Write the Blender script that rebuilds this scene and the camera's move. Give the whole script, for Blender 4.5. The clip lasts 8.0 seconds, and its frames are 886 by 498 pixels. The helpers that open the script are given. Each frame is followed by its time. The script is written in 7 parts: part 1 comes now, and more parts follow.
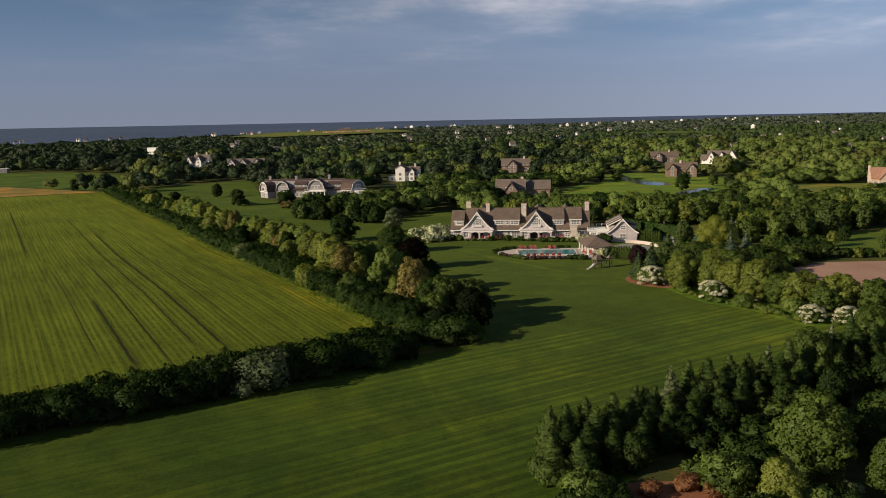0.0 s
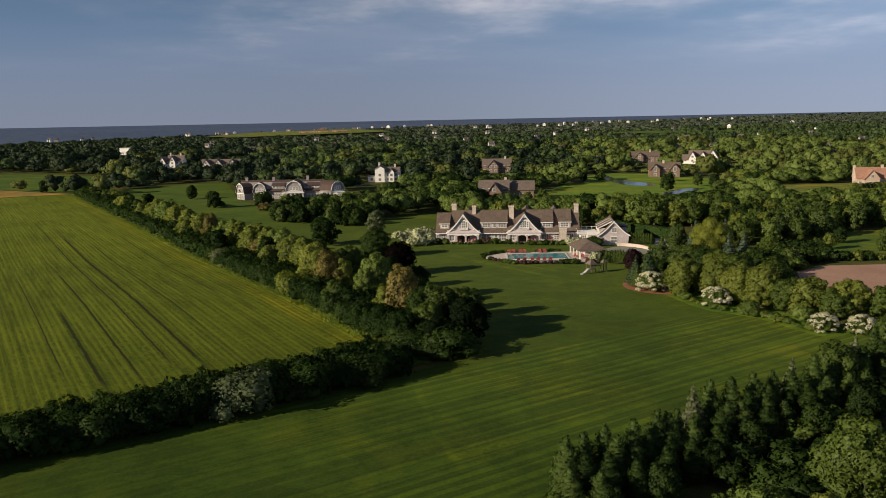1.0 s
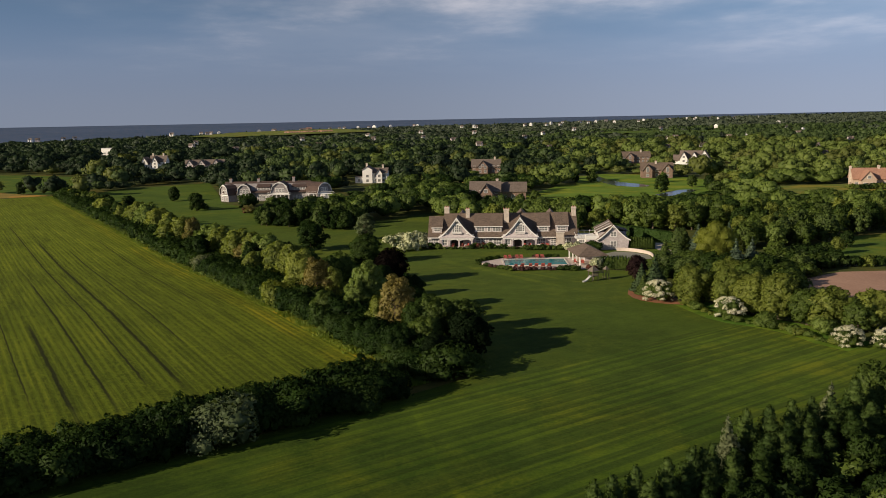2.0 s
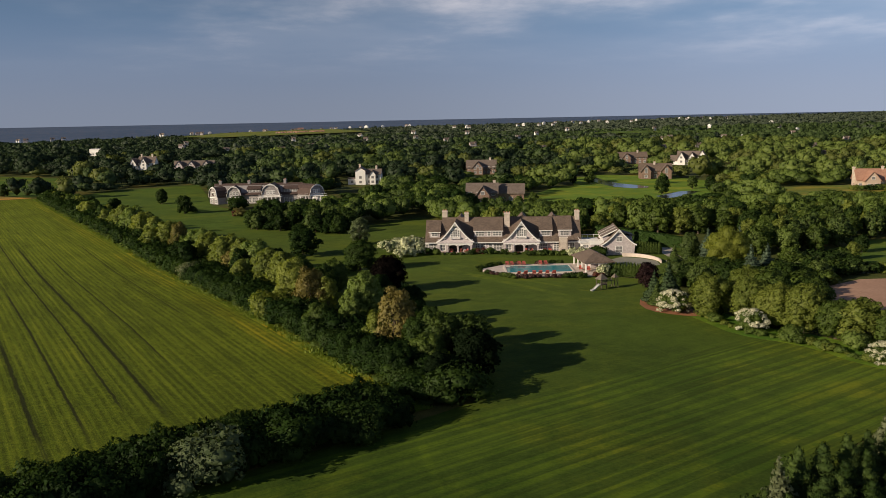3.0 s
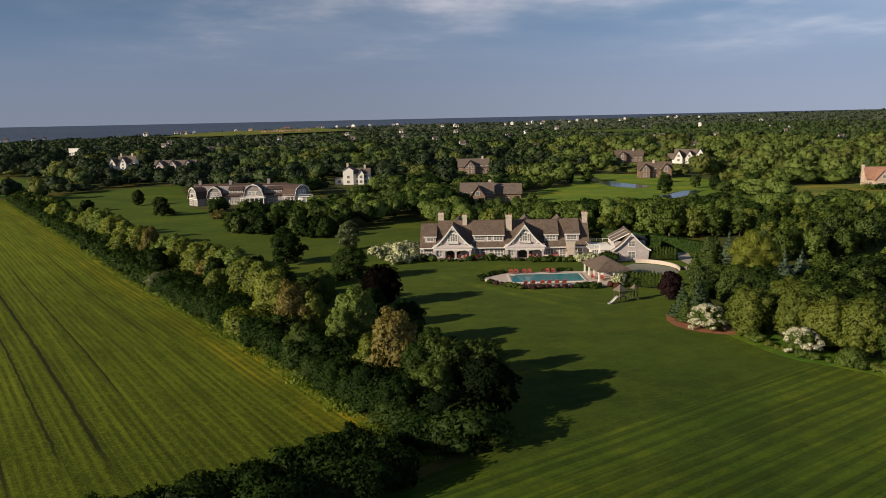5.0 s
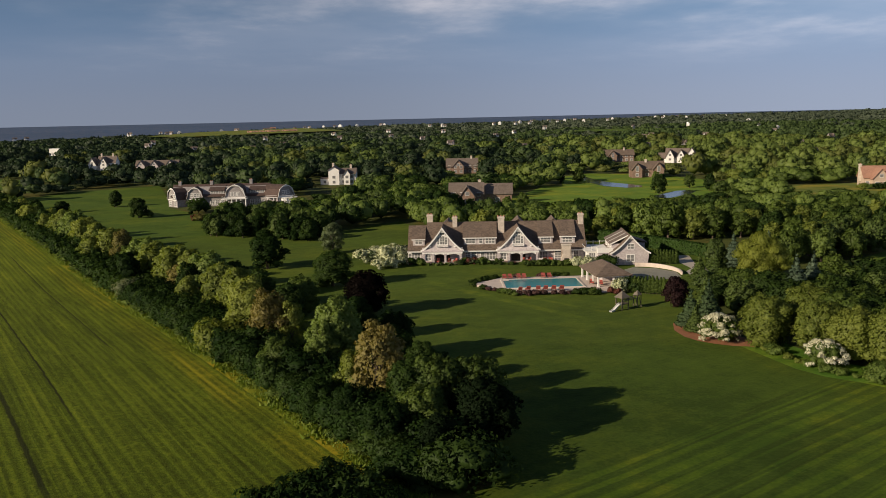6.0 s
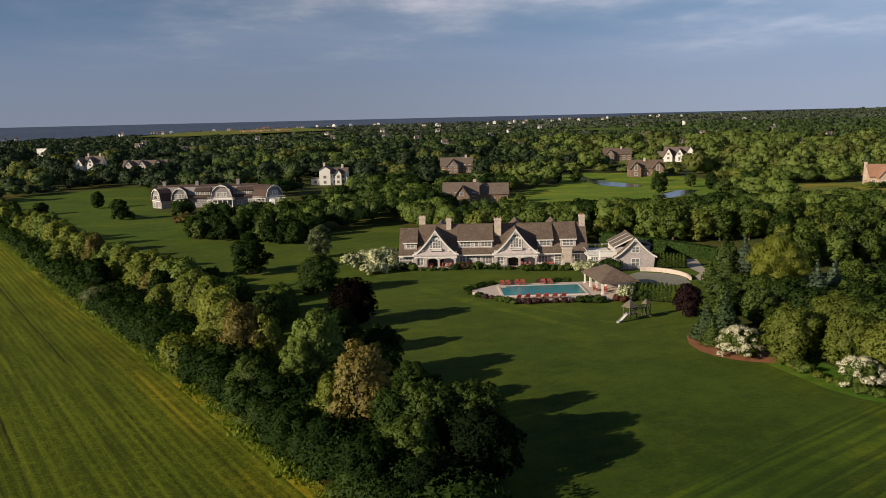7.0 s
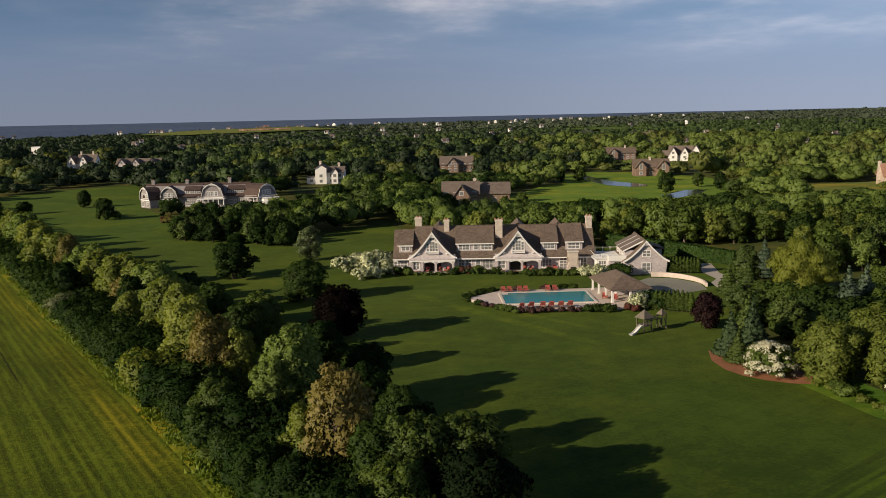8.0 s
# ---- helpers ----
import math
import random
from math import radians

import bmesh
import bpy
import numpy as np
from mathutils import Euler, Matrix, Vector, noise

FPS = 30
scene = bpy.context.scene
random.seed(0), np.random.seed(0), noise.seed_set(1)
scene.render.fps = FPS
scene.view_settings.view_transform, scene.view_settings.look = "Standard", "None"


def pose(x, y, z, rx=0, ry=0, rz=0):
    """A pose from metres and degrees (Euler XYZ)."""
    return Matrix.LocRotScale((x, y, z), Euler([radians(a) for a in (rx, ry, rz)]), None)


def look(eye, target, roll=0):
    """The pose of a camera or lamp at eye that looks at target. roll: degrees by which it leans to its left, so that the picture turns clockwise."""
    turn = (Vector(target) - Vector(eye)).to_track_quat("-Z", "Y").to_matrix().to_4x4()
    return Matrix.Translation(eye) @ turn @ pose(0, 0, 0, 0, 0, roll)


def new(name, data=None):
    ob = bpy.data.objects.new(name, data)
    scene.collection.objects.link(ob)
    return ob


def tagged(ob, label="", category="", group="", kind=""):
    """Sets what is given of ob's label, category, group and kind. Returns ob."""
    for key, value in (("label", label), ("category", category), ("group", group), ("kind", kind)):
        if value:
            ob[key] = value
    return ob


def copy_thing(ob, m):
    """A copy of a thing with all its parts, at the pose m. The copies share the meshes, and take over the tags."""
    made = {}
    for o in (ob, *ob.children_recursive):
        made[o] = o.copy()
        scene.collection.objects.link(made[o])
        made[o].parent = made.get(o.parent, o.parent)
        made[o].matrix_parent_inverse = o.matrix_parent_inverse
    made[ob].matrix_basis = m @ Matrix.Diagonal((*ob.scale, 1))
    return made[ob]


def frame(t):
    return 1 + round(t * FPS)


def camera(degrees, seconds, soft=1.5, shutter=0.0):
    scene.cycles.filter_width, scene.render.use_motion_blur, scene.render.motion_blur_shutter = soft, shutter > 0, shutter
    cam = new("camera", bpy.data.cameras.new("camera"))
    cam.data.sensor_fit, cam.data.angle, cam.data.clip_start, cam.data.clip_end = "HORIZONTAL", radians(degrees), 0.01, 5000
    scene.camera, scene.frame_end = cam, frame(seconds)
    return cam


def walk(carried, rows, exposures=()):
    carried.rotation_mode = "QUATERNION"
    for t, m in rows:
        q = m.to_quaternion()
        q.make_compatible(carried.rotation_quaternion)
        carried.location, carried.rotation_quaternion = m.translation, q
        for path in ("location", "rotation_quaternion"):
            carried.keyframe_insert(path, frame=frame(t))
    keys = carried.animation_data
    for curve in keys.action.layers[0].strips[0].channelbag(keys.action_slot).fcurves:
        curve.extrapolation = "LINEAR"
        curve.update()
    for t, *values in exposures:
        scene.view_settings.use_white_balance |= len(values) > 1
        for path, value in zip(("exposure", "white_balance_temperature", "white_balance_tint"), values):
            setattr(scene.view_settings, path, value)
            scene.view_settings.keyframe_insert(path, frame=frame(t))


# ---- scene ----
cam = camera(54.8, 8.0, 0.8)
PATH = [
    (0, (-0.006, 0.589, 40.209), (-0.015, 2.564, 39.894), -1.1),
    (0.5, (-1.507, 5.275, 40.052), (-1.486, 7.25, 39.736), -1.1),
    (1, (-2.732, 10.232, 39.962), (-2.686, 12.206, 39.646), -1.1),
    (1.5, (-3.688, 15.498, 39.91), (-3.624, 17.472, 39.593), -1.1),
    (3, (-5.78, 31.838, 39.758), (-5.682, 33.81, 39.441), -1.1),
    (3.5, (-6.329, 36.956, 39.577), (-6.228, 38.928, 39.259), -1.2),
    (4, (-6.8, 41.916, 39.209), (-6.692, 43.888, 38.892), -1.2),
    (4.5, (-7.088, 47.061, 38.813), (-6.972, 49.032, 38.494), -1.2),
    (6, (-6.689, 63.855, 37.268), (-6.533, 65.823, 36.949), -1.2),
    (6.5, (-6.1, 69.932, 36.819), (-5.933, 71.899, 36.499), -1.3),
    (7, (-5.307, 76.189, 36.287), (-5.139, 78.156, 35.967), -1.3),
    (7.5, (-4.397, 82.513, 35.613), (-4.23, 84.48, 35.293), -1.2),
    (8, (-3.402, 89.048, 34.976), (-3.236, 91.015, 34.655), -1.2),
]
walk(cam, [(t, look(eye, target, roll)) for t, eye, target, roll in PATH])

# ---- light ----
SUN_EL, SUN_AZ = 20.5, 26.0          # elevation, and the way the shadows fall (degrees from +x to +y)
sun = new("sun", bpy.data.lights.new("sun", "SUN"))
sun.data.energy, sun.data.angle, sun.data.color = 5.0, radians(0.55), (1.0, 0.83, 0.60)
sun.matrix_world = look((0, 0, 0), (math.cos(radians(SUN_AZ)), math.sin(radians(SUN_AZ)), -math.tan(radians(SUN_EL))))

world = bpy.data.worlds.new("sky")
scene.world = world
world.use_nodes = True
wn, wl = world.node_tree.nodes, world.node_tree.links
sky = wn.new("ShaderNodeTexSky")
sky.sky_type, sky.sun_disc = "NISHITA", False
sky.sun_elevation, sky.sun_rotation = radians(SUN_EL), radians(270 - SUN_AZ)
sky.air_density, sky.dust_density, sky.ozone_density = 1.0, 1.6, 2.5


def wmath(op, a, b=0.0, c=0.0):
    n = wn.new("ShaderNodeMath")
    n.operation = op
    for i, v in enumerate((a, b, c)):
        if isinstance(v, (int, float)):
            n.inputs[i].default_value = v
        else:
            wl.new(v, n.inputs[i])
    return n.outputs[0]


# thin streaked cloud, drawn on a flat layer high above the land
coord = wn.new("ShaderNodeTexCoord").outputs["Generated"]
sep = wn.new("ShaderNodeSeparateXYZ")
wl.new(coord, sep.inputs[0])
up = wmath("ADD", wmath("MAXIMUM", sep.outputs[2], 0.0), 0.10)
layer = wn.new("ShaderNodeCombineXYZ")
wl.new(wmath("DIVIDE", sep.outputs[0], up), layer.inputs[0])
wl.new(wmath("DIVIDE", sep.outputs[1], up), layer.inputs[1])


def cloud_noise(scale, stretch, detail, rough, shift):
    m = wn.new("ShaderNodeMapping")
    m.inputs["Scale"].default_value = (scale, scale * stretch, 1)
    m.inputs["Rotation"].default_value = (0, 0, radians(-14))
    m.inputs["Location"].default_value = shift
    wl.new(layer.outputs[0], m.inputs[0])
    t = wn.new("ShaderNodeTexNoise")
    t.inputs["Scale"].default_value, t.inputs["Detail"].default_value, t.inputs["Roughness"].default_value = 1.0, detail, rough
    wl.new(m.outputs[0], t.inputs["Vector"])
    return t.outputs["Fac"]


def wramp(value, lo, hi):
    r = wn.new("ShaderNodeMapRange")
    r.interpolation_type = "SMOOTHSTEP"
    wl.new(value, r.inputs[0])
    r.inputs[1].default_value, r.inputs[2].default_value = lo, hi
    return r.outputs[0]


broad = wramp(wmath("ADD", cloud_noise(0.42, 1.0, 5, 0.55, (3.1, 1.7, 0)), wmath("MULTIPLY", sep.outputs[0], 0.10)), 0.36, 0.70)
wisps = wramp(cloud_noise(0.95, 0.8, 8, 0.6, (8.3, 0.4, 0)), 0.46, 0.70)
veil = wmath("MULTIPLY", wmath("ADD", wmath("MULTIPLY", broad, 0.30), wmath("MULTIPLY", wmath("MULTIPLY", broad, wisps), 0.75)), wmath("SUBTRACT", wramp(sep.outputs[2], 0.03, 0.14), wmath("MULTIPLY", wramp(sep.outputs[2], 0.2, 0.7), 0.75)))
hue = wn.new("ShaderNodeHueSaturation")
hue.inputs["Saturation"].default_value = 1.45
hue.inputs["Value"].default_value = 0.48
wl.new(sky.outputs[0], hue.inputs["Color"])
low = wn.new("ShaderNodeMixRGB")         # haze over the sea
low.inputs[2].default_value = (2.45, 3.75, 6.3, 1)
wl.new(wmath("SUBTRACT", 0.9, wmath("MULTIPLY", wramp(sep.outputs[2], -0.02, 0.32), 0.9)), low.inputs[0])
wl.new(hue.outputs[0], low.inputs[1])
grey = wn.new("ShaderNodeMixRGB")        # greyer close to the horizon
grey.inputs[2].default_value = (3.35, 3.75, 4.7, 1)
wl.new(wmath("SUBTRACT", 0.85, wmath("MULTIPLY", wramp(sep.outputs[2], -0.01, 0.115), 0.85)), grey.inputs[0])
wl.new(low.outputs[0], grey.inputs[1])
tint = wn.new("ShaderNodeMixRGB")
tint.inputs[2].default_value = (8.6, 8.3, 9.0, 1)
wl.new(veil, tint.inputs[0])
wl.new(grey.outputs[0], tint.inputs[1])
back = wn["Background"]
back.inputs[1].default_value = 0.06
# the sky is brighter away from the sun's side
side = wn.new("ShaderNodeMapRange")
side.interpolation_type = "SMOOTHSTEP"
wl.new(sep.outputs[0], side.inputs[0])
side.inputs[1].default_value, side.inputs[2].default_value, side.inputs[3].default_value, side.inputs[4].default_value = -0.15, 0.62, 1.14, 1.78
bright = wn.new("ShaderNodeVectorMath")
bright.operation = "SCALE"
wl.new(tint.outputs[0], bright.inputs[0])
wl.new(side.outputs[0], bright.inputs["Scale"])
wl.new(bright.outputs[0], back.inputs[0])
scene.view_settings.exposure = 0.0

# ---- materials ----


def material(name):
    m = bpy.data.materials.new(name)
    m.use_nodes = True
    return m, m.node_tree.nodes, m.node_tree.links


def noise_node(nodes, links, vec, scale, detail=3.0, rough=0.55):
    t = nodes.new("ShaderNodeTexNoise")
    t.inputs["Scale"].default_value, t.inputs["Detail"].default_value, t.inputs["Roughness"].default_value = scale, detail, rough
    links.new(vec, t.inputs["Vector"])
    return t.outputs["Fac"]


def ramp_node(nodes, links, fac, stops):
    r = nodes.new("ShaderNodeValToRGB")
    e = r.color_ramp.elements
    while len(e) < len(stops):
        e.new(0.5)
    for el, (p, c) in zip(e, stops):
        el.position, el.color = p, (*c, 1)
    links.new(fac, r.inputs[0])
    return r.outputs[0]


def mix_node(nodes, links, fac, a, b, mode="MIX"):
    m = nodes.new("ShaderNodeMixRGB")
    m.blend_type = mode
    for sock, v in zip(m.inputs, (fac, a, b)):
        if isinstance(v, (int, float)):
            sock.default_value = v
        elif isinstance(v, tuple):
            sock.default_value = (*v, 1)
        else:
            links.new(v, sock)
    return m.outputs[0]


def math_node(nodes, links, op, a, b=0.0):
    n = nodes.new("ShaderNodeMath")
    n.operation = op
    for sock, v in zip(n.inputs, (a, b)):
        if isinstance(v, (int, float)):
            sock.default_value = v
        else:
            links.new(v, sock)
    return n.outputs[0]


def bump_node(nodes, links, height, strength, distance):
    b = nodes.new("ShaderNodeBump")
    b.inputs["Strength"].default_value, b.inputs["Distance"].default_value = strength, distance
    links.new(height, b.inputs["Height"])
    return b.outputs[0]


def plain(name, dark, light, rough=0.8, grain=6.0, coarse=0.6, metal=0.0, bump=0.3, depth=0.02):
    """A surface between two colours, with stains and grain at two scales."""
    m, n, l = material(name)
    p = n["Principled BSDF"]
    c = n.new("ShaderNodeTexCoord").outputs["Object"]
    fine, wide = noise_node(n, l, c, grain), noise_node(n, l, c, coarse)
    f = math_node(n, l, "ADD", math_node(n, l, "MULTIPLY", fine, 0.5), math_node(n, l, "MULTIPLY", wide, 0.5))
    l.new(ramp_node(n, l, f, ((0.33, dark), (0.67, light))), p.inputs["Base Color"])
    p.inputs["Roughness"].default_value, p.inputs["Metallic"].default_value = rough, metal
    if bump:
        l.new(bump_node(n, l, fine, bump, depth), p.inputs["Normal"])
    return m


def courses(name, dark, light, pitch, rough=0.85, streak=0.5):
    """Shingles: courses of a given height along z, uneven from piece to piece."""
    m, n, l = material(name)
    p = n["Principled BSDF"]
    c = n.new("ShaderNodeTexCoord").outputs["Object"]
    s = n.new("ShaderNodeSeparateXYZ")
    l.new(c, s.inputs[0])
    row = math_node(n, l, "MULTIPLY", s.outputs[2], 1.0 / pitch)
    cut = n.new("ShaderNodeVectorMath")
    cut.operation = "SNAP"
    l.new(c, cut.inputs[0])
    cut.inputs[1].default_value = (0.35, 0.35, pitch)
    white = n.new("ShaderNodeTexWhiteNoise")
    l.new(cut.outputs[0], white.inputs["Vector"])
    wide = noise_node(n, l, c, streak)
    fine = noise_node(n, l, c, 5.0)
    f = math_node(n, l, "ADD", math_node(n, l, "MULTIPLY", white.outputs["Value"], 0.35), math_node(n, l, "ADD", math_node(n, l, "MULTIPLY", wide, 0.45), math_node(n, l, "MULTIPLY", fine, 0.2)))
    l.new(ramp_node(n, l, f, ((0.25, dark), (0.75, light))), p.inputs["Base Color"])
    p.inputs["Roughness"].default_value = rough
    saw = math_node(n, l, "FRACT", row)
    l.new(bump_node(n, l, saw, 0.6, 0.03), p.inputs["Normal"])
    return m


def foliage(name, dark, light, thin=0.3, patch=0.12, mass=0.45, leafy=0.35, gloss=0.018):
    """Leaves: colour from leaf to leaf, tree to tree and patch to patch; some light comes through."""
    m, n, l = material(name)
    n.remove(n["Principled BSDF"])
    geo, info = n.new("ShaderNodeNewGeometry"), n.new("ShaderNodeObjectInfo")
    far = noise_node(n, l, geo.outputs["Position"], patch, 2.0)
    f = math_node(n, l, "ADD", math_node(n, l, "MULTIPLY", geo.outputs["Random Per Island"], leafy), math_node(n, l, "MULTIPLY", info.outputs["Random"], 0.30))
    f = math_node(n, l, "ADD", f, math_node(n, l, "MULTIPLY", far, mass))
    col = ramp_node(n, l, f, ((0.2, dark), (0.85, light)))
    d, t, g = n.new("ShaderNodeBsdfDiffuse"), n.new("ShaderNodeBsdfTranslucent"), n.new("ShaderNodeBsdfGlossy")
    g.inputs["Roughness"].default_value = 0.6
    mx, mg = n.new("ShaderNodeMixShader"), n.new("ShaderNodeMixShader")
    mx.inputs[0].default_value, mg.inputs[0].default_value = thin, gloss
    l.new(col, d.inputs[0])
    l.new(mix_node(n, l, 1.0, col, (1.25, 1.25, 0.6), "MULTIPLY"), t.inputs[0])
    l.new(d.outputs[0], mx.inputs[1])
    l.new(t.outputs[0], mx.inputs[2])
    l.new(mx.outputs[0], mg.inputs[1])
    l.new(g.outputs[0], mg.inputs[2])
    l.new(mg.outputs[0], n["Material Output"].inputs[0])
    return m


# worn lines across the lawn: from, to, half width, tint
TRACKS = (((4.8, 252.6), (16.6, 230.0), 1.0, (3.0, 2.0, 1.2)), ((16.6, 230.0), (31.0, 204.5), 0.8, (3.0, 2.0, 1.2)), ((20.0, 234.0), (38.0, 208.0), 0.5, (2.2, 1.6, 1.0)),
          ((-4.2, 129.3), (-2.0, 110.8), 0.35, (1.5, 1.35, 1.0)), ((-2.0, 110.8), (1.2, 98.5), 0.35, (1.5, 1.35, 1.0)), ((36.0, 222.0), (46.0, 205.0), 3.5, (2.2, 1.35, 1.0)), ((8.0, 255.0), (50.0, 226.0), 3.0, (1.7, 1.3, 1.0)), ((33.9, 155.5), (45.8, 164.1), 0.35, (0.5, 0.55, 0.6)))


def track_mask(n, l, c, a, b, half):
    """1 along a straight worn line on the ground, uneven at its sides, 0 away from it."""
    m = n.new("ShaderNodeMapping")
    m.vector_type = "TEXTURE"
    m.inputs["Location"].default_value = ((a[0] + b[0]) / 2, (a[1] + b[1]) / 2, 0)
    m.inputs["Rotation"].default_value = (0, 0, math.atan2(b[1] - a[1], b[0] - a[0]))
    l.new(c, m.inputs[0])
    p = n.new("ShaderNodeSeparateXYZ")
    l.new(m.outputs[0], p.inputs[0])
    off = math_node(n, l, "ADD", p.outputs[1], math_node(n, l, "MULTIPLY", math_node(n, l, "SUBTRACT", noise_node(n, l, c, 0.35, 4.0, 0.7), 0.5), half * 2.4))
    out = None
    for v, lim, soft in ((off, half, half * 1.2), (p.outputs[0], math.hypot(b[0] - a[0], b[1] - a[1]) / 2, 2.0)):
        r = n.new("ShaderNodeMapRange")
        r.interpolation_type = "SMOOTHSTEP"
        l.new(math_node(n, l, "ABSOLUTE", v), r.inputs[0])
        r.inputs[1].default_value, r.inputs[2].default_value, r.inputs[3].default_value, r.inputs[4].default_value = lim * 0.6, lim + soft, 1.0, 0.0
        out = r.outputs[0] if out is None else math_node(n, l, "MULTIPLY", out, r.outputs[0])
    return math_node(n, l, "MULTIPLY", out, 0.55)


def turf(name, dark, light, stripe_deg=None, pitch=3.6, amount=0.3, patch=0.05, sheen=0.03):
    """Mown grass with soft patches, and mowing stripes where it has them."""
    m, n, l = material(name)
    p = n["Principled BSDF"]
    c = n.new("ShaderNodeNewGeometry").outputs["Position"]
    fine, mid, wide = noise_node(n, l, c, 2.2, 5.0, 0.7), noise_node(n, l, c, 0.35, 3.0), noise_node(n, l, c, patch, 2.0)
    f = math_node(n, l, "ADD", math_node(n, l, "MULTIPLY", fine, 0.3), math_node(n, l, "ADD", math_node(n, l, "MULTIPLY", mid, 0.3), math_node(n, l, "MULTIPLY", wide, 0.4)))
    col = ramp_node(n, l, f, ((0.42, dark), (0.595, light)))
    worn = n.new("ShaderNodeMapRange")
    worn.interpolation_type = "SMOOTHSTEP"
    l.new(noise_node(n, l, c, 0.045, 5.0, 0.65), worn.inputs[0])
    worn.inputs[1].default_value, worn.inputs[2].default_value = 0.46, 0.64
    col = mix_node(n, l, math_node(n, l, "MULTIPLY", worn.outputs[0], 0.85), col, (2.1, 1.36, 1.0), "MULTIPLY")
    if stripe_deg is not None:
        mp = n.new("ShaderNodeMapping")
        mp.inputs["Rotation"].default_value = (0, 0, radians(-stripe_deg))
        l.new(c, mp.inputs[0])
        s = n.new("ShaderNodeSeparateXYZ")
        l.new(mp.outputs[0], s.inputs[0])
        long_mp = n.new("ShaderNodeMapping")
        long_mp.inputs["Scale"].default_value = (0.008, 1.0 / pitch, 1)
        l.new(mp.outputs[0], long_mp.inputs[0])
        streak = noise_node(n, l, long_mp.outputs[0], 1.9, 3.0, 0.6)
        wander = math_node(n, l, "MULTIPLY", noise_node(n, l, c, 0.04, 2.0, 0.5), 0.8)
        lane = math_node(n, l, "ADD", math_node(n, l, "MULTIPLY", s.outputs[1], 1.0 / pitch), wander)
        wave = math_node(n, l, "SINE", math_node(n, l, "MULTIPLY", lane, 2 * math.pi))
        st = n.new("ShaderNodeMapRange")
        st.interpolation_type = "SMOOTHSTEP"
        l.new(math_node(n, l, "ADD", math_node(n, l, "MULTIPLY", wave, 0.085), streak), st.inputs[0])
        st.inputs[1].default_value, st.inputs[2].default_value = 0.42, 0.62
        # dark wheel lines between the swaths
        seam = n.new("ShaderNodeMapRange")
        l.new(math_node(n, l, "ABSOLUTE", math_node(n, l, "SUBTRACT", math_node(n, l, "FRACT", lane), 0.5)), seam.inputs[0])
        seam.inputs[1].default_value, seam.inputs[2].default_value = 0.05, 0.12
        seam.inputs[3].default_value, seam.inputs[4].default_value = 1.0, 0.0
        seam_mp = n.new("ShaderNodeMapping")
        seam_mp.inputs["Scale"].default_value = (0.03, 0.35, 1)
        l.new(mp.outputs[0], seam_mp.inputs[0])
        broken = n.new("ShaderNodeMapRange")
        l.new(noise_node(n, l, seam_mp.outputs[0], 1.0, 3.0, 0.6), broken.inputs[0])
        broken.inputs[1].default_value, broken.inputs[2].default_value = 0.42, 0.62
        ys = n.new("ShaderNodeSeparateXYZ")
        l.new(c, ys.inputs[0])
        fade = n.new("ShaderNodeMapRange")
        fade.interpolation_type = "SMOOTHSTEP"
        l.new(math_node(n, l, "ADD", s.outputs[1], math_node(n, l, "MULTIPLY", noise_node(n, l, c, 0.06, 3.0), 6.0)), fade.inputs[0])
        fade.inputs[1].default_value, fade.inputs[2].default_value = 115.0, 119.0
        fade.inputs[3].default_value, fade.inputs[4].default_value = 1.0, 0.10
        swath = n.new("ShaderNodeMapRange")
        swath.interpolation_type = "SMOOTHSTEP"
        l.new(math_node(n, l, "ADD", ys.outputs[0], math_node(n, l, "MULTIPLY", wide, 30.0)), swath.inputs[0])
        swath.inputs[1].default_value, swath.inputs[2].default_value = -40.0, 45.0
        swath.inputs[3].default_value, swath.inputs[4].default_value = 0.3, 1.15
        col = mix_node(n, l, math_node(n, l, "MULTIPLY", math_node(n, l, "MULTIPLY", math_node(n, l, "MULTIPLY", st.outputs[0], swath.outputs[0]), fade.outputs[0]), amount), col, (2.25, 1.85, 1.1), "MULTIPLY")
        dark_line = math_node(n, l, "MULTIPLY", math_node(n, l, "MULTIPLY", seam.outputs[0], broken.outputs[0]), math_node(n, l, "MULTIPLY", fade.outputs[0], swath.outputs[0]))
        col = mix_node(n, l, math_node(n, l, "MULTIPLY", dark_line, 0.55), col, (0.42, 0.48, 0.5), "MULTIPLY")
        for a, b, wide_m, gain in TRACKS:
            col = mix_node(n, l, track_mask(n, l, c, a, b, wide_m), col, gain, "MULTIPLY")
    l.new(col, p.inputs["Base Color"])
    p.inputs["Roughness"].default_value = 0.95
    p.inputs["Specular IOR Level"].default_value = 0.1
    p.inputs["Sheen Weight"].default_value, p.inputs["Sheen Roughness"].default_value = sheen, 0.45
    p.inputs["Sheen Tint"].default_value = (0.52, 0.66, 0.12, 1)
    l.new(bump_node(n, l, fine, 0.5, 0.12), p.inputs["Normal"])
    return m


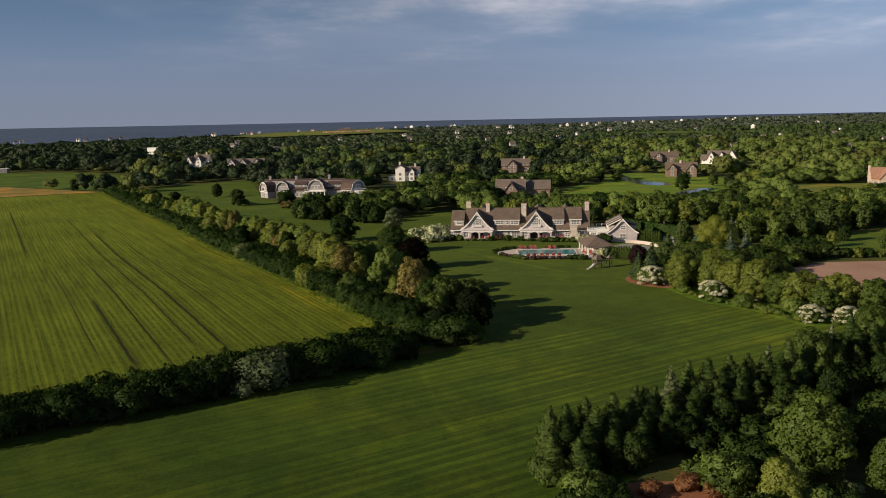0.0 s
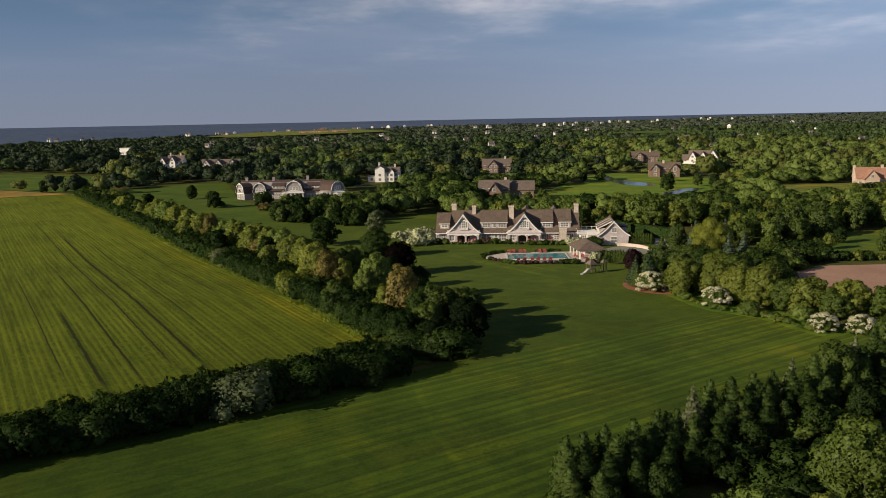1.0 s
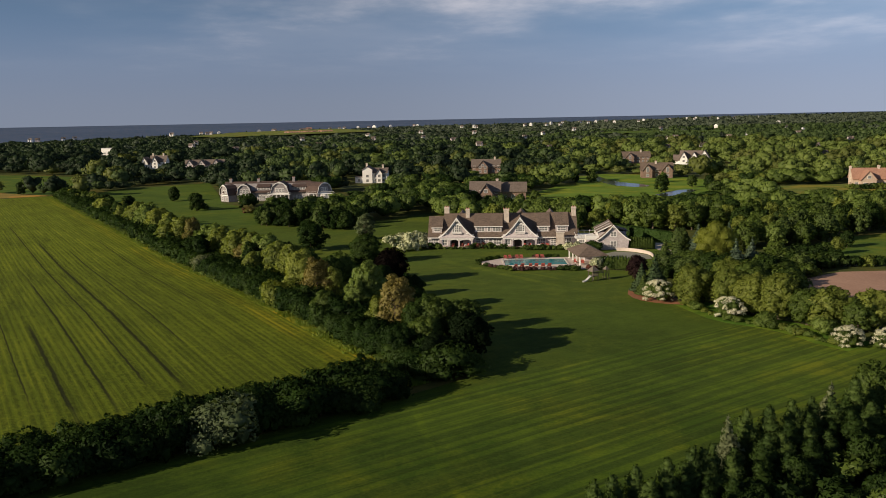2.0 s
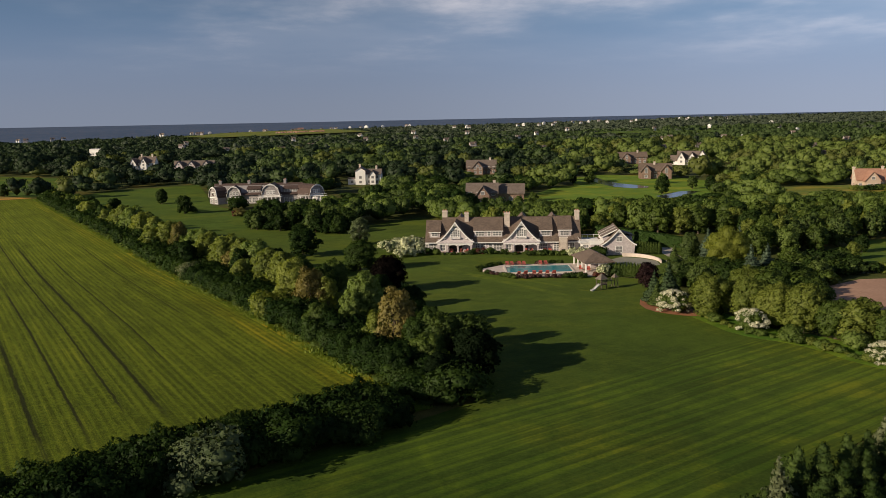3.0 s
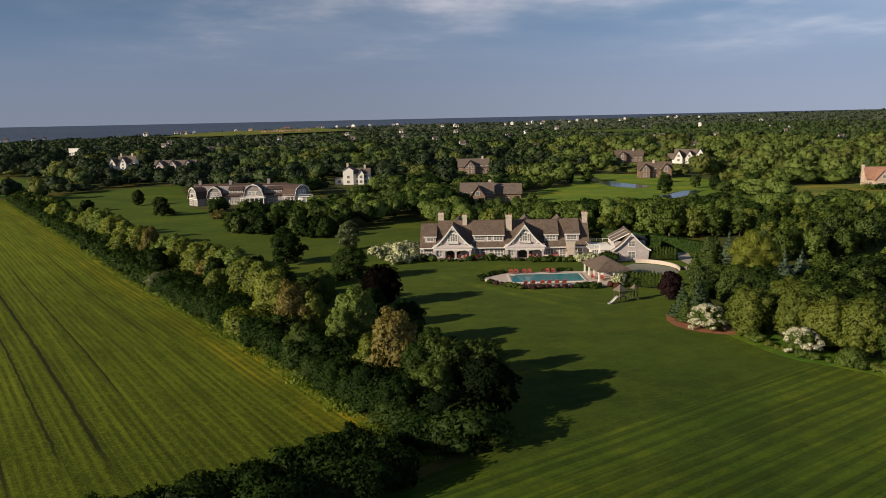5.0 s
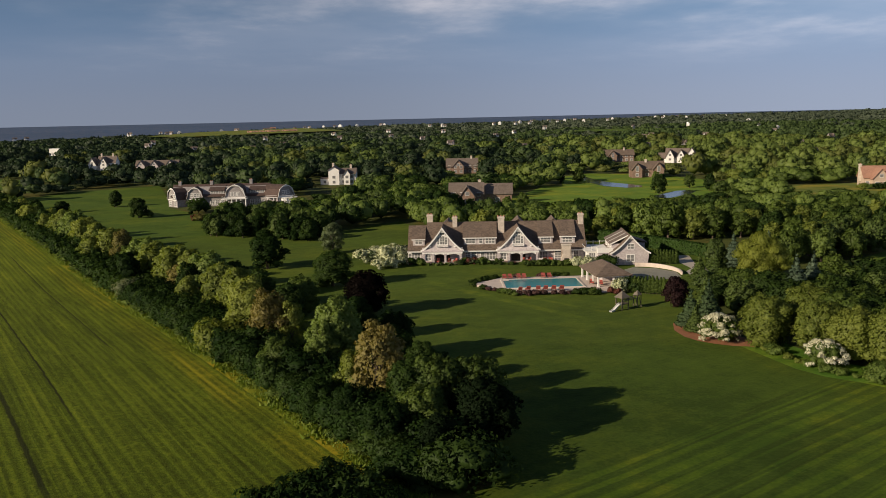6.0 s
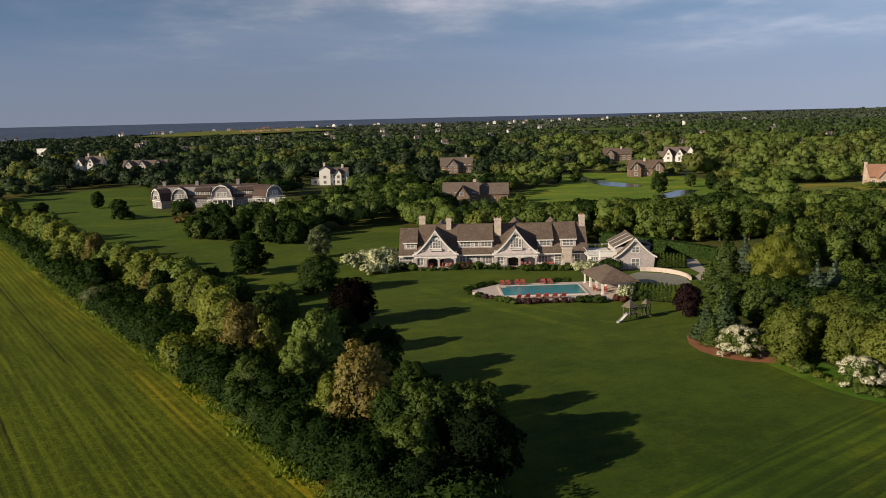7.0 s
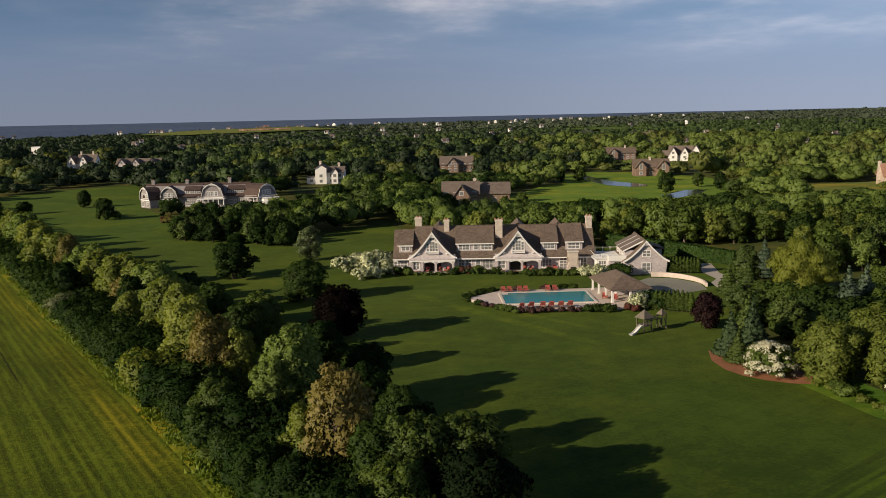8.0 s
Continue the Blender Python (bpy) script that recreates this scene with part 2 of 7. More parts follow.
def crop(name, sheen=0.19):
    """Young grain in rows, with bare wheel tracks along them."""
    m, n, l = material(name)
    p = n["Principled BSDF"]
    c = n.new("ShaderNodeNewGeometry").outputs["Position"]
    mp = n.new("ShaderNodeMapping")
    mp.inputs["Rotation"].default_value = (0, 0, radians(-ROW_DEG))
    l.new(c, mp.inputs[0])
    s = n.new("ShaderNodeSeparateXYZ")
    l.new(mp.outputs[0], s.inputs[0])
    across = s.outputs[1]
    long_mp = n.new("ShaderNodeMapping")
    long_mp.inputs["Scale"].default_value = (0.030, 0.75, 1)
    l.new(mp.outputs[0], long_mp.inputs[0])
    streak = noise_node(n, l, long_mp.outputs[0], 1.0, 4.0, 0.65)
    fine, wide = noise_node(n, l, c, 2.6, 5.0, 0.75), noise_node(n, l, c, 0.022, 3.0)
    f = math_node(n, l, "ADD", math_node(n, l, "MULTIPLY", fine, 0.42), math_node(n, l, "ADD", math_node(n, l, "MULTIPLY", streak, 0.33), math_node(n, l, "MULTIPLY", wide, 0.25)))
    col = ramp_node(n, l, f, ((0.42, (0.020, 0.040, 0.003)), (0.50, (0.072, 0.108, 0.006)), (0.59, (0.160, 0.186, 0.013))))
    wander = math_node(n, l, "MULTIPLY", noise_node(n, l, c, 0.7, 4.0, 0.7), 0.5)
    row = math_node(n, l, "SINE", math_node(n, l, "MULTIPLY", math_node(n, l, "ADD", across, wander), 2 * math.pi / 1.1))
    dash_mp = n.new("ShaderNodeMapping")
    dash_mp.inputs["Scale"].default_value = (0.8, 0.5, 1)
    l.new(mp.outputs[0], dash_mp.inputs[0])
    dash = n.new("ShaderNodeMapRange")
    l.new(noise_node(n, l, dash_mp.outputs[0], 1.0, 4.0, 0.7), dash.inputs[0])
    dash.inputs[1].default_value, dash.inputs[2].default_value = 0.28, 0.55
    row = math_node(n, l, "MULTIPLY", math_node(n, l, "ADD", row, 1.0), dash.outputs[0])
    col = mix_node(n, l, math_node(n, l, "MULTIPLY", row, 0.48), col, (0.28, 0.34, 0.4), "MULTIPLY")
    # long thin gaps between the drill rows
    gap_mp = n.new("ShaderNodeMapping")
    gap_mp.inputs["Scale"].default_value = (0.006, 0.55, 1)
    l.new(mp.outputs[0], gap_mp.inputs[0])
    gap = n.new("ShaderNodeMapRange")
    l.new(math_node(n, l, "ABSOLUTE", math_node(n, l, "SUBTRACT", noise_node(n, l, gap_mp.outputs[0], 1.0, 3.0, 0.6), 0.5)), gap.inputs[0])
    gap.inputs[1].default_value, gap.inputs[2].default_value = 0.012, 0.036
    gap.inputs[3].default_value, gap.inputs[4].default_value = 0.55, 0.0
    col = mix_node(n, l, math_node(n, l, "MULTIPLY", gap.outputs[0], dash.outputs[0]), col, (0.36, 0.42, 0.5), "MULTIPLY")
    # wheel tracks: place across the rows, from and to along them, half width
    worn_mp = n.new("ShaderNodeMapping")
    worn_mp.inputs["Scale"].default_value = (0.035, 0.5, 1)
    l.new(mp.outputs[0], worn_mp.inputs[0])
    ragged = noise_node(n, l, worn_mp.outputs[0], 1.0, 4.0, 0.65)
    sway = math_node(n, l, "MULTIPLY", math_node(n, l, "SUBTRACT", noise_node(n, l, c, 0.4, 3.0, 0.6), 0.5), 0.5)
    track = None
    for place, start, end, half in ((-34.5, 140, 330, 0.30), (-30.2, 150, 380, 0.20), (-24.5, 138, 260, 0.22), (-19.2, 138, 200, 0.32), (-10.3, 300, 440, 0.28), (-40.8, 170, 300, 0.14), (-14.6, 150, 250, 0.12), (-2.0, 240, 420, 0.2), (8.0, 260, 460, 0.25), (-52.0, 200, 330, 0.12)):
        near = n.new("ShaderNodeMapRange")
        near.interpolation_type = "SMOOTHSTEP"
        l.new(math_node(n, l, "ABSOLUTE", math_node(n, l, "SUBTRACT", math_node(n, l, "ADD", across, sway), place)), near.inputs[0])
        near.inputs[1].default_value, near.inputs[2].default_value, near.inputs[3].default_value, near.inputs[4].default_value = half * 0.5, half * 1.5, 1.0, 0.0
        span = n.new("ShaderNodeMapRange")
        span.interpolation_type = "SMOOTHSTEP"
        l.new(math_node(n, l, "ADD", math_node(n, l, "ABSOLUTE", math_node(n, l, "SUBTRACT", s.outputs[0], (start + end) / 2)), math_node(n, l, "MULTIPLY", ragged, 60.0)), span.inputs[0])
        span.inputs[1].default_value, span.inputs[2].default_value, span.inputs[3].default_value, span.inputs[4].default_value = (end - start) / 2 + 20, (end - start) / 2 + 40, 1.0, 0.0
        one = math_node(n, l, "MULTIPLY", near.outputs[0], span.outputs[0])
        track = one if track is None else math_node(n, l, "MAXIMUM", track, one)
    col = mix_node(n, l, math_node(n, l, "MULTIPLY", track, 0.85), col, (0.024, 0.026, 0.008))
    # thin, yellowed growth along the margin
    for a, b in (((-7.4, 137.4), (-20.0, 160.6)), ((-20.0, 160.6), (-56.6, 227.6)), ((-56.6, 227.6), (-93.6, 294.6)), ((-93.6, 294.6), (-205, 502))):
        col = mix_node(n, l, track_mask(n, l, c, a, b, 1.3), col, (2.4, 1.5, 1.2), "MULTIPLY")
    l.new(col, p.inputs["Base Color"])
    p.inputs["Roughness"].default_value = 0.95
    p.inputs["Specular IOR Level"].default_value = 0.1
    bare = math_node(n, l, "MAXIMUM", track, math_node(n, l, "MULTIPLY", gap.outputs[0], 0.3))
    l.new(math_node(n, l, "MULTIPLY", math_node(n, l, "SUBTRACT", 1.0, bare), sheen), p.inputs["Sheen Weight"])
    p.inputs["Sheen Roughness"].default_value = 0.45
    p.inputs["Sheen Tint"].default_value = (0.64, 0.74, 0.07, 1)
    l.new(bump_node(n, l, math_node(n, l, "ADD", fine, math_node(n, l, "MULTIPLY", streak, 0.6)), 0.8, 0.3), p.inputs["Normal"])
    return m


def glassy(name, colour, rough=0.05):
    m, n, l = material(name)
    p = n["Principled BSDF"]
    p.inputs["Base Color"].default_value, p.inputs["Roughness"].default_value = (*colour, 1), rough
    return m


def water(name, colour, ripple, height):
    m, n, l = material(name)
    p = n["Principled BSDF"]
    c = n.new("ShaderNodeNewGeometry").outputs["Position"]
    f = noise_node(n, l, c, ripple, 4.0)
    l.new(ramp_node(n, l, noise_node(n, l, c, ripple * 0.07), ((0.3, tuple(0.8 * v for v in colour)), (0.7, colour))), p.inputs["Base Color"])
    p.inputs["Roughness"].default_value, p.inputs["IOR"].default_value = 0.12, 1.33
    l.new(bump_node(n, l, f, 0.4, height), p.inputs["Normal"])
    return m


ROW_DEG, MOW_DEG = 118.5, 32.5
GROUND = turf("rough_ground", (0.030, 0.042, 0.014), (0.075, 0.085, 0.026))
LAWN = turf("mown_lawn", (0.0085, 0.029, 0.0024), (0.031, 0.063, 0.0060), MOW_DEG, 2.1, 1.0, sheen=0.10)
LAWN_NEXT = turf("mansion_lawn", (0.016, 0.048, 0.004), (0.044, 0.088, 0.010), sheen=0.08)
# base colour raised to stand in for strong light seen at a grazing angle
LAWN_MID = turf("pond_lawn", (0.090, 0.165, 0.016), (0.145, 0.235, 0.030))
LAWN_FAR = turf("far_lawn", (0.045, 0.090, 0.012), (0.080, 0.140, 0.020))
MEADOW = turf("meadow", (0.085, 0.125, 0.022), (0.165, 0.190, 0.045))
GOLD = turf("ripe_meadow", (0.20, 0.15, 0.04), (0.30, 0.22, 0.07))
VERGE = turf("verge_grass", (0.095, 0.140, 0.010), (0.215, 0.240, 0.020), patch=0.3)
COVER = turf("ground_cover", (0.040, 0.105, 0.010), (0.090, 0.190, 0.022), patch=0.3)
CROP = crop("grain_crop")
SOIL = plain("tilled_soil", (0.34, 0.19, 0.125), (0.48, 0.29, 0.20), 0.95, 1.5, 0.08, depth=0.1)
MULCH = plain("bark_mulch", (0.20, 0.075, 0.034), (0.37, 0.155, 0.072), 0.95, 4.0, 0.5, depth=0.06)
GRAVEL = plain("pale_gravel", (0.36, 0.32, 0.27), (0.50, 0.45, 0.39), 0.9, 8.0, 0.3)
PAVING = plain("paving_stone", (0.54, 0.45, 0.40), (0.70, 0.60, 0.54), 0.8, 3.0, 0.4)
COPING = plain("coping_stone", (0.58, 0.52, 0.46), (0.72, 0.66, 0.60), 0.7, 3.0, 0.4)
SHINGLE = courses("weathered_shingle", (0.41, 0.365, 0.38), (0.60, 0.545, 0.565), 0.2)
GREY_SHINGLE = courses("dark_grey_shingle", (0.20, 0.185, 0.19), (0.34, 0.315, 0.325), 0.25)
ROOF = courses("cedar_roof", (0.090, 0.066, 0.053), (0.195, 0.145, 0.115), 0.22)
ROOF_PALE = courses("grey_roof", (0.11, 0.085, 0.072), (0.20, 0.16, 0.14), 0.25)
DARK_ROOF = courses("dark_roof", (0.048, 0.030, 0.026), (0.105, 0.068, 0.060), 0.25)
BROWN_WALL = courses("brown_shingle", (0.16, 0.105, 0.08), (0.29, 0.20, 0.16), 0.25)
RED_ROOF = courses("red_tile_roof", (0.29, 0.15, 0.105), (0.44, 0.25, 0.18), 0.3)
WHITE = plain("white_paint", (0.74, 0.73, 0.72), (0.86, 0.85, 0.84), 0.6, 3.0, 0.3, bump=0.05)
STUCCO = plain("cream_stucco", (0.42, 0.32, 0.25), (0.54, 0.43, 0.35), 0.85, 2.0, 0.3)
CHIMNEY = plain("chimney_stone", (0.42, 0.36, 0.31), (0.68, 0.60, 0.53), 0.9, 3.5, 1.0, depth=0.05)
CLAY = plain("clay_cap", (0.34, 0.15, 0.09), (0.48, 0.24, 0.16), 0.85)
GLASS = glassy("window_glass", (0.20, 0.20, 0.21), 0.12)
# near-black: the shade inside the porch doors and hearth, put into a colour
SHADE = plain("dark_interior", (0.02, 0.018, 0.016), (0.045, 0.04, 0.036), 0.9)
TIMBER = plain("grey_timber", (0.10, 0.085, 0.068), (0.20, 0.17, 0.14), 0.85, 5.0, 1.0)
WOOD = plain("brown_timber", (0.13, 0.075, 0.04), (0.24, 0.15, 0.085), 0.8, 5.0, 1.0)
CUSHION = plain("red_canvas", (0.28, 0.055, 0.048), (0.42, 0.11, 0.09), 0.9, 6.0, 1.0, bump=0.1)
PLASTIC = plain("pale_plastic", (0.62, 0.62, 0.60), (0.76, 0.76, 0.74), 0.4, 3.0, 0.5, bump=0.0)
COURT = plain("court_gravel", (0.19, 0.19, 0.155), (0.28, 0.275, 0.23), 0.9, 2.0, 0.2)
BARK = plain("bark", (0.07, 0.052, 0.038), (0.17, 0.13, 0.10), 0.95, 6.0, 1.5, depth=0.06)
POOL = water("pool_water", (0.015, 0.26, 0.30), 1.5, 0.01)
POND = water("pond_water", (0.05, 0.065, 0.07), 0.6, 0.004)
SEA = turf("sea_water", (0.058, 0.098, 0.180), (0.076, 0.120, 0.215), patch=0.002, sheen=0.0)

LEAF = {
    "green": foliage("leaf_green", (0.032, 0.060, 0.010), (0.108, 0.160, 0.026)),
    "deep": foliage("leaf_deep", (0.014, 0.032, 0.007), (0.046, 0.082, 0.015), gloss=0.010),
    "hedge": foliage("leaf_hedge", (0.007, 0.019, 0.005), (0.026, 0.052, 0.010), 0.2, gloss=0.006),
    # dark evergreen, blackened: the hedge corner's deep shade is put into its colour
    "yew": foliage("leaf_shadowed", (0.004, 0.009, 0.004), (0.012, 0.022, 0.008), 0.05, gloss=0.002),
    "juniper": foliage("needle_juniper", (0.022, 0.045, 0.012), (0.080, 0.122, 0.028), 0.12, gloss=0.008),
    "clipped": foliage("leaf_clipped", (0.024, 0.058, 0.008), (0.050, 0.098, 0.016), 0.2),
    "spruce": foliage("needle_spruce", (0.026, 0.052, 0.022), (0.078, 0.120, 0.052), 0.1),
    "purple": foliage("leaf_purple", (0.010, 0.005, 0.006), (0.034, 0.017, 0.018), 0.1, gloss=0.008),
    "willow": foliage("leaf_willow", (0.125, 0.165, 0.018), (0.270, 0.300, 0.050), 0.45),
    # light end whitened: glints on the fresh leaves are put into the colour
    "bright": foliage("leaf_bright", (0.078, 0.130, 0.022), (0.200, 0.270, 0.062), 0.35),
    "olive": foliage("leaf_olive", (0.096, 0.136, 0.020), (0.245, 0.285, 0.056), 0.38),
    "tan": foliage("leaf_tan", (0.098, 0.104, 0.024), (0.220, 0.182, 0.056)),
    "lime": foliage("leaf_lime", (0.110, 0.150, 0.018), (0.220, 0.250, 0.040), 0.35),
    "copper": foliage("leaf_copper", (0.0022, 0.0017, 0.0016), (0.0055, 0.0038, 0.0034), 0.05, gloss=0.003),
    "plum": foliage("leaf_plum", (0.040, 0.020, 0.020), (0.110, 0.060, 0.055), 0.1),
    "blue": foliage("needle_blue", (0.040, 0.070, 0.042), (0.110, 0.155, 0.100), 0.1),
    "needle": foliage("needle_dark", (0.030, 0.056, 0.013), (0.100, 0.145, 0.032), 0.15),
    "rust": foliage("leaf_rust", (0.13, 0.055, 0.024), (0.32, 0.16, 0.075)),
    "sage": foliage("leaf_sage", (0.045, 0.070, 0.028), (0.120, 0.160, 0.075)),
    "silver": foliage("leaf_silver", (0.095, 0.120, 0.055), (0.230, 0.255, 0.140)),
    "hydrangea": foliage("leaf_hydrangea", (0.045, 0.085, 0.020), (0.66, 0.68, 0.46), 0.2, 0.5, 0.35, 0.75),
    "weed": foliage("yellow_weed", (0.070, 0.130, 0.014), (0.220, 0.270, 0.030), 0.3),
    "blossom": foliage("blossom_white", (0.46, 0.46, 0.32), (0.82, 0.80, 0.66), 0.2),
    "red": foliage("leaf_red", (0.075, 0.022, 0.018), (0.170, 0.062, 0.045), 0.2),
    # blue raised in the plain woodland tone to stand in for distance haze
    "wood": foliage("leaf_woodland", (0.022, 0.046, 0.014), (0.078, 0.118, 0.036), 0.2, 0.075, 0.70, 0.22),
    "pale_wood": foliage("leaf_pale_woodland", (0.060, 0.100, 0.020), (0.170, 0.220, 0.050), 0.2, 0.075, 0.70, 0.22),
    # dark trees, with shadow between the crowns and some haze in the tone
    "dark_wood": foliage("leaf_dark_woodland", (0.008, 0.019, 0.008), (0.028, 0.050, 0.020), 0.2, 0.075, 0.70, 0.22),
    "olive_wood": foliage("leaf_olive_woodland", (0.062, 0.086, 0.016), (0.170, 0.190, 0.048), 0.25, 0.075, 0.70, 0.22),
    # greyed blue-green: the haze of the far woods is put into the colour
    "coast": foliage("leaf_hazed_far", (0.028, 0.042, 0.032), (0.074, 0.096, 0.062), 0.2, 0.02, 0.95, 0.10),
}

# ---- building blocks ----


def link_mesh(name, verts, faces, mat, parent=None, smooth=False):
    me = bpy.data.meshes.new(name)
    me.from_pydata(verts, [], faces)
    me.materials.append(mat)
    if smooth:
        me.polygons.foreach_set("use_smooth", [True] * len(me.polygons))
    me.update()
    ob = new(name, me)
    if parent:
        ob.parent = parent
    return ob


def part(name, bm, mat, parent=None, label="", smooth=False):
    """Links a bmesh as one mesh object under a thing or a part."""
    me = bpy.data.meshes.new(name)
    bmesh.ops.recalc_face_normals(bm, faces=bm.faces)
    bm.to_mesh(me)
    bm.free()
    me.materials.append(mat)
    if smooth:
        me.polygons.foreach_set("use_smooth", [True] * len(me.polygons))
    ob = new(name, me)
    if parent:
        ob.parent = parent
    return tagged(ob, label)


def thing(name, m, label, category, group="", kind=""):
    ob = new(name)
    ob.matrix_world = m
    ob.empty_display_size = 0.5
    return tagged(ob, label, category, group, kind)


def add_box(bm, x0, x1, y0, y1, z0, z1):
    v = [bm.verts.new((x, y, z)) for x in (x0, x1) for y in (y0, y1) for z in (z0, z1)]
    for f in ((0, 1, 3, 2), (4, 6, 7, 5), (0, 4, 5, 1), (2, 3, 7, 6), (0, 2, 6, 4), (1, 5, 7, 3)):
        bm.faces.new([v[i] for i in f])


def box(x0, x1, y0, y1, z0, z1, *more):
    bm = bmesh.new()
    for b in ((x0, x1, y0, y1, z0, z1), *more):
        add_box(bm, *b)
    return bm


def add_prism(bm, pts, a, b, axis="y"):
    """A closed outline, given in two coordinates, pushed from a to b along an axis."""
    def at(p, d):
        return {"y": (p[0], d, p[1]), "x": (d, p[0], p[1]), "z": (p[0], p[1], d)}[axis]
    lo, hi = [bm.verts.new(at(p, a)) for p in pts], [bm.verts.new(at(p, b)) for p in pts]
    bm.faces.new(lo[::-1])
    bm.faces.new(hi)
    for i in range(len(pts)):
        j = (i + 1) % len(pts)
        bm.faces.new((lo[i], lo[j], hi[j], hi[i]))


def prism(pts, a, b, axis="y"):
    bm = bmesh.new()
    add_prism(bm, pts, a, b, axis)
    bmesh.ops.triangulate(bm, faces=[f for f in bm.faces if len(f.verts) > 4])
    return bm


def strip(line, thick):
    """The outline of a band of a given thickness under an open line."""
    return list(line) + [(x, z - thick) for x, z in reversed(line)]


def add_tube(bm, a, b, ra, rb, sides=6):
    a, b = Vector(a), Vector(b)
    d = (b - a).normalized()
    u = d.orthogonal().normalized()
    w = d.cross(u)
    lo, hi = [], []
    for i in range(sides):
        t = 2 * math.pi * i / sides
        o = u * math.cos(t) + w * math.sin(t)
        lo.append(bm.verts.new(a + o * ra))
        hi.append(bm.verts.new(b + o * rb))
    for i in range(sides):
        j = (i + 1) % sides
        bm.faces.new((lo[i], lo[j], hi[j], hi[i]))
    bm.faces.new(hi)
    bm.faces.new(lo[::-1])


# ---- the land: level rows that step down in y alone, so that sheets lie on it exactly ----
BREAKS = ((-400, 1.2), (190, 1.2), (258, -0.75), (330, -0.75), (480, -2.5), (1400, -5.0), (5200, -5.0))


def land(y):
    for (a, za), (b, zb) in zip(BREAKS, BREAKS[1:]):
        if y <= b:
            return za + (zb - za) * max(0.0, (y - a) / (b - a))
    return BREAKS[-1][1]


def sheet(name, outline, mat, lift, label, category, steps=()):
    """A flat patch with the given outline, bent to the land and lifted a little."""
    bm = bmesh.new()
    bm.faces.new([bm.verts.new((x, y, 0)) for x, y in outline])
    for y in [b[0] for b in BREAKS[1:-1]] + list(steps):
        g = bm.verts[:] + bm.edges[:] + bm.faces[:]
        bmesh.ops.bisect_plane(bm, geom=g, plane_co=(0, y, 0), plane_no=(0, 1, 0))
    bmesh.ops.triangulate(bm, faces=bm.faces[:])
    for v in bm.verts:
        v.co.z = land(v.co.y) + lift
    bmesh.ops.recalc_face_normals(bm, faces=bm.faces)
    ob = part(name, bm, mat)
    for p in ob.data.polygons:
        if p.normal.z < 0:
            p.flip()
    return tagged(ob, label, category, kind="structure")


def inside(poly, x, y):
    hit = False
    for (ax, ay), (bx, by) in zip(poly, poly[1:] + poly[:1]):
        if (ay > y) != (by > y) and x < (bx - ax) * (y - ay) / (by - ay) + ax:
            hit = not hit
    return hit


COAST = [(-4800, -2200), (-2400, -300), (-800, 1540), (-525, 2050), (0, 2700), (530, 2960), (1170, 3400), (2300, 4050), (4880, 4600)]
FIELD = [(-4.8, 138.6), (-17.5, 162), (-54, 229), (-91, 296), (-146, 399), (-203, 504), (-252, 480), (-620, 330), (-620, -250), (-150, 42)]
FAR_FIELD = [(-208, 512), (-195, 560), (-232, 655), (-300, 700), (-390, 724), (-820, 800), (-820, 520), (-330, 590)]
GOLD_FIELD = [(-206, 508), (-330, 588), (-900, 760), (-900, 250), (-625, 335), (-256, 484)]
LAWN_MAIN = [(-250, -60), (-100, 72), (-56, 101), (-24, 121), (-2, 137), (4, 142), (-28, 205), (-60, 268), (-100, 345), (-186, 512), (-172, 545),
             (-132, 578), (-110, 500), (-95, 440), (-60, 385), (-25.5, 333.4), (-19.5, 340.4), (-6.4, 357.4), (2.7, 364.0), (16, 300), (70, 300), (84, 275), (66, 236), (52, 212), (44, 200), (47, 191), (51, 184), (56, 174),
             (63, 164), (69, 156), (75, 151), (74, 146), (62, 134), (45, 122), (30, 100), (14, 80), (18, 60), (40, -60)]
SOIL_FIELD = [(86, 209), (80, 201), (79, 191), (84, 176), (108, 158), (190, 140), (190, 222), (113, 217), (98, 217)]
RIGHT_LAWN = [(104, 246), (118, 236), (150, 226), (190, 224), (190, 300), (134, 278), (112, 262)]
MID_LAWN = [(30, 398), (60, 386), (104, 392), (132, 412), (150, 432), (170, 470), (172, 520), (160, 562), (126, 582), (100, 560), (92, 505), (80, 500), (60, 455), (36, 425)]
MID_LAWN_R = [(147, 434), (160, 414), (186, 405), (240, 400), (300, 420), (300, 482), (216, 468), (182, 464), (155, 460)]
POND_SHAPE = [(109, 540), (109, 512), (111, 492), (119, 480), (127, 482), (129.5, 489), (127, 498), (120, 513), (117, 534), (117, 566), (111, 568)]
POND_SMALL = [(116.3, 433), (116.0, 421), (120.9, 422), (134.7, 437), (143.3, 451), (142, 457), (134.7, 454.5), (122.5, 439)]
FAR_GREEN = [(300, 1360), (480, 1300), (520, 1400), (380, 1470), (310, 1440)]
DUNE = [(-430, 1720), (-330, 1640), (-60, 1900), (-190, 2330), (-400, 2060)]

# the ground sheet reaches the horizon; the coast cuts it off
outline = [(-4800, -3000), (4880, -3000)] + COAST[::-1]
sheet("ground", outline, GROUND, 0.0, "rough green ground of grass and scrub between the woods", "ground")
bm = bmesh.new()
bm.faces.new([bm.verts.new((x, y, z)) for x, y, z in ((-4990, -1500, -7.5), (4990, -1500, -7.5), (4990, 4960, -3.5), (-4990, 4960, -3.5))])
sea = tagged(part("sea", bm, SEA), "dark blue sea out to the hazy horizon", "sea", kind="structure")
LIFT = 0.05
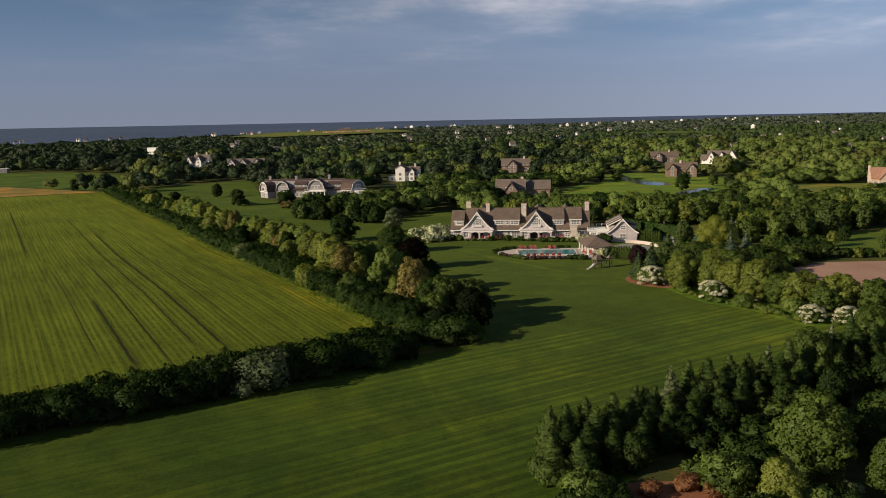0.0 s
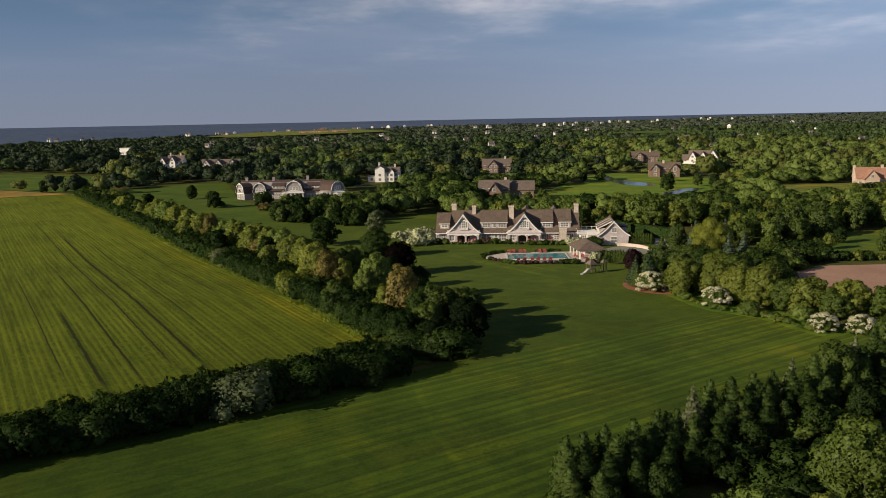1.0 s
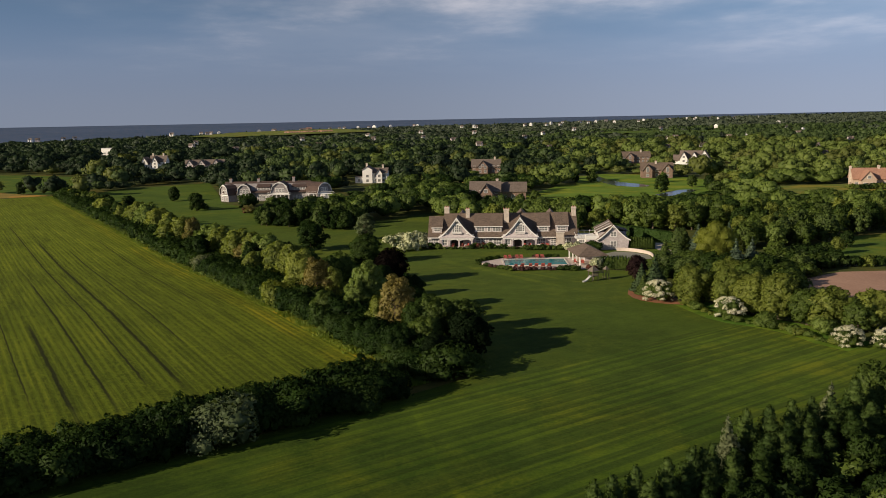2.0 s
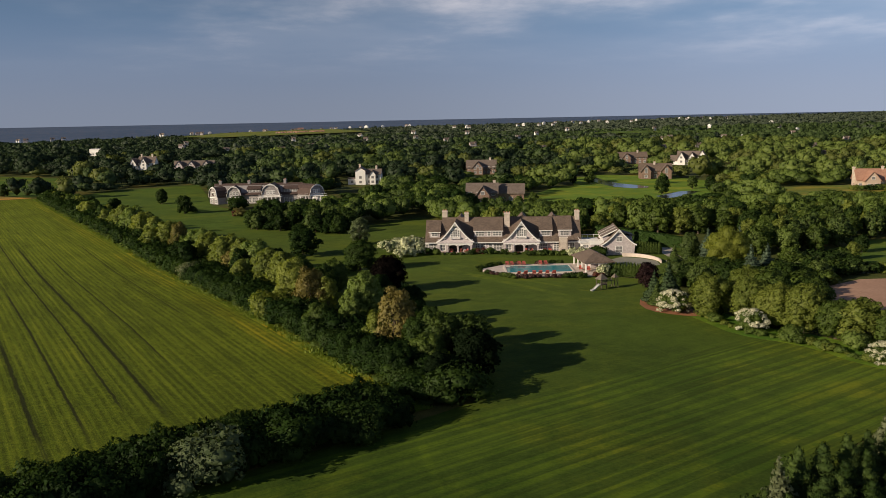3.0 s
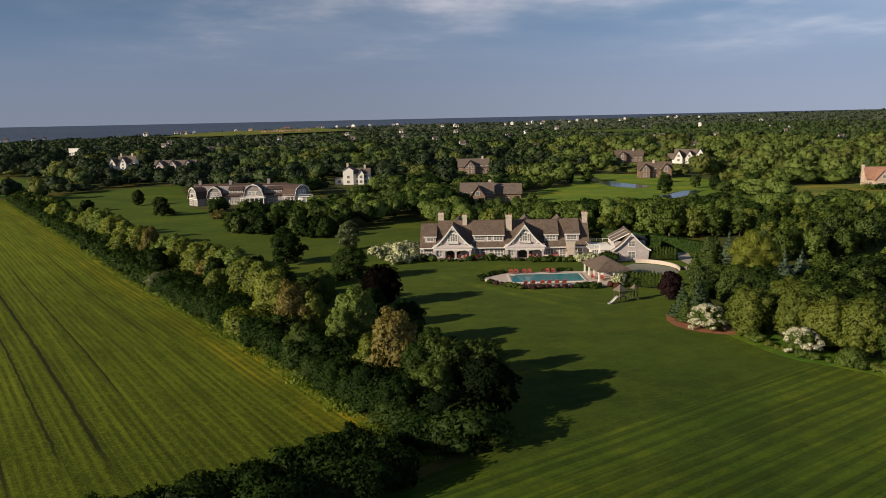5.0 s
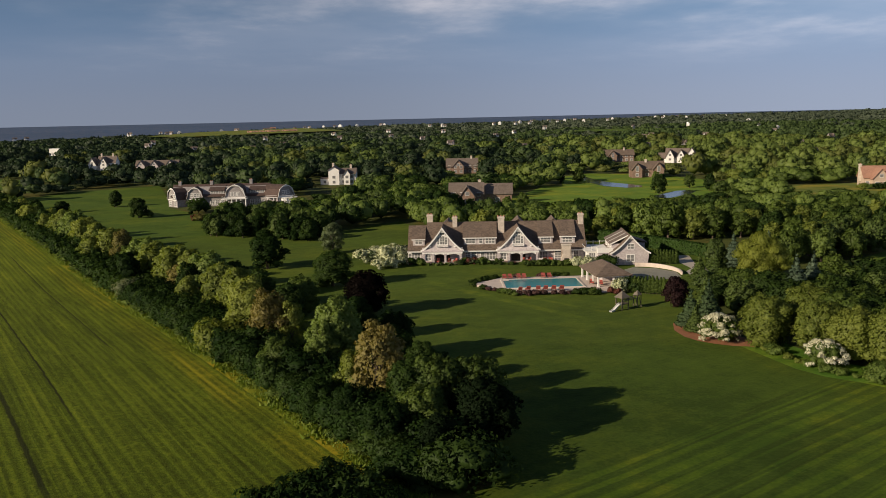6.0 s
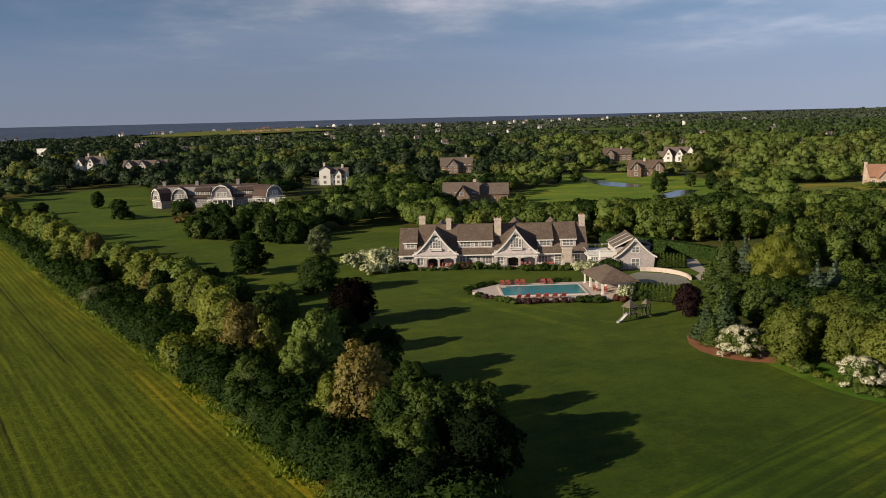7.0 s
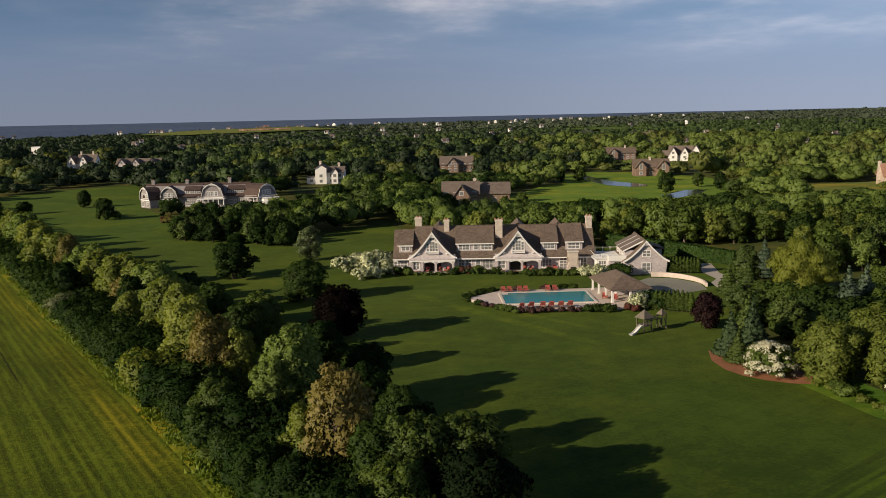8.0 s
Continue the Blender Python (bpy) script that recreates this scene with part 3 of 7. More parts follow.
sheet("lawn", LAWN_MAIN, LAWN, LIFT, "large mown green lawn with faint mowing stripes", "lawn")
sheet("mansion_lawn", [(-98, 343), (-186, 512), (-172, 545), (-132, 578), (-110, 500), (-95, 440), (-60, 386), (-46, 366), (-62, 340), (-78, 322)], LAWN_NEXT, LIFT * 1.4, "fresh green lawn before the gambrel mansion", "lawn")
sheet("crop_field", FIELD, CROP, LIFT * 1.5, "bright green grain field with rows and dark wheel tracks", "field")
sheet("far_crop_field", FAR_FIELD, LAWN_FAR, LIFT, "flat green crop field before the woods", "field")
sheet("ripe_field", GOLD_FIELD, GOLD, LIFT * 0.6, "narrow golden strip of ripening field", "field")
sheet("soil_field", SOIL_FIELD, SOIL, LIFT, "bare tilled field of reddish brown soil", "field")
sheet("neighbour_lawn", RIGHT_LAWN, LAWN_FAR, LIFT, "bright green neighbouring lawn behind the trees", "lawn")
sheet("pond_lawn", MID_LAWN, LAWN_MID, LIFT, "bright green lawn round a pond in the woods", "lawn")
sheet("meadow_lawn", MID_LAWN_R, MEADOW, LIFT, "pale green clearing before the red-roofed house", "lawn")
sheet("pond", POND_SHAPE, POND, LIFT * 2.5, "dark still pond among lawns", "pond")
sheet("pond_arm", POND_SMALL, POND, LIFT * 2.5, "dark still arm of the pond among lawns", "pond")
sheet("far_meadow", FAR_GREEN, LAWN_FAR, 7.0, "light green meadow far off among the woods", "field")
sheet("coastal_meadow", DUNE, MEADOW, 6.0, "pale yellow-green dune meadow along the coast", "field")
verge_line = [(-4.8, 138.6), (-17.5, 162), (-54, 229), (-91, 296), (-146, 399), (-203, 504)]
nx, ny = 0.877, 0.481                  # from the field towards its hedge
sheet("field_verge", [(x + nx * 2.0, y + ny * 2.0) for x, y in verge_line] + [(x - nx * 0.3, y - ny * 0.3) for x, y in reversed(verge_line)], VERGE, LIFT * 2.4, "strip of yellow flowering weeds along the field edge", "verge")
COVER_EDGE = [(47.6, 185.0), (49.0, 178.5), (50.2, 173.0), (52.4, 169.0), (55.8, 165.8), (58.6, 162.5), (60.4, 158.7), (61.5, 154.3), (64.5, 149.0)]
sheet("ground_cover", COVER_EDGE + [(x + 6.5, y + 4.5) for x, y in reversed(COVER_EDGE)], COVER, LIFT * 1.5, "fresh green ground cover along the garden border", "ground cover")

# ---- trees ----
random.seed(7)
R = np.random.default_rng(11)


def unit(v):
    return v / np.maximum(np.linalg.norm(v, axis=1), 1e-6)[:, None]


def leaf_cards(lobes, count, size, flat=0.62, inner=0.72, droop=0.0, slim=1.0):
    """Leaf clumps as small three-cornered cards spread over the skins of several lobes, shaded as the swell of the crown."""
    area = np.array([(a * b + b * c + a * c) for _, (a, b, c) in lobes])
    pick = R.choice(len(lobes), count, p=area / area.sum())
    d = unit(R.normal(size=(count, 3)))
    low = d[:, 2] < -0.35
    d[low, 2] *= -1
    cen = np.array([c for c, _ in lobes])[pick]
    rad = np.array([r for _, r in lobes])[pick]
    depth = inner + (1.10 - inner) * np.sqrt(R.random(count))
    pos = cen + rad * d * depth[:, None]
    nrm = d * flat + R.normal(size=(count, 3)) * (1 - flat) * 0.8
    nrm[:, 2] += 0.15
    nrm = unit(nrm)
    u = np.cross(nrm, R.normal(size=(count, 3)))
    u[:, 2] -= droop
    u = unit(u)
    w = np.cross(nrm, u)
    s = size * (0.5 + 0.9 * R.random(count) ** 1.5)[:, None]
    k = slim * (0.6 + 0.5 * R.random(count))[:, None]
    tri = np.stack([pos - u * s * 0.55, pos + u * s * 0.55 + w * s * 0.45 * k, pos + u * s * 0.35 - w * s * 0.55 * k], 1)
    middle = np.mean([c for c, _ in lobes], axis=0)
    swell = unit(unit(d / rad) * 0.75 + unit(pos - middle) * 0.45 + R.normal(size=(count, 3)) * 0.22)
    return outward(tri, swell)


def outward(tri, swell):
    """Turns the cards so that their fronts look out of the crown, and gives every corner the crown's own normal."""
    face = np.cross(tri[:, 1] - tri[:, 0], tri[:, 2] - tri[:, 0])
    wrong = (face * swell).sum(1) < 0
    tri[wrong] = tri[wrong][:, ::-1]
    return tri.reshape(-1, 3), np.repeat(swell, 3, 0)


def core_balls(lobes, shrink, level=1):
    """Lumpy inner masses that close the crown where the leaves are dense."""
    bm = bmesh.new()
    bmesh.ops.create_icosphere(bm, subdivisions=level + 1, radius=1)
    base = np.array([v.co[:] for v in bm.verts])
    tris = np.array([[v.index for v in f.verts] for f in bm.faces])
    bm.free()
    vs, fs, ns, off = [], [], [], 0
    for c, r in lobes:
        bumpy = 1 + 0.16 * R.normal(size=(len(base), 1))
        vs.append(np.array(c) + base * bumpy * np.array(r) * shrink)
        ns.append(unit(base / np.array(r)))
        fs.append(tris + off)
        off += len(base)
    return np.concatenate(vs), np.concatenate(fs), np.concatenate(ns)


def leafy_mesh(name, verts, faces, normals, leaf="green"):
    me = bpy.data.meshes.new(name)
    me.from_pydata(verts.tolist(), [], faces.tolist())
    me.materials.append(LEAF[leaf])
    me.polygons.foreach_set("use_smooth", [True] * len(me.polygons))
    me.normals_split_custom_set_from_vertices(normals.tolist())
    me.update()
    return me


def crown_mesh(name, lobes, count, size, flat=0.62, shrink=0.66, droop=0.0, inner=0.72, level=1, slim=1.0):
    v, n = leaf_cards(lobes, count, size, flat, inner, droop, slim)
    f = np.arange(count * 3).reshape(-1, 3)
    if shrink:
        cv, cf, cn = core_balls(lobes, shrink, level)
        f = np.concatenate([f, cf + len(v)])
        v, n = np.concatenate([v, cv]), np.concatenate([n, cn])
    return leafy_mesh(name, v, f, n)


def trunk_mesh(name, height, radius, lobes, limbs):
    """A tapered, slightly crooked trunk with limbs that reach into the lobes."""
    bm = bmesh.new()
    p, segs = Vector((0, 0, -0.3)), 4 if radius > 0.1 else 2
    for i in range(segs):
        q = Vector((random.uniform(-0.06, 0.06) * height * 0.5, random.uniform(-0.06, 0.06) * height * 0.5, height * (i + 1) / segs))
        add_tube(bm, p, q, radius * (1.25 if i == 0 else 1 - 0.2 * i), radius * (0.8 - 0.2 * i + 0.05), 7)
        if i >= 1:
            for c, r in random.sample(lobes, min(limbs, len(lobes))):
                end = Vector(c) + Vector((random.uniform(-0.5, 0.5) * r[0], random.uniform(-0.5, 0.5) * r[1], random.uniform(0, 0.6) * r[2]))
                mid = q.lerp(end, 0.5) + Vector((0, 0, -0.25))
                add_tube(bm, q, mid, radius * 0.35, radius * 0.2, 5)
                add_tube(bm, mid, end, radius * 0.2, radius * 0.06, 5)
        p = q
    me = bpy.data.meshes.new(name)
    bm.to_mesh(me)
    bm.free()
    me.materials.append(BARK)
    return me


def lobes_round(h, w, n, base=0.06):
    """A full crown of height h and width w: a middle mass, and uneven lobes that break its outline."""
    out = [((0, 0, h * 0.50), (w * 0.35, w * 0.35, h * 0.40))]
    for i in range(n):
        t = (i + 0.5) / n
        z = base + (0.93 - base) * t ** 0.9
        prof = math.sin(math.pi * min(1.0, 0.16 + 0.80 * z)) ** 0.6
        a = 2.4 * i + random.uniform(-0.5, 0.5)
        r = w * random.uniform(0.11, 0.20) * (1.15 - 0.45 * z)
        k = max(0.0, 0.5 * w * prof - r) * random.uniform(0.72, 1.16)
        out.append(((k * math.cos(a), k * math.sin(a), h * z * 0.93 + 0.03 * h), (r, r, r * random.uniform(0.8, 1.15))))
    return out


def lobes_cone(h, w, n):
    out = []
    for i in range(n):
        t = i / (n - 1)
        r = w * 0.5 * (1 - t) ** 0.85 + 0.12 * w * (1 - t) + 0.05
        for k in range(max(1, int(5 * (1 - t)))):
            a = random.uniform(0, 6.28)
            o = r * 0.35 * (1 - t)
            out.append(((o * math.cos(a), o * math.sin(a), h * (0.09 + 0.86 * t)), (r * 0.8, r * 0.8, h * 0.62 / n)))
    return out


def lobes_column(h, w, n):
    return [((random.uniform(-.07, .07) * w, random.uniform(-.07, .07) * w, h * (0.12 + 0.74 * i / (n - 1))),
             (w * 0.5 * (1 - 0.74 * (i / (n - 1)) ** 2.3), w * 0.5 * (1 - 0.74 * (i / (n - 1)) ** 2.3), h * 0.85 / n)) for i in range(n)]


def lobes_mound(h, w, n):
    out = [((0, 0, h * 0.42), (w * 0.38, w * 0.38, h * 0.45))]
    for i in range(n):
        a, k = 2 * math.pi * (i + random.random() * 0.6) / n, w * random.uniform(0.2, 0.34)
        r = random.uniform(0.12, 0.24)
        out.append(((k * math.cos(a), k * math.sin(a), h * random.uniform(0.15, 0.70)), (w * r, w * r, h * random.uniform(0.20, 0.34))))
    return out


def lobes_spray(h, w, n):
    """Flat sprays of blossom over the upper side of a mound, with gaps between them."""
    out = []
    for i in range(n):
        a, e = 2.4 * i + random.uniform(-0.4, 0.4), random.uniform(-0.35, 1.45)
        k, r = 0.46 * w * math.cos(e), w * random.uniform(0.05, 0.10)
        out.append(((k * math.cos(a), k * math.sin(a), h * (0.30 + 0.62 * math.sin(e))), (r * 1.1, r * 1.1, r * 0.75)))
    return out


KINDS = {}


def add_kind(key, make, h, w, n, count, size, variants, trunk=0.32, limbs=2, **kw):
    KINDS[key] = []
    for i in range(variants):
        lobes = make(h, w, n)
        KINDS[key].append((crown_mesh("crown", lobes, count, size, **kw), trunk_mesh("trunk", h * (0.62 if trunk > 0.1 else 0.3), trunk, lobes, limbs)))


# unit sizes: every kind is built 10 m high (shrubs 4 m) and scaled to its place
add_kind("fine", lobes_round, 10, 9.0, 34, 10400, 0.36, 4, limbs=3, flat=0.5, level=0)
add_kind("broad", lobes_round, 10, 9.0, 24, 8200, 0.44, 3, flat=0.5)
add_kind("full", lobes_round, 10, 9.0, 24, 4400, 0.54, 5, level=0, flat=0.5)
add_kind("tall", lobes_round, 10, 6.6, 32, 11000, 0.32, 2, limbs=3, flat=0.45, level=0)
add_kind("oval", lobes_round, 10, 6.5, 20, 5600, 0.44, 3, flat=0.5)
add_kind("open", lobes_round, 10, 7.5, 22, 7000, 0.36, 3, limbs=6, shrink=0.0, inner=0.3, flat=0.3)
add_kind("mid", lobes_round, 10, 9.0, 18, 2100, 0.66, 6, flat=0.55, limbs=1, level=0, shrink=0.62)
add_kind("mid_oval", lobes_round, 10, 6.8, 12, 1900, 0.66, 3, flat=0.55, limbs=1, level=0, shrink=0.62)
add_kind("cone", lobes_cone, 10, 5.2, 11, 5200, 0.46, 3, trunk=0.25, limbs=1, droop=0.5, shrink=0.6)
add_kind("column", lobes_column, 10, 3.6, 12, 3900, 0.35, 4, trunk=0.2, limbs=1, droop=-1.2, shrink=0.72, slim=0.45)
add_kind("weep", lobes_round, 10, 12.0, 22, 15000, 0.42, 1, droop=1.8, slim=0.5)
add_kind("mound", lobes_mound, 4, 6.0, 18, 2500, 0.31, 5, flat=0.5, trunk=0.09, limbs=1, level=0)
add_kind("shrub", lobes_mound, 4, 5.0, 9, 640, 0.52, 4, flat=0.55, trunk=0.09, limbs=1, level=0)
add_kind("blossom", lobes_spray, 4, 6.2, 64, 4200, 0.22, 3, trunk=0.09, limbs=1, shrink=0.0, inner=0.5)
UNIT = {"mound": 4.0, "shrub": 4.0, "blossom": 4.0}


def plant(kind, x, y, h, leaf, label, category="tree", group="", width=1.0, name="tree", z=None):
    crown_me, trunk_me = random.choice(KINDS[kind])
    s = h / UNIT.get(kind, 10.0)
    m = Matrix.LocRotScale((x, y, land(y) if z is None else z), Euler((0, 0, random.uniform(0, 6.28))), (s * width, s * width, s))
    ob = thing(name, m, label, category, group)
    for nm, me in (("trunk", trunk_me), ("crown", crown_me)):
        p = new(nm, me)
        p.parent = ob
        if nm == "crown":
            p.material_slots[0].link = "OBJECT"
            p.material_slots[0].material = LEAF[leaf]
    return ob

# ---- houses ----


def far_window(parent, m, w, h):
    """A dark pane in a plain white casing, for houses far off."""
    ob = part("window", box(-w / 2 - 0.12, w / 2 + 0.12, -0.05, 0.02, -0.12, h + 0.12), WHITE, parent)
    ob.matrix_local = m
    part("pane", box(-w / 2, w / 2, -0.07, -0.04, 0, h), GLASS, ob)


def window(parent, m, w, h, cols=2, rows=2, name="window", frame_mat=None, bar=0.09):
    """A white casing with glazing bars, and dark panes set back in it. m: the middle of its foot, looking out along -y."""
    def cuts(size, n, first):
        edge = [first - 0.16, first]
        for i in range(1, n):
            edge += [first + size * i / n - bar / 2, first + size * i / n + bar / 2]
        return edge + [first + size, first + size + 0.16]
    xs, zs = cuts(w, cols, -w / 2), cuts(h, rows, 0.0)
    bm, known = bmesh.new(), {}

    def vert(i, k, y):
        if (i, k, y) not in known:
            known[i, k, y] = bm.verts.new((xs[i], y, zs[k]))
        return known[i, k, y]

    def solid(i, k):
        return 0 <= i < len(xs) - 1 and 0 <= k < len(zs) - 1 and (i % 2 == 0 or k % 2 == 0)
    f, r = -0.06, 0.02
    for i in range(len(xs) - 1):
        for k in range(len(zs) - 1):
            if not solid(i, k):
                continue
            bm.faces.new((vert(i, k, f), vert(i + 1, k, f), vert(i + 1, k + 1, f), vert(i, k + 1, f)))
            for di, dk, (a, b), (c, d) in ((-1, 0, (i, k), (i, k + 1)), (1, 0, (i + 1, k), (i + 1, k + 1)), (0, -1, (i, k), (i + 1, k)), (0, 1, (i, k + 1), (i + 1, k + 1))):
                if not solid(i + di, k + dk):
                    bm.faces.new((vert(a, b, f), vert(c, d, f), vert(c, d, r), vert(a, b, r)))
    ob = part(name, bm, frame_mat or WHITE, parent)
    ob.matrix_local = m
    for i in range(cols):
        x0, x1 = -w / 2 + w * i / cols + bar / 2, -w / 2 + w * (i + 1) / cols - bar / 2
        part("pane", box(x0, x1, -0.02, 0.01, 0.0, h), GLASS, ob)
    return ob


def flare(half, top, foot, power=1.4, n=9):
    """A roof line that falls steeply from the ridge and flattens to the eaves."""
    right = [(half * i / n, foot + (top - foot) * (1 - i / n) ** power) for i in range(n + 1)]
    return [(-x, z) for x, z in reversed(right[1:])] + right


def chimney(parent, x, y, w, d, z0, z1, pots=2, mat=None):
    body = part("chimney", box(x - w / 2, x + w / 2, y - d / 2, y + d / 2, z0, z1 - 0.6,
                               (x - w / 2 - 0.12, x + w / 2 + 0.12, y - d / 2 - 0.12, y + d / 2 + 0.12, z1 - 0.6, z1 - 0.3),
                               (x - w / 2 - 0.04, x + w / 2 + 0.04, y - d / 2 - 0.04, y + d / 2 + 0.04, z1 - 0.3, z1 - 0.1)), mat or CHIMNEY, parent, "" if mat else "pale stone chimney")
    for i in range(pots):
        bm = bmesh.new()
        px = x + (i - (pots - 1) / 2) * w * 0.5
        add_tube(bm, (px, y, z1 - 0.12), (px, y, z1 + 0.2), 0.2, 0.16, 8)
        part("chimney_pot", bm, CLAY, body)
    return body


def front_gable(parent, cx, y0, half, top, foot, back, wall_mat, roof_mat):
    """A forward gable with flared eaves, white bargeboards, a tall window with a balcony, and an open porch under it."""
    line = flare(half, top, foot)
    shift = [(cx + x, z) for x, z in line]
    inner = [(cx + x * 0.96, z - 0.25) for x, z in line]
    part("gable_wall", prism(inner + [(cx + half * 0.9, 3.0), (cx - half * 0.9, 3.0)], y0, y0 + 0.3), wall_mat, parent)
    part("gable_roof", prism(strip(shift, 0.26), y0 - 0.5, back), roof_mat, parent)
    part("bargeboard", prism(strip([(x, z + 0.04) for x, z in shift], 0.52), y0 - 0.62, y0 - 0.49), WHITE, parent, "white curved bargeboard")
    # pent roof over the porch
    part("pent_roof", prism([(y0 - 1.3, 2.95), (y0 - 0.6, 3.25), (y0 - 0.02, 3.95), (y0 - 0.02, 2.95)], cx - half * 0.93, cx + half * 0.93, "x"), wall_mat, parent)
    part("porch_beam", box(cx - half * 0.93, cx + half * 0.93, y0 - 1.2, y0 - 0.8, 2.55, 2.92), WHITE, parent)
    for x in (-0.88, -0.42, 0.14, 0.84):
        bm = box(cx + half * x - 0.26, cx + half * x + 0.26, y0 - 1.25, y0 - 0.75, 0.0, 2.3,
                 (cx + half * x - 0.36, cx + half * x + 0.36, y0 - 1.22, y0 - 0.78, 2.3, 2.55))
        add_box(bm, cx + half * x - 0.34, cx + half * x + 0.34, y0 - 1.3, y0 - 0.7, -0.3, 0.25)
        part("porch_column", bm, SHINGLE, parent)
    for a, b in ((-0.42, 0.14), (0.14, 0.84)):
        # arched heads between the columns
        xa, xb = cx + half * a + 0.26, cx + half * b - 0.26
        arch = [(xa, 2.56)] + [(xa + (xb - xa) * i / 10, 2.0 + 0.5 * math.sin(math.pi * i / 10) ** 0.6) for i in range(11)] + [(xb, 2.56)]
        part("porch_arch", prism(arch, y0 - 1.15, y0 - 0.85), WHITE, parent)
    part("porch_floor", box(cx - half * 0.93, cx + half * 0.93, y0 - 1.4, y0 + 1.2, -0.4, 0.12), PAVING, parent)
    door = part("porch_door", box(cx - 1.7, cx + 1.9, y0 + 1.08, y0 + 1.18, 0.12, 2.45), SHADE, parent, "dark glazed doors in the porch")
    window(parent, pose(cx - half * 0.65, y0 - 0.78, 0.9), 1.3, 1.4, 2, 2)
    part("window_surround", box(cx - 1.45, cx + 1.45, y0 - 0.05, y0 + 0.02, 4.5, 7.0), WHITE, parent)
    # tall window group
    for x, w, h in ((-0.98, 0.55, 1.75), (0, 1.15, 2.05), (0.98, 0.55, 1.75)):
        window(parent, pose(cx + x, y0 - 0.06, 4.75), w, h, 1 if w < 1 else 2, 3)
    window(parent, pose(cx, y0 - 0.02, 7.15), 1.1, 0.5, 3, 1)
    bal = part("balcony", box(cx - 1.5, cx + 1.5, y0 - 0.55, y0, 4.1, 4.25, (cx - 1.5, cx + 1.5, y0 - 0.55, y0 - 0.49, 4.55, 4.63),
                              (cx - 1.5, cx - 1.44, y0 - 0.55, y0, 4.25, 4.62), (cx + 1.44, cx + 1.5, y0 - 0.55, y0, 4.25, 4.62)), WHITE, parent, "small white balcony")
    for i in range(8):
        x = cx - 1.3 + 2.6 * i / 7
        part("baluster", box(x - 0.03, x + 0.03, y0 - 0.54, y0 - 0.5, 4.25, 4.55), WHITE, bal)
    for s in (-1, 1):
        part("bracket", prism([(cx + s * half * 0.5, 4.35), (cx + s * half * 0.66, 4.35), (cx + s * half * 0.58, 3.95)], y0 - 0.4, y0 - 0.02), WHITE, parent)


def shed_dormer(parent, x0, x1, wins, y=2.0, z0=4.1, z1=6.15, up=(6.7, 9.35), cols=3):
    part("dormer_wall", prism([(y, z0 - 0.5), (y, z1), (y + 3.5, z1 + 1.9), (y + 3.5, z0 - 0.5)], x0, x1, "x"), SHINGLE, parent)
    part("dormer_roof", prism(strip([(y - 0.45, z1 - 0.02), (up[0], up[1])], 0.22), x0 - 0.25, x1 + 0.25, "x"), ROOF, parent)
    part("dormer_fascia", box(x0 - 0.25, x1 + 0.25, y - 0.52, y - 0.44, z1 - 0.28, z1 - 0.04), WHITE, parent)
    for cx, w in wins:
        window(parent, pose(cx, y - 0.02, z0 + 0.55), w, 1.15, max(1, round(w / 0.8)), 2)


HOUSE_TURN = -7.0
HOUSE_M = pose(10.0, 276.5, -0.75, 0, 0, HOUSE_TURN)


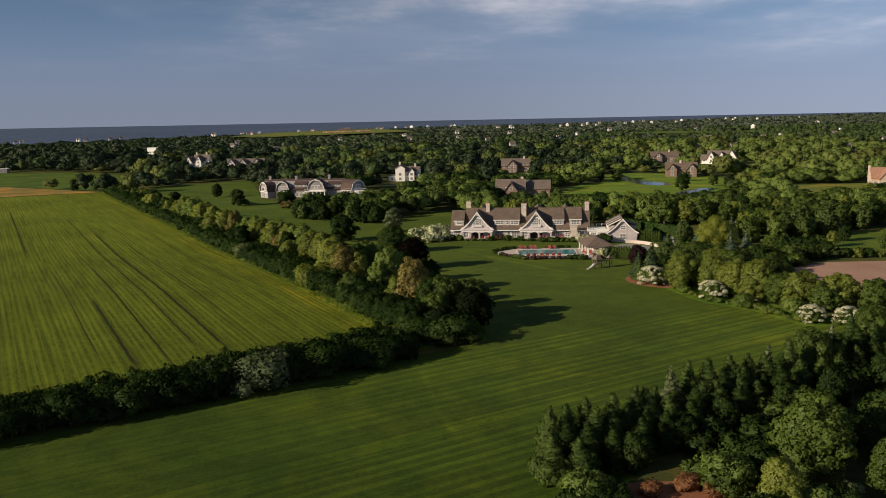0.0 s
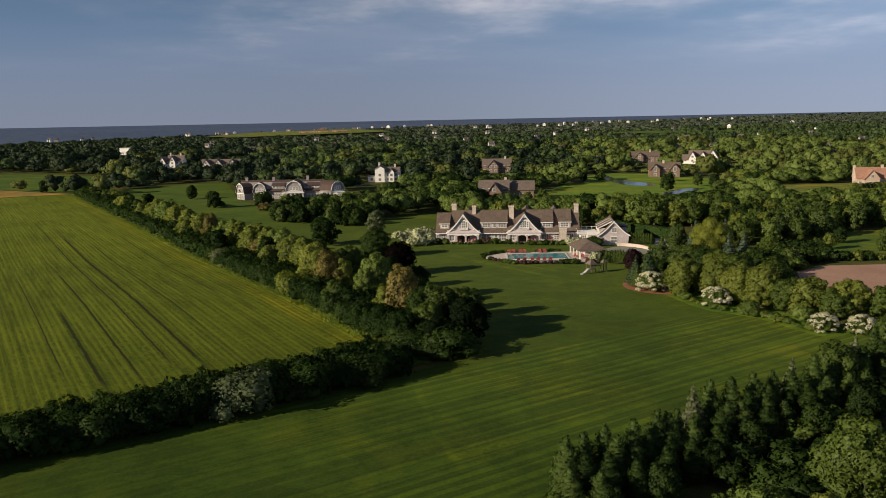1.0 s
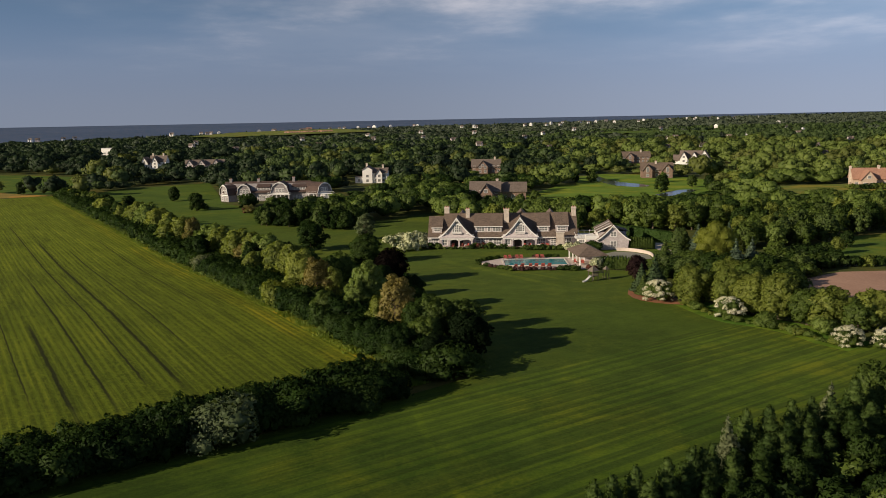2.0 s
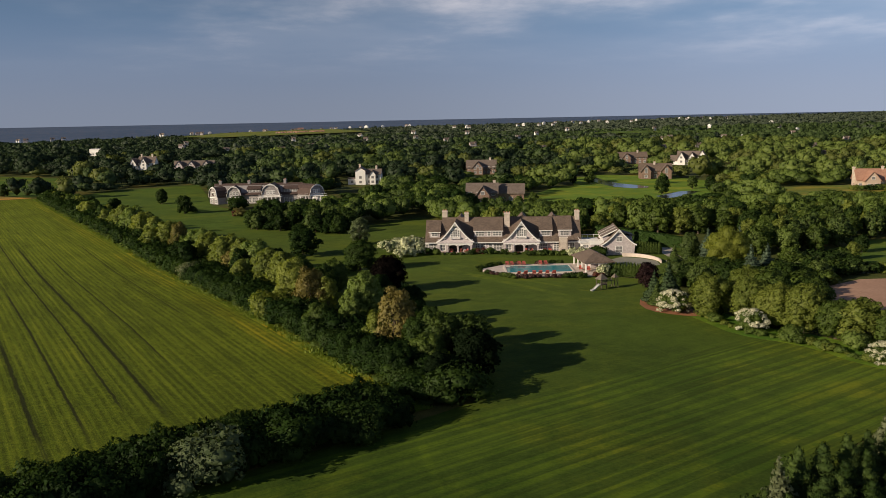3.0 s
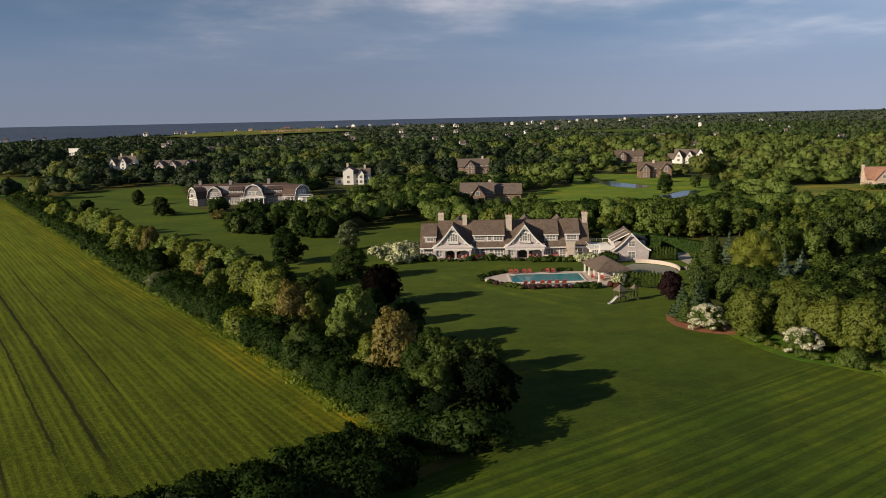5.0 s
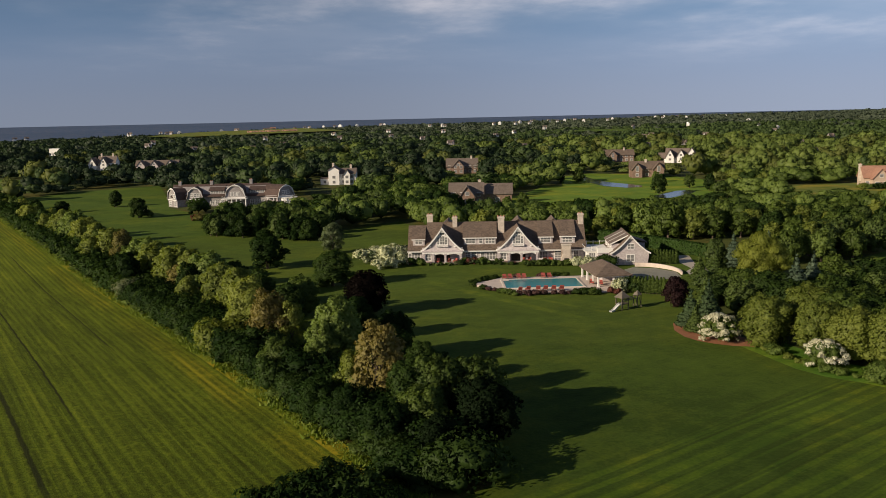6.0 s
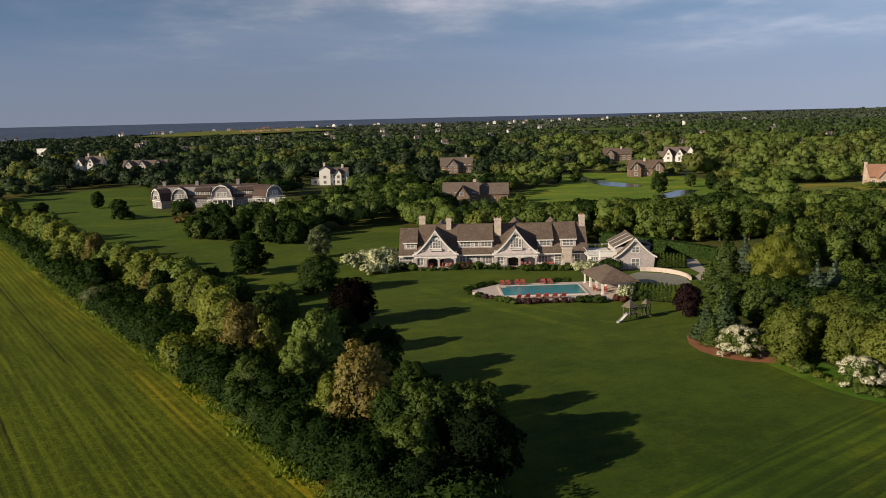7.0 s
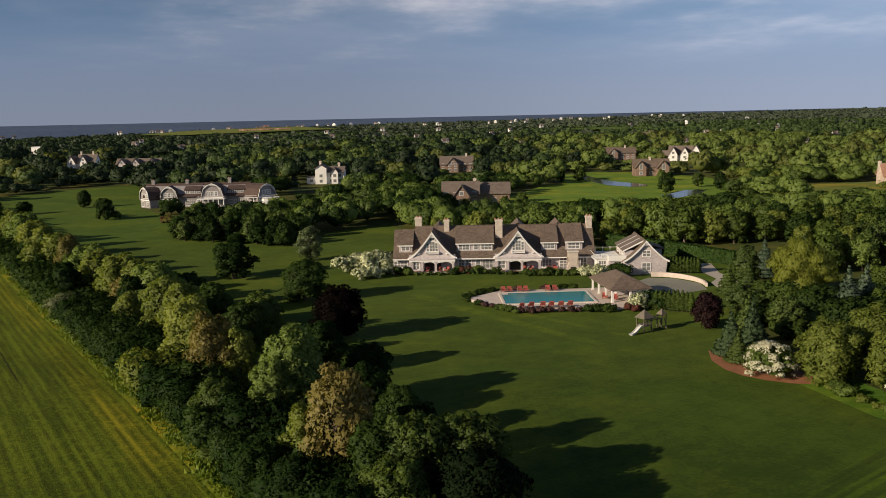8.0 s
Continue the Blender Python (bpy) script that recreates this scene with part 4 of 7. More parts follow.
def main_house():
    h = thing("shingle_mansion", HOUSE_M, "long grey shingle mansion with two flared gables and four chimneys", "house")
    body = [(1.2, -0.4), (13, -0.4), (13, 3.5), (7.1, 9.15), (1.2, 3.5)]
    part("wall", prism(body, -4.0, 35.9, "x"), SHINGLE, h)
    part("wing_wall", prism([(1.2, -0.4), (12, -0.4), (12, 3.4), (6.6, 8.5), (1.2, 3.4)], -8.5, -4.0, "x"), SHINGLE, h)
    line = [(0.2, 3.0), (0.9, 3.35), (2.0, 4.3), (7.1, 9.45), (12.3, 4.3), (14.0, 3.0)]
    part("roof", prism(strip(line, 0.28), -4.2, 36.3, "x"), ROOF, h, "dark brown cedar shingle roof")
    low = [(0.2, 3.0), (0.9, 3.35), (2.0, 4.2), (6.6, 8.8), (11.4, 4.2), (13.0, 3.0)]
    part("wing_roof", prism(strip(low, 0.28), -8.9, -4.2, "x"), ROOF, h)
    part("ridge_cap", box(-4.2, 35.6, 6.98, 7.22, 9.40, 9.52), ROOF, h)
    part("eaves_board", box(-8.9, 35.6, 0.12, 0.2, 2.72, 2.98), WHITE, h)
    front_gable(h, 0.0, 0.0, 5.5, 9.1, 3.3, 7.0, SHINGLE, ROOF)
    front_gable(h, 19.1, 0.0, 5.6, 9.1, 3.3, 7.0, SHINGLE, ROOF)
    # cross ridges that rise behind the main one
    for cx, half, top in ((1.2, 4.0, 9.9), (19.6, 2.2, 10.2), (28.6, 3.4, 10.1)):
        line = flare(half, top, top - half * 0.95, 1.1)
        part("rear_gable_roof", prism(strip(line, 0.25), 7.2, 14.5), ROOF, h).location.x = cx
        part("rear_gable_wall", prism([(x * 0.95, z - 0.3) for x, z in line] + [(half * 0.9, 3), (-half * 0.9, 3)], 13.2, 13.5), SHINGLE, h).location.x = cx
    shed_dormer(h, 5.4, 13.6, ((7.1, 2.3), (9.75, 0.8), (12.1, 2.3)))
    shed_dormer(h, 24.4, 27.9, ((26.1, 2.4),))
    shed_dormer(h, 29.8, 33.5, ((31.6, 2.4),), z1=6.25, up=(6.9, 9.7))
    shed_dormer(h, -7.6, -4.6, ((-6.1, 1.7),), z1=5.9, up=(6.2, 8.55))
    # ground floor front
    for x, w, hh, z in ((-7.2, 2.9, 1.35, 0.95), (10.2, 0.9, 1.7, 0.6), (12.3, 2.3, 1.7, 0.6), (25.6, 2.0, 1.7, 0.6), (33.4, 1.9, 2.2, 0.3)):
        window(h, pose(x, 1.18, z), w, hh, max(1, round(w / 0.7)), 2)
    for x in (6.4, 8.0):
        window(h, pose(x, 1.18, 0.1), 1.2, 2.3, 2, 4, name="french_door")
    window(h, pose(29.2, 1.18, 0.1), 1.5, 2.5, 2, 4, name="french_door")
    # left end
    for y in (3.6, 8.6):
        window(h, pose(-8.52, y, 0.9, 0, 0, -90), 1.4, 1.5, 2, 2)
    window(h, pose(-8.52, 6.6, 5.0, 0, 0, -90), 1.5, 1.4, 2, 2)
    chimney(h, -3.4, 7.6, 1.5, 1.2, 5.0, 11.6)
    chimney(h, 3.1, 6.4, 1.2, 1.0, 6.0, 11.1)
    chimney(h, 15.0, 5.2, 1.6, 1.4, 5.0, 11.1, 3)
    chimney(h, 35.5, 7.0, 1.3, 1.6, 0.0, 11.4)
    return h


def curved_annex():
    a = thing("carriage_house", HOUSE_M, "shingle carriage house with a flared gable and a white roof terrace", "house")
    cx, half, top, foot, y0, y1 = 46.0, 4.9, 7.4, 3.1, -6.4, 7.0
    line = [(cx + x, z) for x, z in flare(half, top, foot, 1.35)]
    inner = [(cx + (x - cx) * 0.93, z - 0.22) for x, z in line]
    part("wall", prism(inner + [(cx + half * 0.86, -0.4), (cx - half * 0.86, -0.4)], y0, y1), SHINGLE, a)
    part("roof", prism(strip(line, 0.24), y0 - 0.5, y1 + 0.4), ROOF, a, "weathered brown shingle roof")
    part("bargeboard", prism(strip([(x, z + 0.04) for x, z in line], 0.4), y0 - 0.62, y0 - 0.49), WHITE, a, "white curved bargeboard")
    for z, w, hh in ((4.0, 1.5, 1.2), (0.9, 1.7, 1.6)):
        window(a, pose(cx + 0.1, y0 - 0.02, z), w, hh, 2, 2)
    # dormers on the terrace side, stepped down the slope
    for ya, yb in ((-4.6, -1.4), (-0.8, 2.4), (3.0, 6.0)):
        part("dormer_wall", box(cx - 4.2, cx - 1.5, ya, yb, 3.0, 5.0), SHINGLE, a)
        part("dormer_roof", prism(strip([(cx - 4.6, 5.0), (cx - 0.1, 7.25)], 0.2), ya - 0.25, yb + 0.25), ROOF_PALE, a)
        part("dormer_fascia", prism(strip([(cx - 4.64, 5.06), (cx - 0.3, 7.22)], 0.32), ya - 0.34, ya - 0.25), WHITE, a)
        window(a, pose(cx - 4.22, (ya + yb) / 2, 3.5, 0, 0, -90), 1.5, 1.1, 2, 2)
    part("side_dormer", box(cx + 1.8, cx + 4.4, -1.5, 3.0, 3.0, 4.8), SHINGLE, a)
    part("side_dormer_roof", prism(strip([(cx + 0.4, 6.3), (cx + 4.9, 4.9)], 0.2), -1.8, 3.3), ROOF_PALE, a)
    # terrace between the two houses
    part("terrace", box(36.0, 42.0, -3.5, 6.0, -0.4, 3.0, (35.2, 42.0, -3.8, 6.1, 3.0, 3.2)), WHITE, a, "white painted roof terrace")
    rail = part("terrace_rail", box(35.3, 42.0, -3.7, -3.62, 4.05, 4.15, (35.3, 42.0, 5.9, 5.98, 4.05, 4.15), (35.3, 35.38, -3.7, 5.9, 4.05, 4.15), (35.3, 42.0, -3.7, -3.64, 3.3, 3.38)), WHITE, a)
    for i in range(5):
        x = 35.34 + 6.6 * i / 4
        for y in (-3.66, 5.94):
            part("rail_post", box(x - 0.07, x + 0.07, y - 0.07, y + 0.07, 3.2, 4.25), WHITE, rail)
    part("parapet", box(38.2, 42.0, -5.6, -5.4, 2.9, 4.1, (38.2, 38.4, -5.4, -3.9, 2.9, 4.1)), WHITE, a, "solid white parapet of the roof terrace")
    part("lower_room", box(38.4, 42.0, -5.4, -3.52, -0.4, 3.0), SHINGLE, a)
    for i in range(40):
        x = 35.5 + 6.4 * i / 39
        part("baluster", box(x - 0.02, x + 0.02, -3.68, -3.65, 3.35, 4.05), WHITE, rail)
    window(a, pose(37.2, -3.52, 0.3), 1.5, 2.3, 3, 3)
    window(a, pose(40.2, -5.42, 0.4), 1.5, 1.9, 2, 3)
    return a


def gambrel(half, top, foot):
    return [(-half, foot), (-half * 0.78, foot + (top - foot) * 0.62), (-half * 0.4, foot + (top - foot) * 0.88), (0, top), (half * 0.4, foot + (top - foot) * 0.88), (half * 0.78, foot + (top - foot) * 0.62), (half, foot)]


def gambrel_block(h, cx, half, top, foot, y0, y1, turn=0.0):
    """A block with a gambrel roof and a white-trimmed gable, turned about its front's middle."""
    at = pose(cx, y0, 0, 0, 0, turn)
    deep = y1 - y0
    line = gambrel(half, top, foot)
    for name, bm, mat, label in (
            ("gable_wall", prism([(x * 0.96, z - 0.2) for x, z in line] + [(half * 0.93, -0.5), (-half * 0.93, -0.5)], 0, deep), GREY_SHINGLE, ""),
            ("gable_roof", prism(strip(line, 0.3), -0.4, deep), DARK_ROOF, ""),
            ("bargeboard", prism(strip([(x, z + 0.05) for x, z in line], 0.36), -0.58, -0.39), WHITE, "white curved bargeboard"),
            ("belt_board", box(-half * 0.93, half * 0.93, -0.12, -0.01, foot - 0.5, foot - 0.1), WHITE, "")):
        part(name, bm, mat, h, label).matrix_local = at
    for x in (-1.5, 0, 1.5):
        window(h, at @ pose(x, -0.02, foot + 0.6), 1.0, 1.6, 2, 2)
    for x in (-0.5, 0.5):
        window(h, at @ pose(x * half, -0.02, 0.7), 1.6, 1.8, 2, 2)


def gambrel_mansion():
    h = thing("gambrel_mansion", pose(-97.5, 444.0, land(444) - 0.15, 0, 0, -4), "grey shingle mansion with gambrel gables and a white columned porch", "house")
    part("wall", prism([(3, -0.5), (13, -0.5), (13, 5.2), (10, 8.6), (6, 8.6), (3, 5.2)], 2, 44, "x"), GREY_SHINGLE, h)
    part("roof", prism(strip([(2.2, 4.6), (3.4, 5.6), (8, 9.6), (12.6, 5.6), (13.8, 4.6)], 0.3), 1.5, 44.5, "x"), DARK_ROOF, h, "dark brown shingle roof")
    gambrel_block(h, 2.4, 4.0, 8.6, 3.6, 2.6, 13, -44)
    gambrel_block(h, 12.5, 3.6, 8.8, 3.8, 1.6, 9)
    gambrel_block(h, 30.5, 4.6, 9.8, 4.2, 0.0, 10)
    gambrel_block(h, 52.2, 4.8, 9.2, 4.4, 1.2, 11.5, 52)
    part("link_wall", box(44, 46, 3, 11, -0.5, 4.6), GREY_SHINGLE, h)
    part("balcony_deck", box(25, 36, -3.4, 0.2, 3.6, 3.85), WHITE, h, "white porch roof")
    part("balcony_deck", box(44, 57.5, -2.2, 0.4, 3.7, 3.95), WHITE, h, "white porch roof")
    for i in range(6):
        bm = bmesh.new()
        add_tube(bm, (25.4 + 10.2 * i / 5, -3.1, -0.4), (25.4 + 10.2 * i / 5, -3.1, 3.65), 0.26, 0.2, 8)
        part("porch_column", bm, WHITE, h)
    for i in range(6):
        bm = bmesh.new()
        add_tube(bm, (45 + 12 * i / 5, -1.9, -0.4), (45 + 12 * i / 5, -1.9, 3.75), 0.24, 0.2, 8)
        part("porch_column", bm, WHITE, h)
    part("porch_rail", box(25, 36, -3.35, -3.28, 4.6, 4.7, (25, 25.1, -3.35, 0, 4.6, 4.7), (35.9, 36, -3.35, 0, 4.6, 4.7)), WHITE, h)
    part("porch_rail", box(44, 57.5, -2.15, -2.08, 4.7, 4.8), WHITE, h)
    for x0, x1 in ((18.5, 25), (36, 43)):
        part("dormer_wall", box(x0, x1, 3.4, 7, 5.0, 7.2), GREY_SHINGLE, h)
        part("dormer_roof", prism(strip([(2.9, 7.1), (8, 9.4)], 0.22), x0 - 0.2, x1 + 0.2, "x"), DARK_ROOF, h)
        for k in range(3):
            x = x0 + (x1 - x0) * (k + 0.5) / 3
            window(h, pose(x, 3.38, 5.6), 1.4, 1.3, 2, 2)
            window(h, pose(x, 2.98, 0.8), 1.5, 2.0, 2, 3)
    # round bay at the end
    bay = [(52.4 + 2.6 * math.cos(math.radians(a)), 0.2 + 2.6 * math.sin(math.radians(a))) for a in range(180, 361, 36)]
    part("bay", prism(bay, -0.5, 3.4, "z"), WHITE, h)
    for x, y, z in ((4.5, 8, 11.0), (18.5, 8, 11.0), (36, 8, 11.5)):
        chimney(h, x, y, 1.3, 1.1, 5, z, 2, GREY_SHINGLE)
    return h


def simple_house(name, label, x, y, turn, blocks, wall, roof, chimneys=(), group="", low=None):
    """A house of gabled blocks: each (x0, x1, y0, y1, eaves, ridge, axis of the ridge)."""
    h = thing(name, pose(x, y, land(y) if low is None else low, 0, 0, turn), label, "house", group)
    for x0, x1, y0, y1, ez, rz, axis in blocks:
        if rz <= ez:
            part("wall", box(x0, x1, y0, y1, -1, ez), wall, h)
            part("roof", box(x0 - 0.3, x1 + 0.3, y0 - 0.3, y1 + 0.3, ez, ez + 0.35), roof, h)
        elif axis == "x":
            c, d = (y0 + y1) / 2, (y1 - y0) / 2
            part("wall", prism([(y0, -1), (y1, -1), (y1, ez), (c, rz - 0.2), (y0, ez)], x0, x1, "x"), wall, h)
            k = (rz - ez) / d * 0.6
            part("roof", prism(strip([(y0 - 0.6, ez - k + 0.1), (c, rz + 0.1), (y1 + 0.6, ez - k + 0.1)], 0.3), x0 - 0.5, x1 + 0.5, "x"), roof, h)
        else:
            c, d = (x0 + x1) / 2, (x1 - x0) / 2
            part("wall", prism([(x0, -1), (x1, -1), (x1, ez), (c, rz - 0.2), (x0, ez)], y0, y1, "y"), wall, h)
            k = (rz - ez) / d * 0.6
            part("roof", prism(strip([(x0 - 0.6, ez - k + 0.1), (c, rz + 0.1), (x1 + 0.6, ez - k + 0.1)], 0.3), y0 - 0.5, y1 + 0.5, "y"), roof, h)
        n = max(1, int((x1 - x0) / 3.2))
        for i in range(n):
            for z in ((0.9, 3.7) if ez > 4.6 else (0.9,)):
                far_window(h, pose(x0 + (x1 - x0) * (i + 0.5) / n, y0 - 0.02, z), 1.5, 1.5)
        if axis == "y" and rz - ez > 2.5:
            far_window(h, pose((x0 + x1) / 2, y0 - 0.02, ez + 0.2), 1.5, 1.4)
    for cx, cy, z in chimneys:
        chimney(h, cx, cy, 1.2, 1.0, 2, z, 1)
    return h


main_house()
curved_annex()
gambrel_mansion()
simple_house("white_villa", "tall white villa with a square tower among trees", -32, 548, -5,
             ((0, 6, 0, 9, 8.6, 10.4, "y"), (6, 15, 2, 12, 6.5, 9.0, "x"), (8.5, 12, 0.5, 5, 6.2, 8.6, "y"), (-5, 0, 3, 9, 3.5, 3.5, "x")), WHITE, ROOF_PALE, ((12, 7, 11.0), (2, 7, 12.0)))
simple_house("brown_shingle_house", "brown shingle house with a steep front gable behind the trees", 24, 414, -8,
             ((0, 14, 4, 13, 5.0, 9.0, "x"), (4.5, 10.5, 0, 6, 4.2, 8.2, "y"), (14, 26, 8, 17, 4.6, 8.2, "x")), BROWN_WALL, ROOF_PALE, ((12.5, 9, 10.2),))
simple_house("pond_house", "brown gabled house beyond the pond", 139, 540, -12,
             ((0, 19, 4, 13, 5.2, 9.0, "x"), (1, 6.5, 1, 6, 5.0, 8.4, "y"), (12.5, 18.5, 0, 6, 5.0, 8.6, "y")), BROWN_WALL, ROOF, ((9, 8, 10.2),))
simple_house("brown_house", "long brown house in the far woods", 165, 690, -8,
             ((0, 22, 3, 12, 5.5, 9.0, "x"), (3, 9, 0, 5, 5.2, 8.6, "y")), BROWN_WALL, ROOF, ((15, 7, 10.5),))
simple_house("white_gabled_house", "white house with grey roofs and front gables", 202, 664, -24,
             ((0, 16, 4, 12, 3.8, 9.2, "x"), (0.5, 6, 0, 6, 3.8, 8.6, "y"), (8, 13.5, 1, 6, 3.8, 8.4, "y"), (14, 22, 2, 11, 3.6, 9.8, "y"), (-5, 0, 5, 11, 2.6, 6.0, "x")), WHITE, ROOF_PALE, (), "", land(664) + 1.0)
simple_house("red_roof_house", "cream house with a red tiled roof and dormers", 223, 446, -14,
             ((0, 30, 4, 14, 4.6, 9.4, "x"), (3, 10, 0, 8, 4.4, 8.6, "y"), (18, 26, 1, 8, 4.4, 8.6, "y")), STUCCO, RED_ROOF, ((13, 9, 10.8), (-0.5, 9, 10.5)))
simple_house("grey_roof_house", "brown house with a wide grey roof in the woods", 40, 610, -5,
             ((0, 20, 3, 13, 5.0, 9.6, "x"), (4, 11, 0, 6, 5.0, 9.0, "y")), BROWN_WALL, ROOF_PALE, ((16, 8, 11.2),))
simple_house("flat_roof_house", "long flat-roofed modern house with pale frames", -414, 716, 8,
             ((0, 26, 0, 9, 6.4, 6.4, "x"), (26, 44, 2, 9, 3.2, 3.2, "x")), GREY_SHINGLE, WHITE)
simple_house("flat_roof_house", "white two-storey block over the treetops", -350, 1010, -8,
             ((0, 13, 0, 9, 9.8, 9.8, "x"), (3, 11, -2, 4, 6, 6, "x")), WHITE, WHITE)
simple_house("many_gabled_house", "large pale house with several steep gables", -228, 752, -6,
             ((0, 6, 0, 9, 5, 10, "y"), (6, 20, 4, 12, 6.5, 11, "x"), (9, 14, 1, 8, 6, 10.5, "y")), WHITE, ROOF_PALE, ((17, 8, 13), (8, 8, 13)))
simple_house("many_gabled_house", "pale shingle house with a row of rounded gables", -186, 724, -6,
             ((0, 32, 4, 12, 4.6, 8.0, "x"), (2, 8, 1, 6, 4.4, 8.2, "y"), (12, 18, 1, 6, 4.4, 8.2, "y"), (24, 30, 1, 6, 4.4, 8.4, "y")), SHINGLE, ROOF_PALE)

# ---- pool, terrace and garden things ----
POOL_M = pose(28.6, 241.9, 0.1, 0, 0, -3.0)     # middle of the pool


def swimming_pool():
    hx, hy = 8.1, 4.6
    p = thing("swimming_pool", POOL_M, "rectangular turquoise swimming pool with a pale stone coping", "pool")
    part("water", box(-hx, hx, -hy, hy, 0.02, 0.20), POOL, p, "clear turquoise water")
    c = 0.45
    part("coping", box(-hx - c, hx + c, -hy - c, -hy, 0.02, 0.27, (-hx - c, hx + c, hy, hy + c, 0.02, 0.27), (-hx - c, -hx, -hy, hy, 0.02, 0.27), (hx, hx + c, -hy, hy, 0.02, 0.27)), COPING, p)
    bm = box(-hx + 0.1, -hx + 1.3, hy - 1.2, hy - 0.1, 0.20, 0.23)
    part("step", bm, COPING, p)


def flagstones():
    """The terrace round the pool: stone slabs with open joints on a bed."""
    t = tagged(part("pool_terrace", prism([(-14.2, 0.6), (-12.6, -2.0), (-10.4, -4.2), (-8.4, -7.4), (-5.4, -9.2), (4, -9.6), (11.5, -10.4), (17.6, -8.0), (18.6, 3.0), (18.4, 8.6), (9, 7.4), (-8, 7.4), (-11.5, 4.2), (-13.8, 2.6)], -1.3, 0.12, "z"), PAVING),
               "pinkish stone terrace round the pool", "terrace", kind="structure")
    t.matrix_world = POOL_M
    return t


def sun_lounger():
    s = thing("sun_lounger", pose(0, 0, 0), "slatted wooden sun lounger with a red cushion", "lounger", "loungers round the pool")
    part("frame", box(-0.36, 0.36, -1.0, -0.94, 0.28, 0.36, (-0.36, 0.36, 0.94, 1.0, 0.28, 0.36), (-0.36, -0.30, -0.94, 0.94, 0.28, 0.36), (0.30, 0.36, -0.94, 0.94, 0.28, 0.36)), WOOD, s)
    part("cushion", box(-0.33, 0.33, -0.98, 0.32, 0.36, 0.50), CUSHION, s, "red canvas cushion")
    part("backrest", prism([(0.30, 0.40), (0.94, 0.98), (0.86, 1.10), (0.22, 0.52)], -0.33, 0.33, "x"), CUSHION, s, "raised red canvas backrest")
    for x in (-0.32, 0.32):
        for y in (-0.85, 0.85):
            part("leg", box(x - 0.035, x + 0.035, y - 0.035, y + 0.035, 0, 0.3), WOOD, s)
    return s


def garden_chair():
    s = thing("garden_chair", pose(0, 0, 0), "low armchair with bright red cushions on the terrace", "chair", "red chairs round the pool")
    part("seat", box(-0.42, 0.42, -0.42, 0.40, 0.26, 0.50), CUSHION, s)
    part("backrest", prism([(0.30, 0.48), (0.42, 0.48), (0.56, 1.02), (0.44, 1.04)], -0.42, 0.42, "x"), CUSHION, s)
    for x in (-0.46, 0.46):
        part("arm", box(x - 0.05, x + 0.05, -0.42, 0.42, 0.58, 0.66), WOOD, s)
        for y in (-0.38, 0.38):
            part("leg", box(x - 0.04, x + 0.04, y - 0.04, y + 0.04, 0, 0.58), WOOD, s)
    return s


def pool_house():
    p = thing("pool_pavilion", pose(42.4, 241.9, 0.10, 0, 0, 3), "open pool pavilion with a hipped shingle roof on white posts", "pavilion")
    w, d, e = 3.5, 5.9, 2.55
    bm = bmesh.new()
    # hipped roof with a slight kick at the eaves
    rings = [(w + 0.45, d + 0.45, e), (w - 0.9, d - 0.95, e + 0.75), (0.12, 2.3, 4.55)]
    loops = [[bm.verts.new((sx * a, sy * b, z)) for sx, sy in ((-1, -1), (1, -1), (1, 1), (-1, 1))] for a, b, z in rings]
    low = [bm.verts.new((v.co.x, v.co.y, v.co.z - 0.2)) for v in loops[0]]
    for A, B in zip([low] + loops, loops):
        for i in range(4):
            bm.faces.new((A[i], A[(i + 1) % 4], B[(i + 1) % 4], B[i]))
    bm.faces.new(loops[-1])
    bm.faces.new(low[::-1])
    part("roof", bm, ROOF, p, "weathered brown shingle hipped roof")
    part("beam", box(-w, w, -d, -d + 0.3, 2.1, 2.36, (-w, w, d - 0.3, d, 2.1, 2.36), (-w, -w + 0.3, -d + 0.3, d - 0.3, 2.1, 2.36), (w - 0.3, w, -d + 0.3, d - 0.3, 2.1, 2.36)), WHITE, p)
    for x, ys in ((-w + 0.2, (-d + 0.2, -2.0, 2.0, d - 0.2)), (w - 0.2, (-d + 0.2, -2.0)), (0, (-d + 0.2,))):
        for y in ys:
            part("post", box(x - 0.17, x + 0.17, y - 0.17, y + 0.17, 0, 2.1, (x - 0.24, x + 0.24, y - 0.24, y + 0.24, 0, 0.25), (x - 0.22, x + 0.22, y - 0.22, y + 0.22, 1.95, 2.1)), WHITE, p)
    part("back_room", box(-0.4, w - 0.1, 0.4, d - 0.35, 0, 2.12), SHINGLE, p)
    part("railing", box(0.4, w - 0.4, -d + 0.18, -d + 0.26, 0.8, 0.9, (0.4, w - 0.4, -d + 0.18, -d + 0.26, 0.3, 0.36), (w - 0.25, w - 0.17, -d + 0.4, -2.2, 0.8, 0.9)), WHITE, p)
    part("counter", box(1.0, 3.2, -3.8, -3.1, 0, 1.0), WHITE, p)
    return p


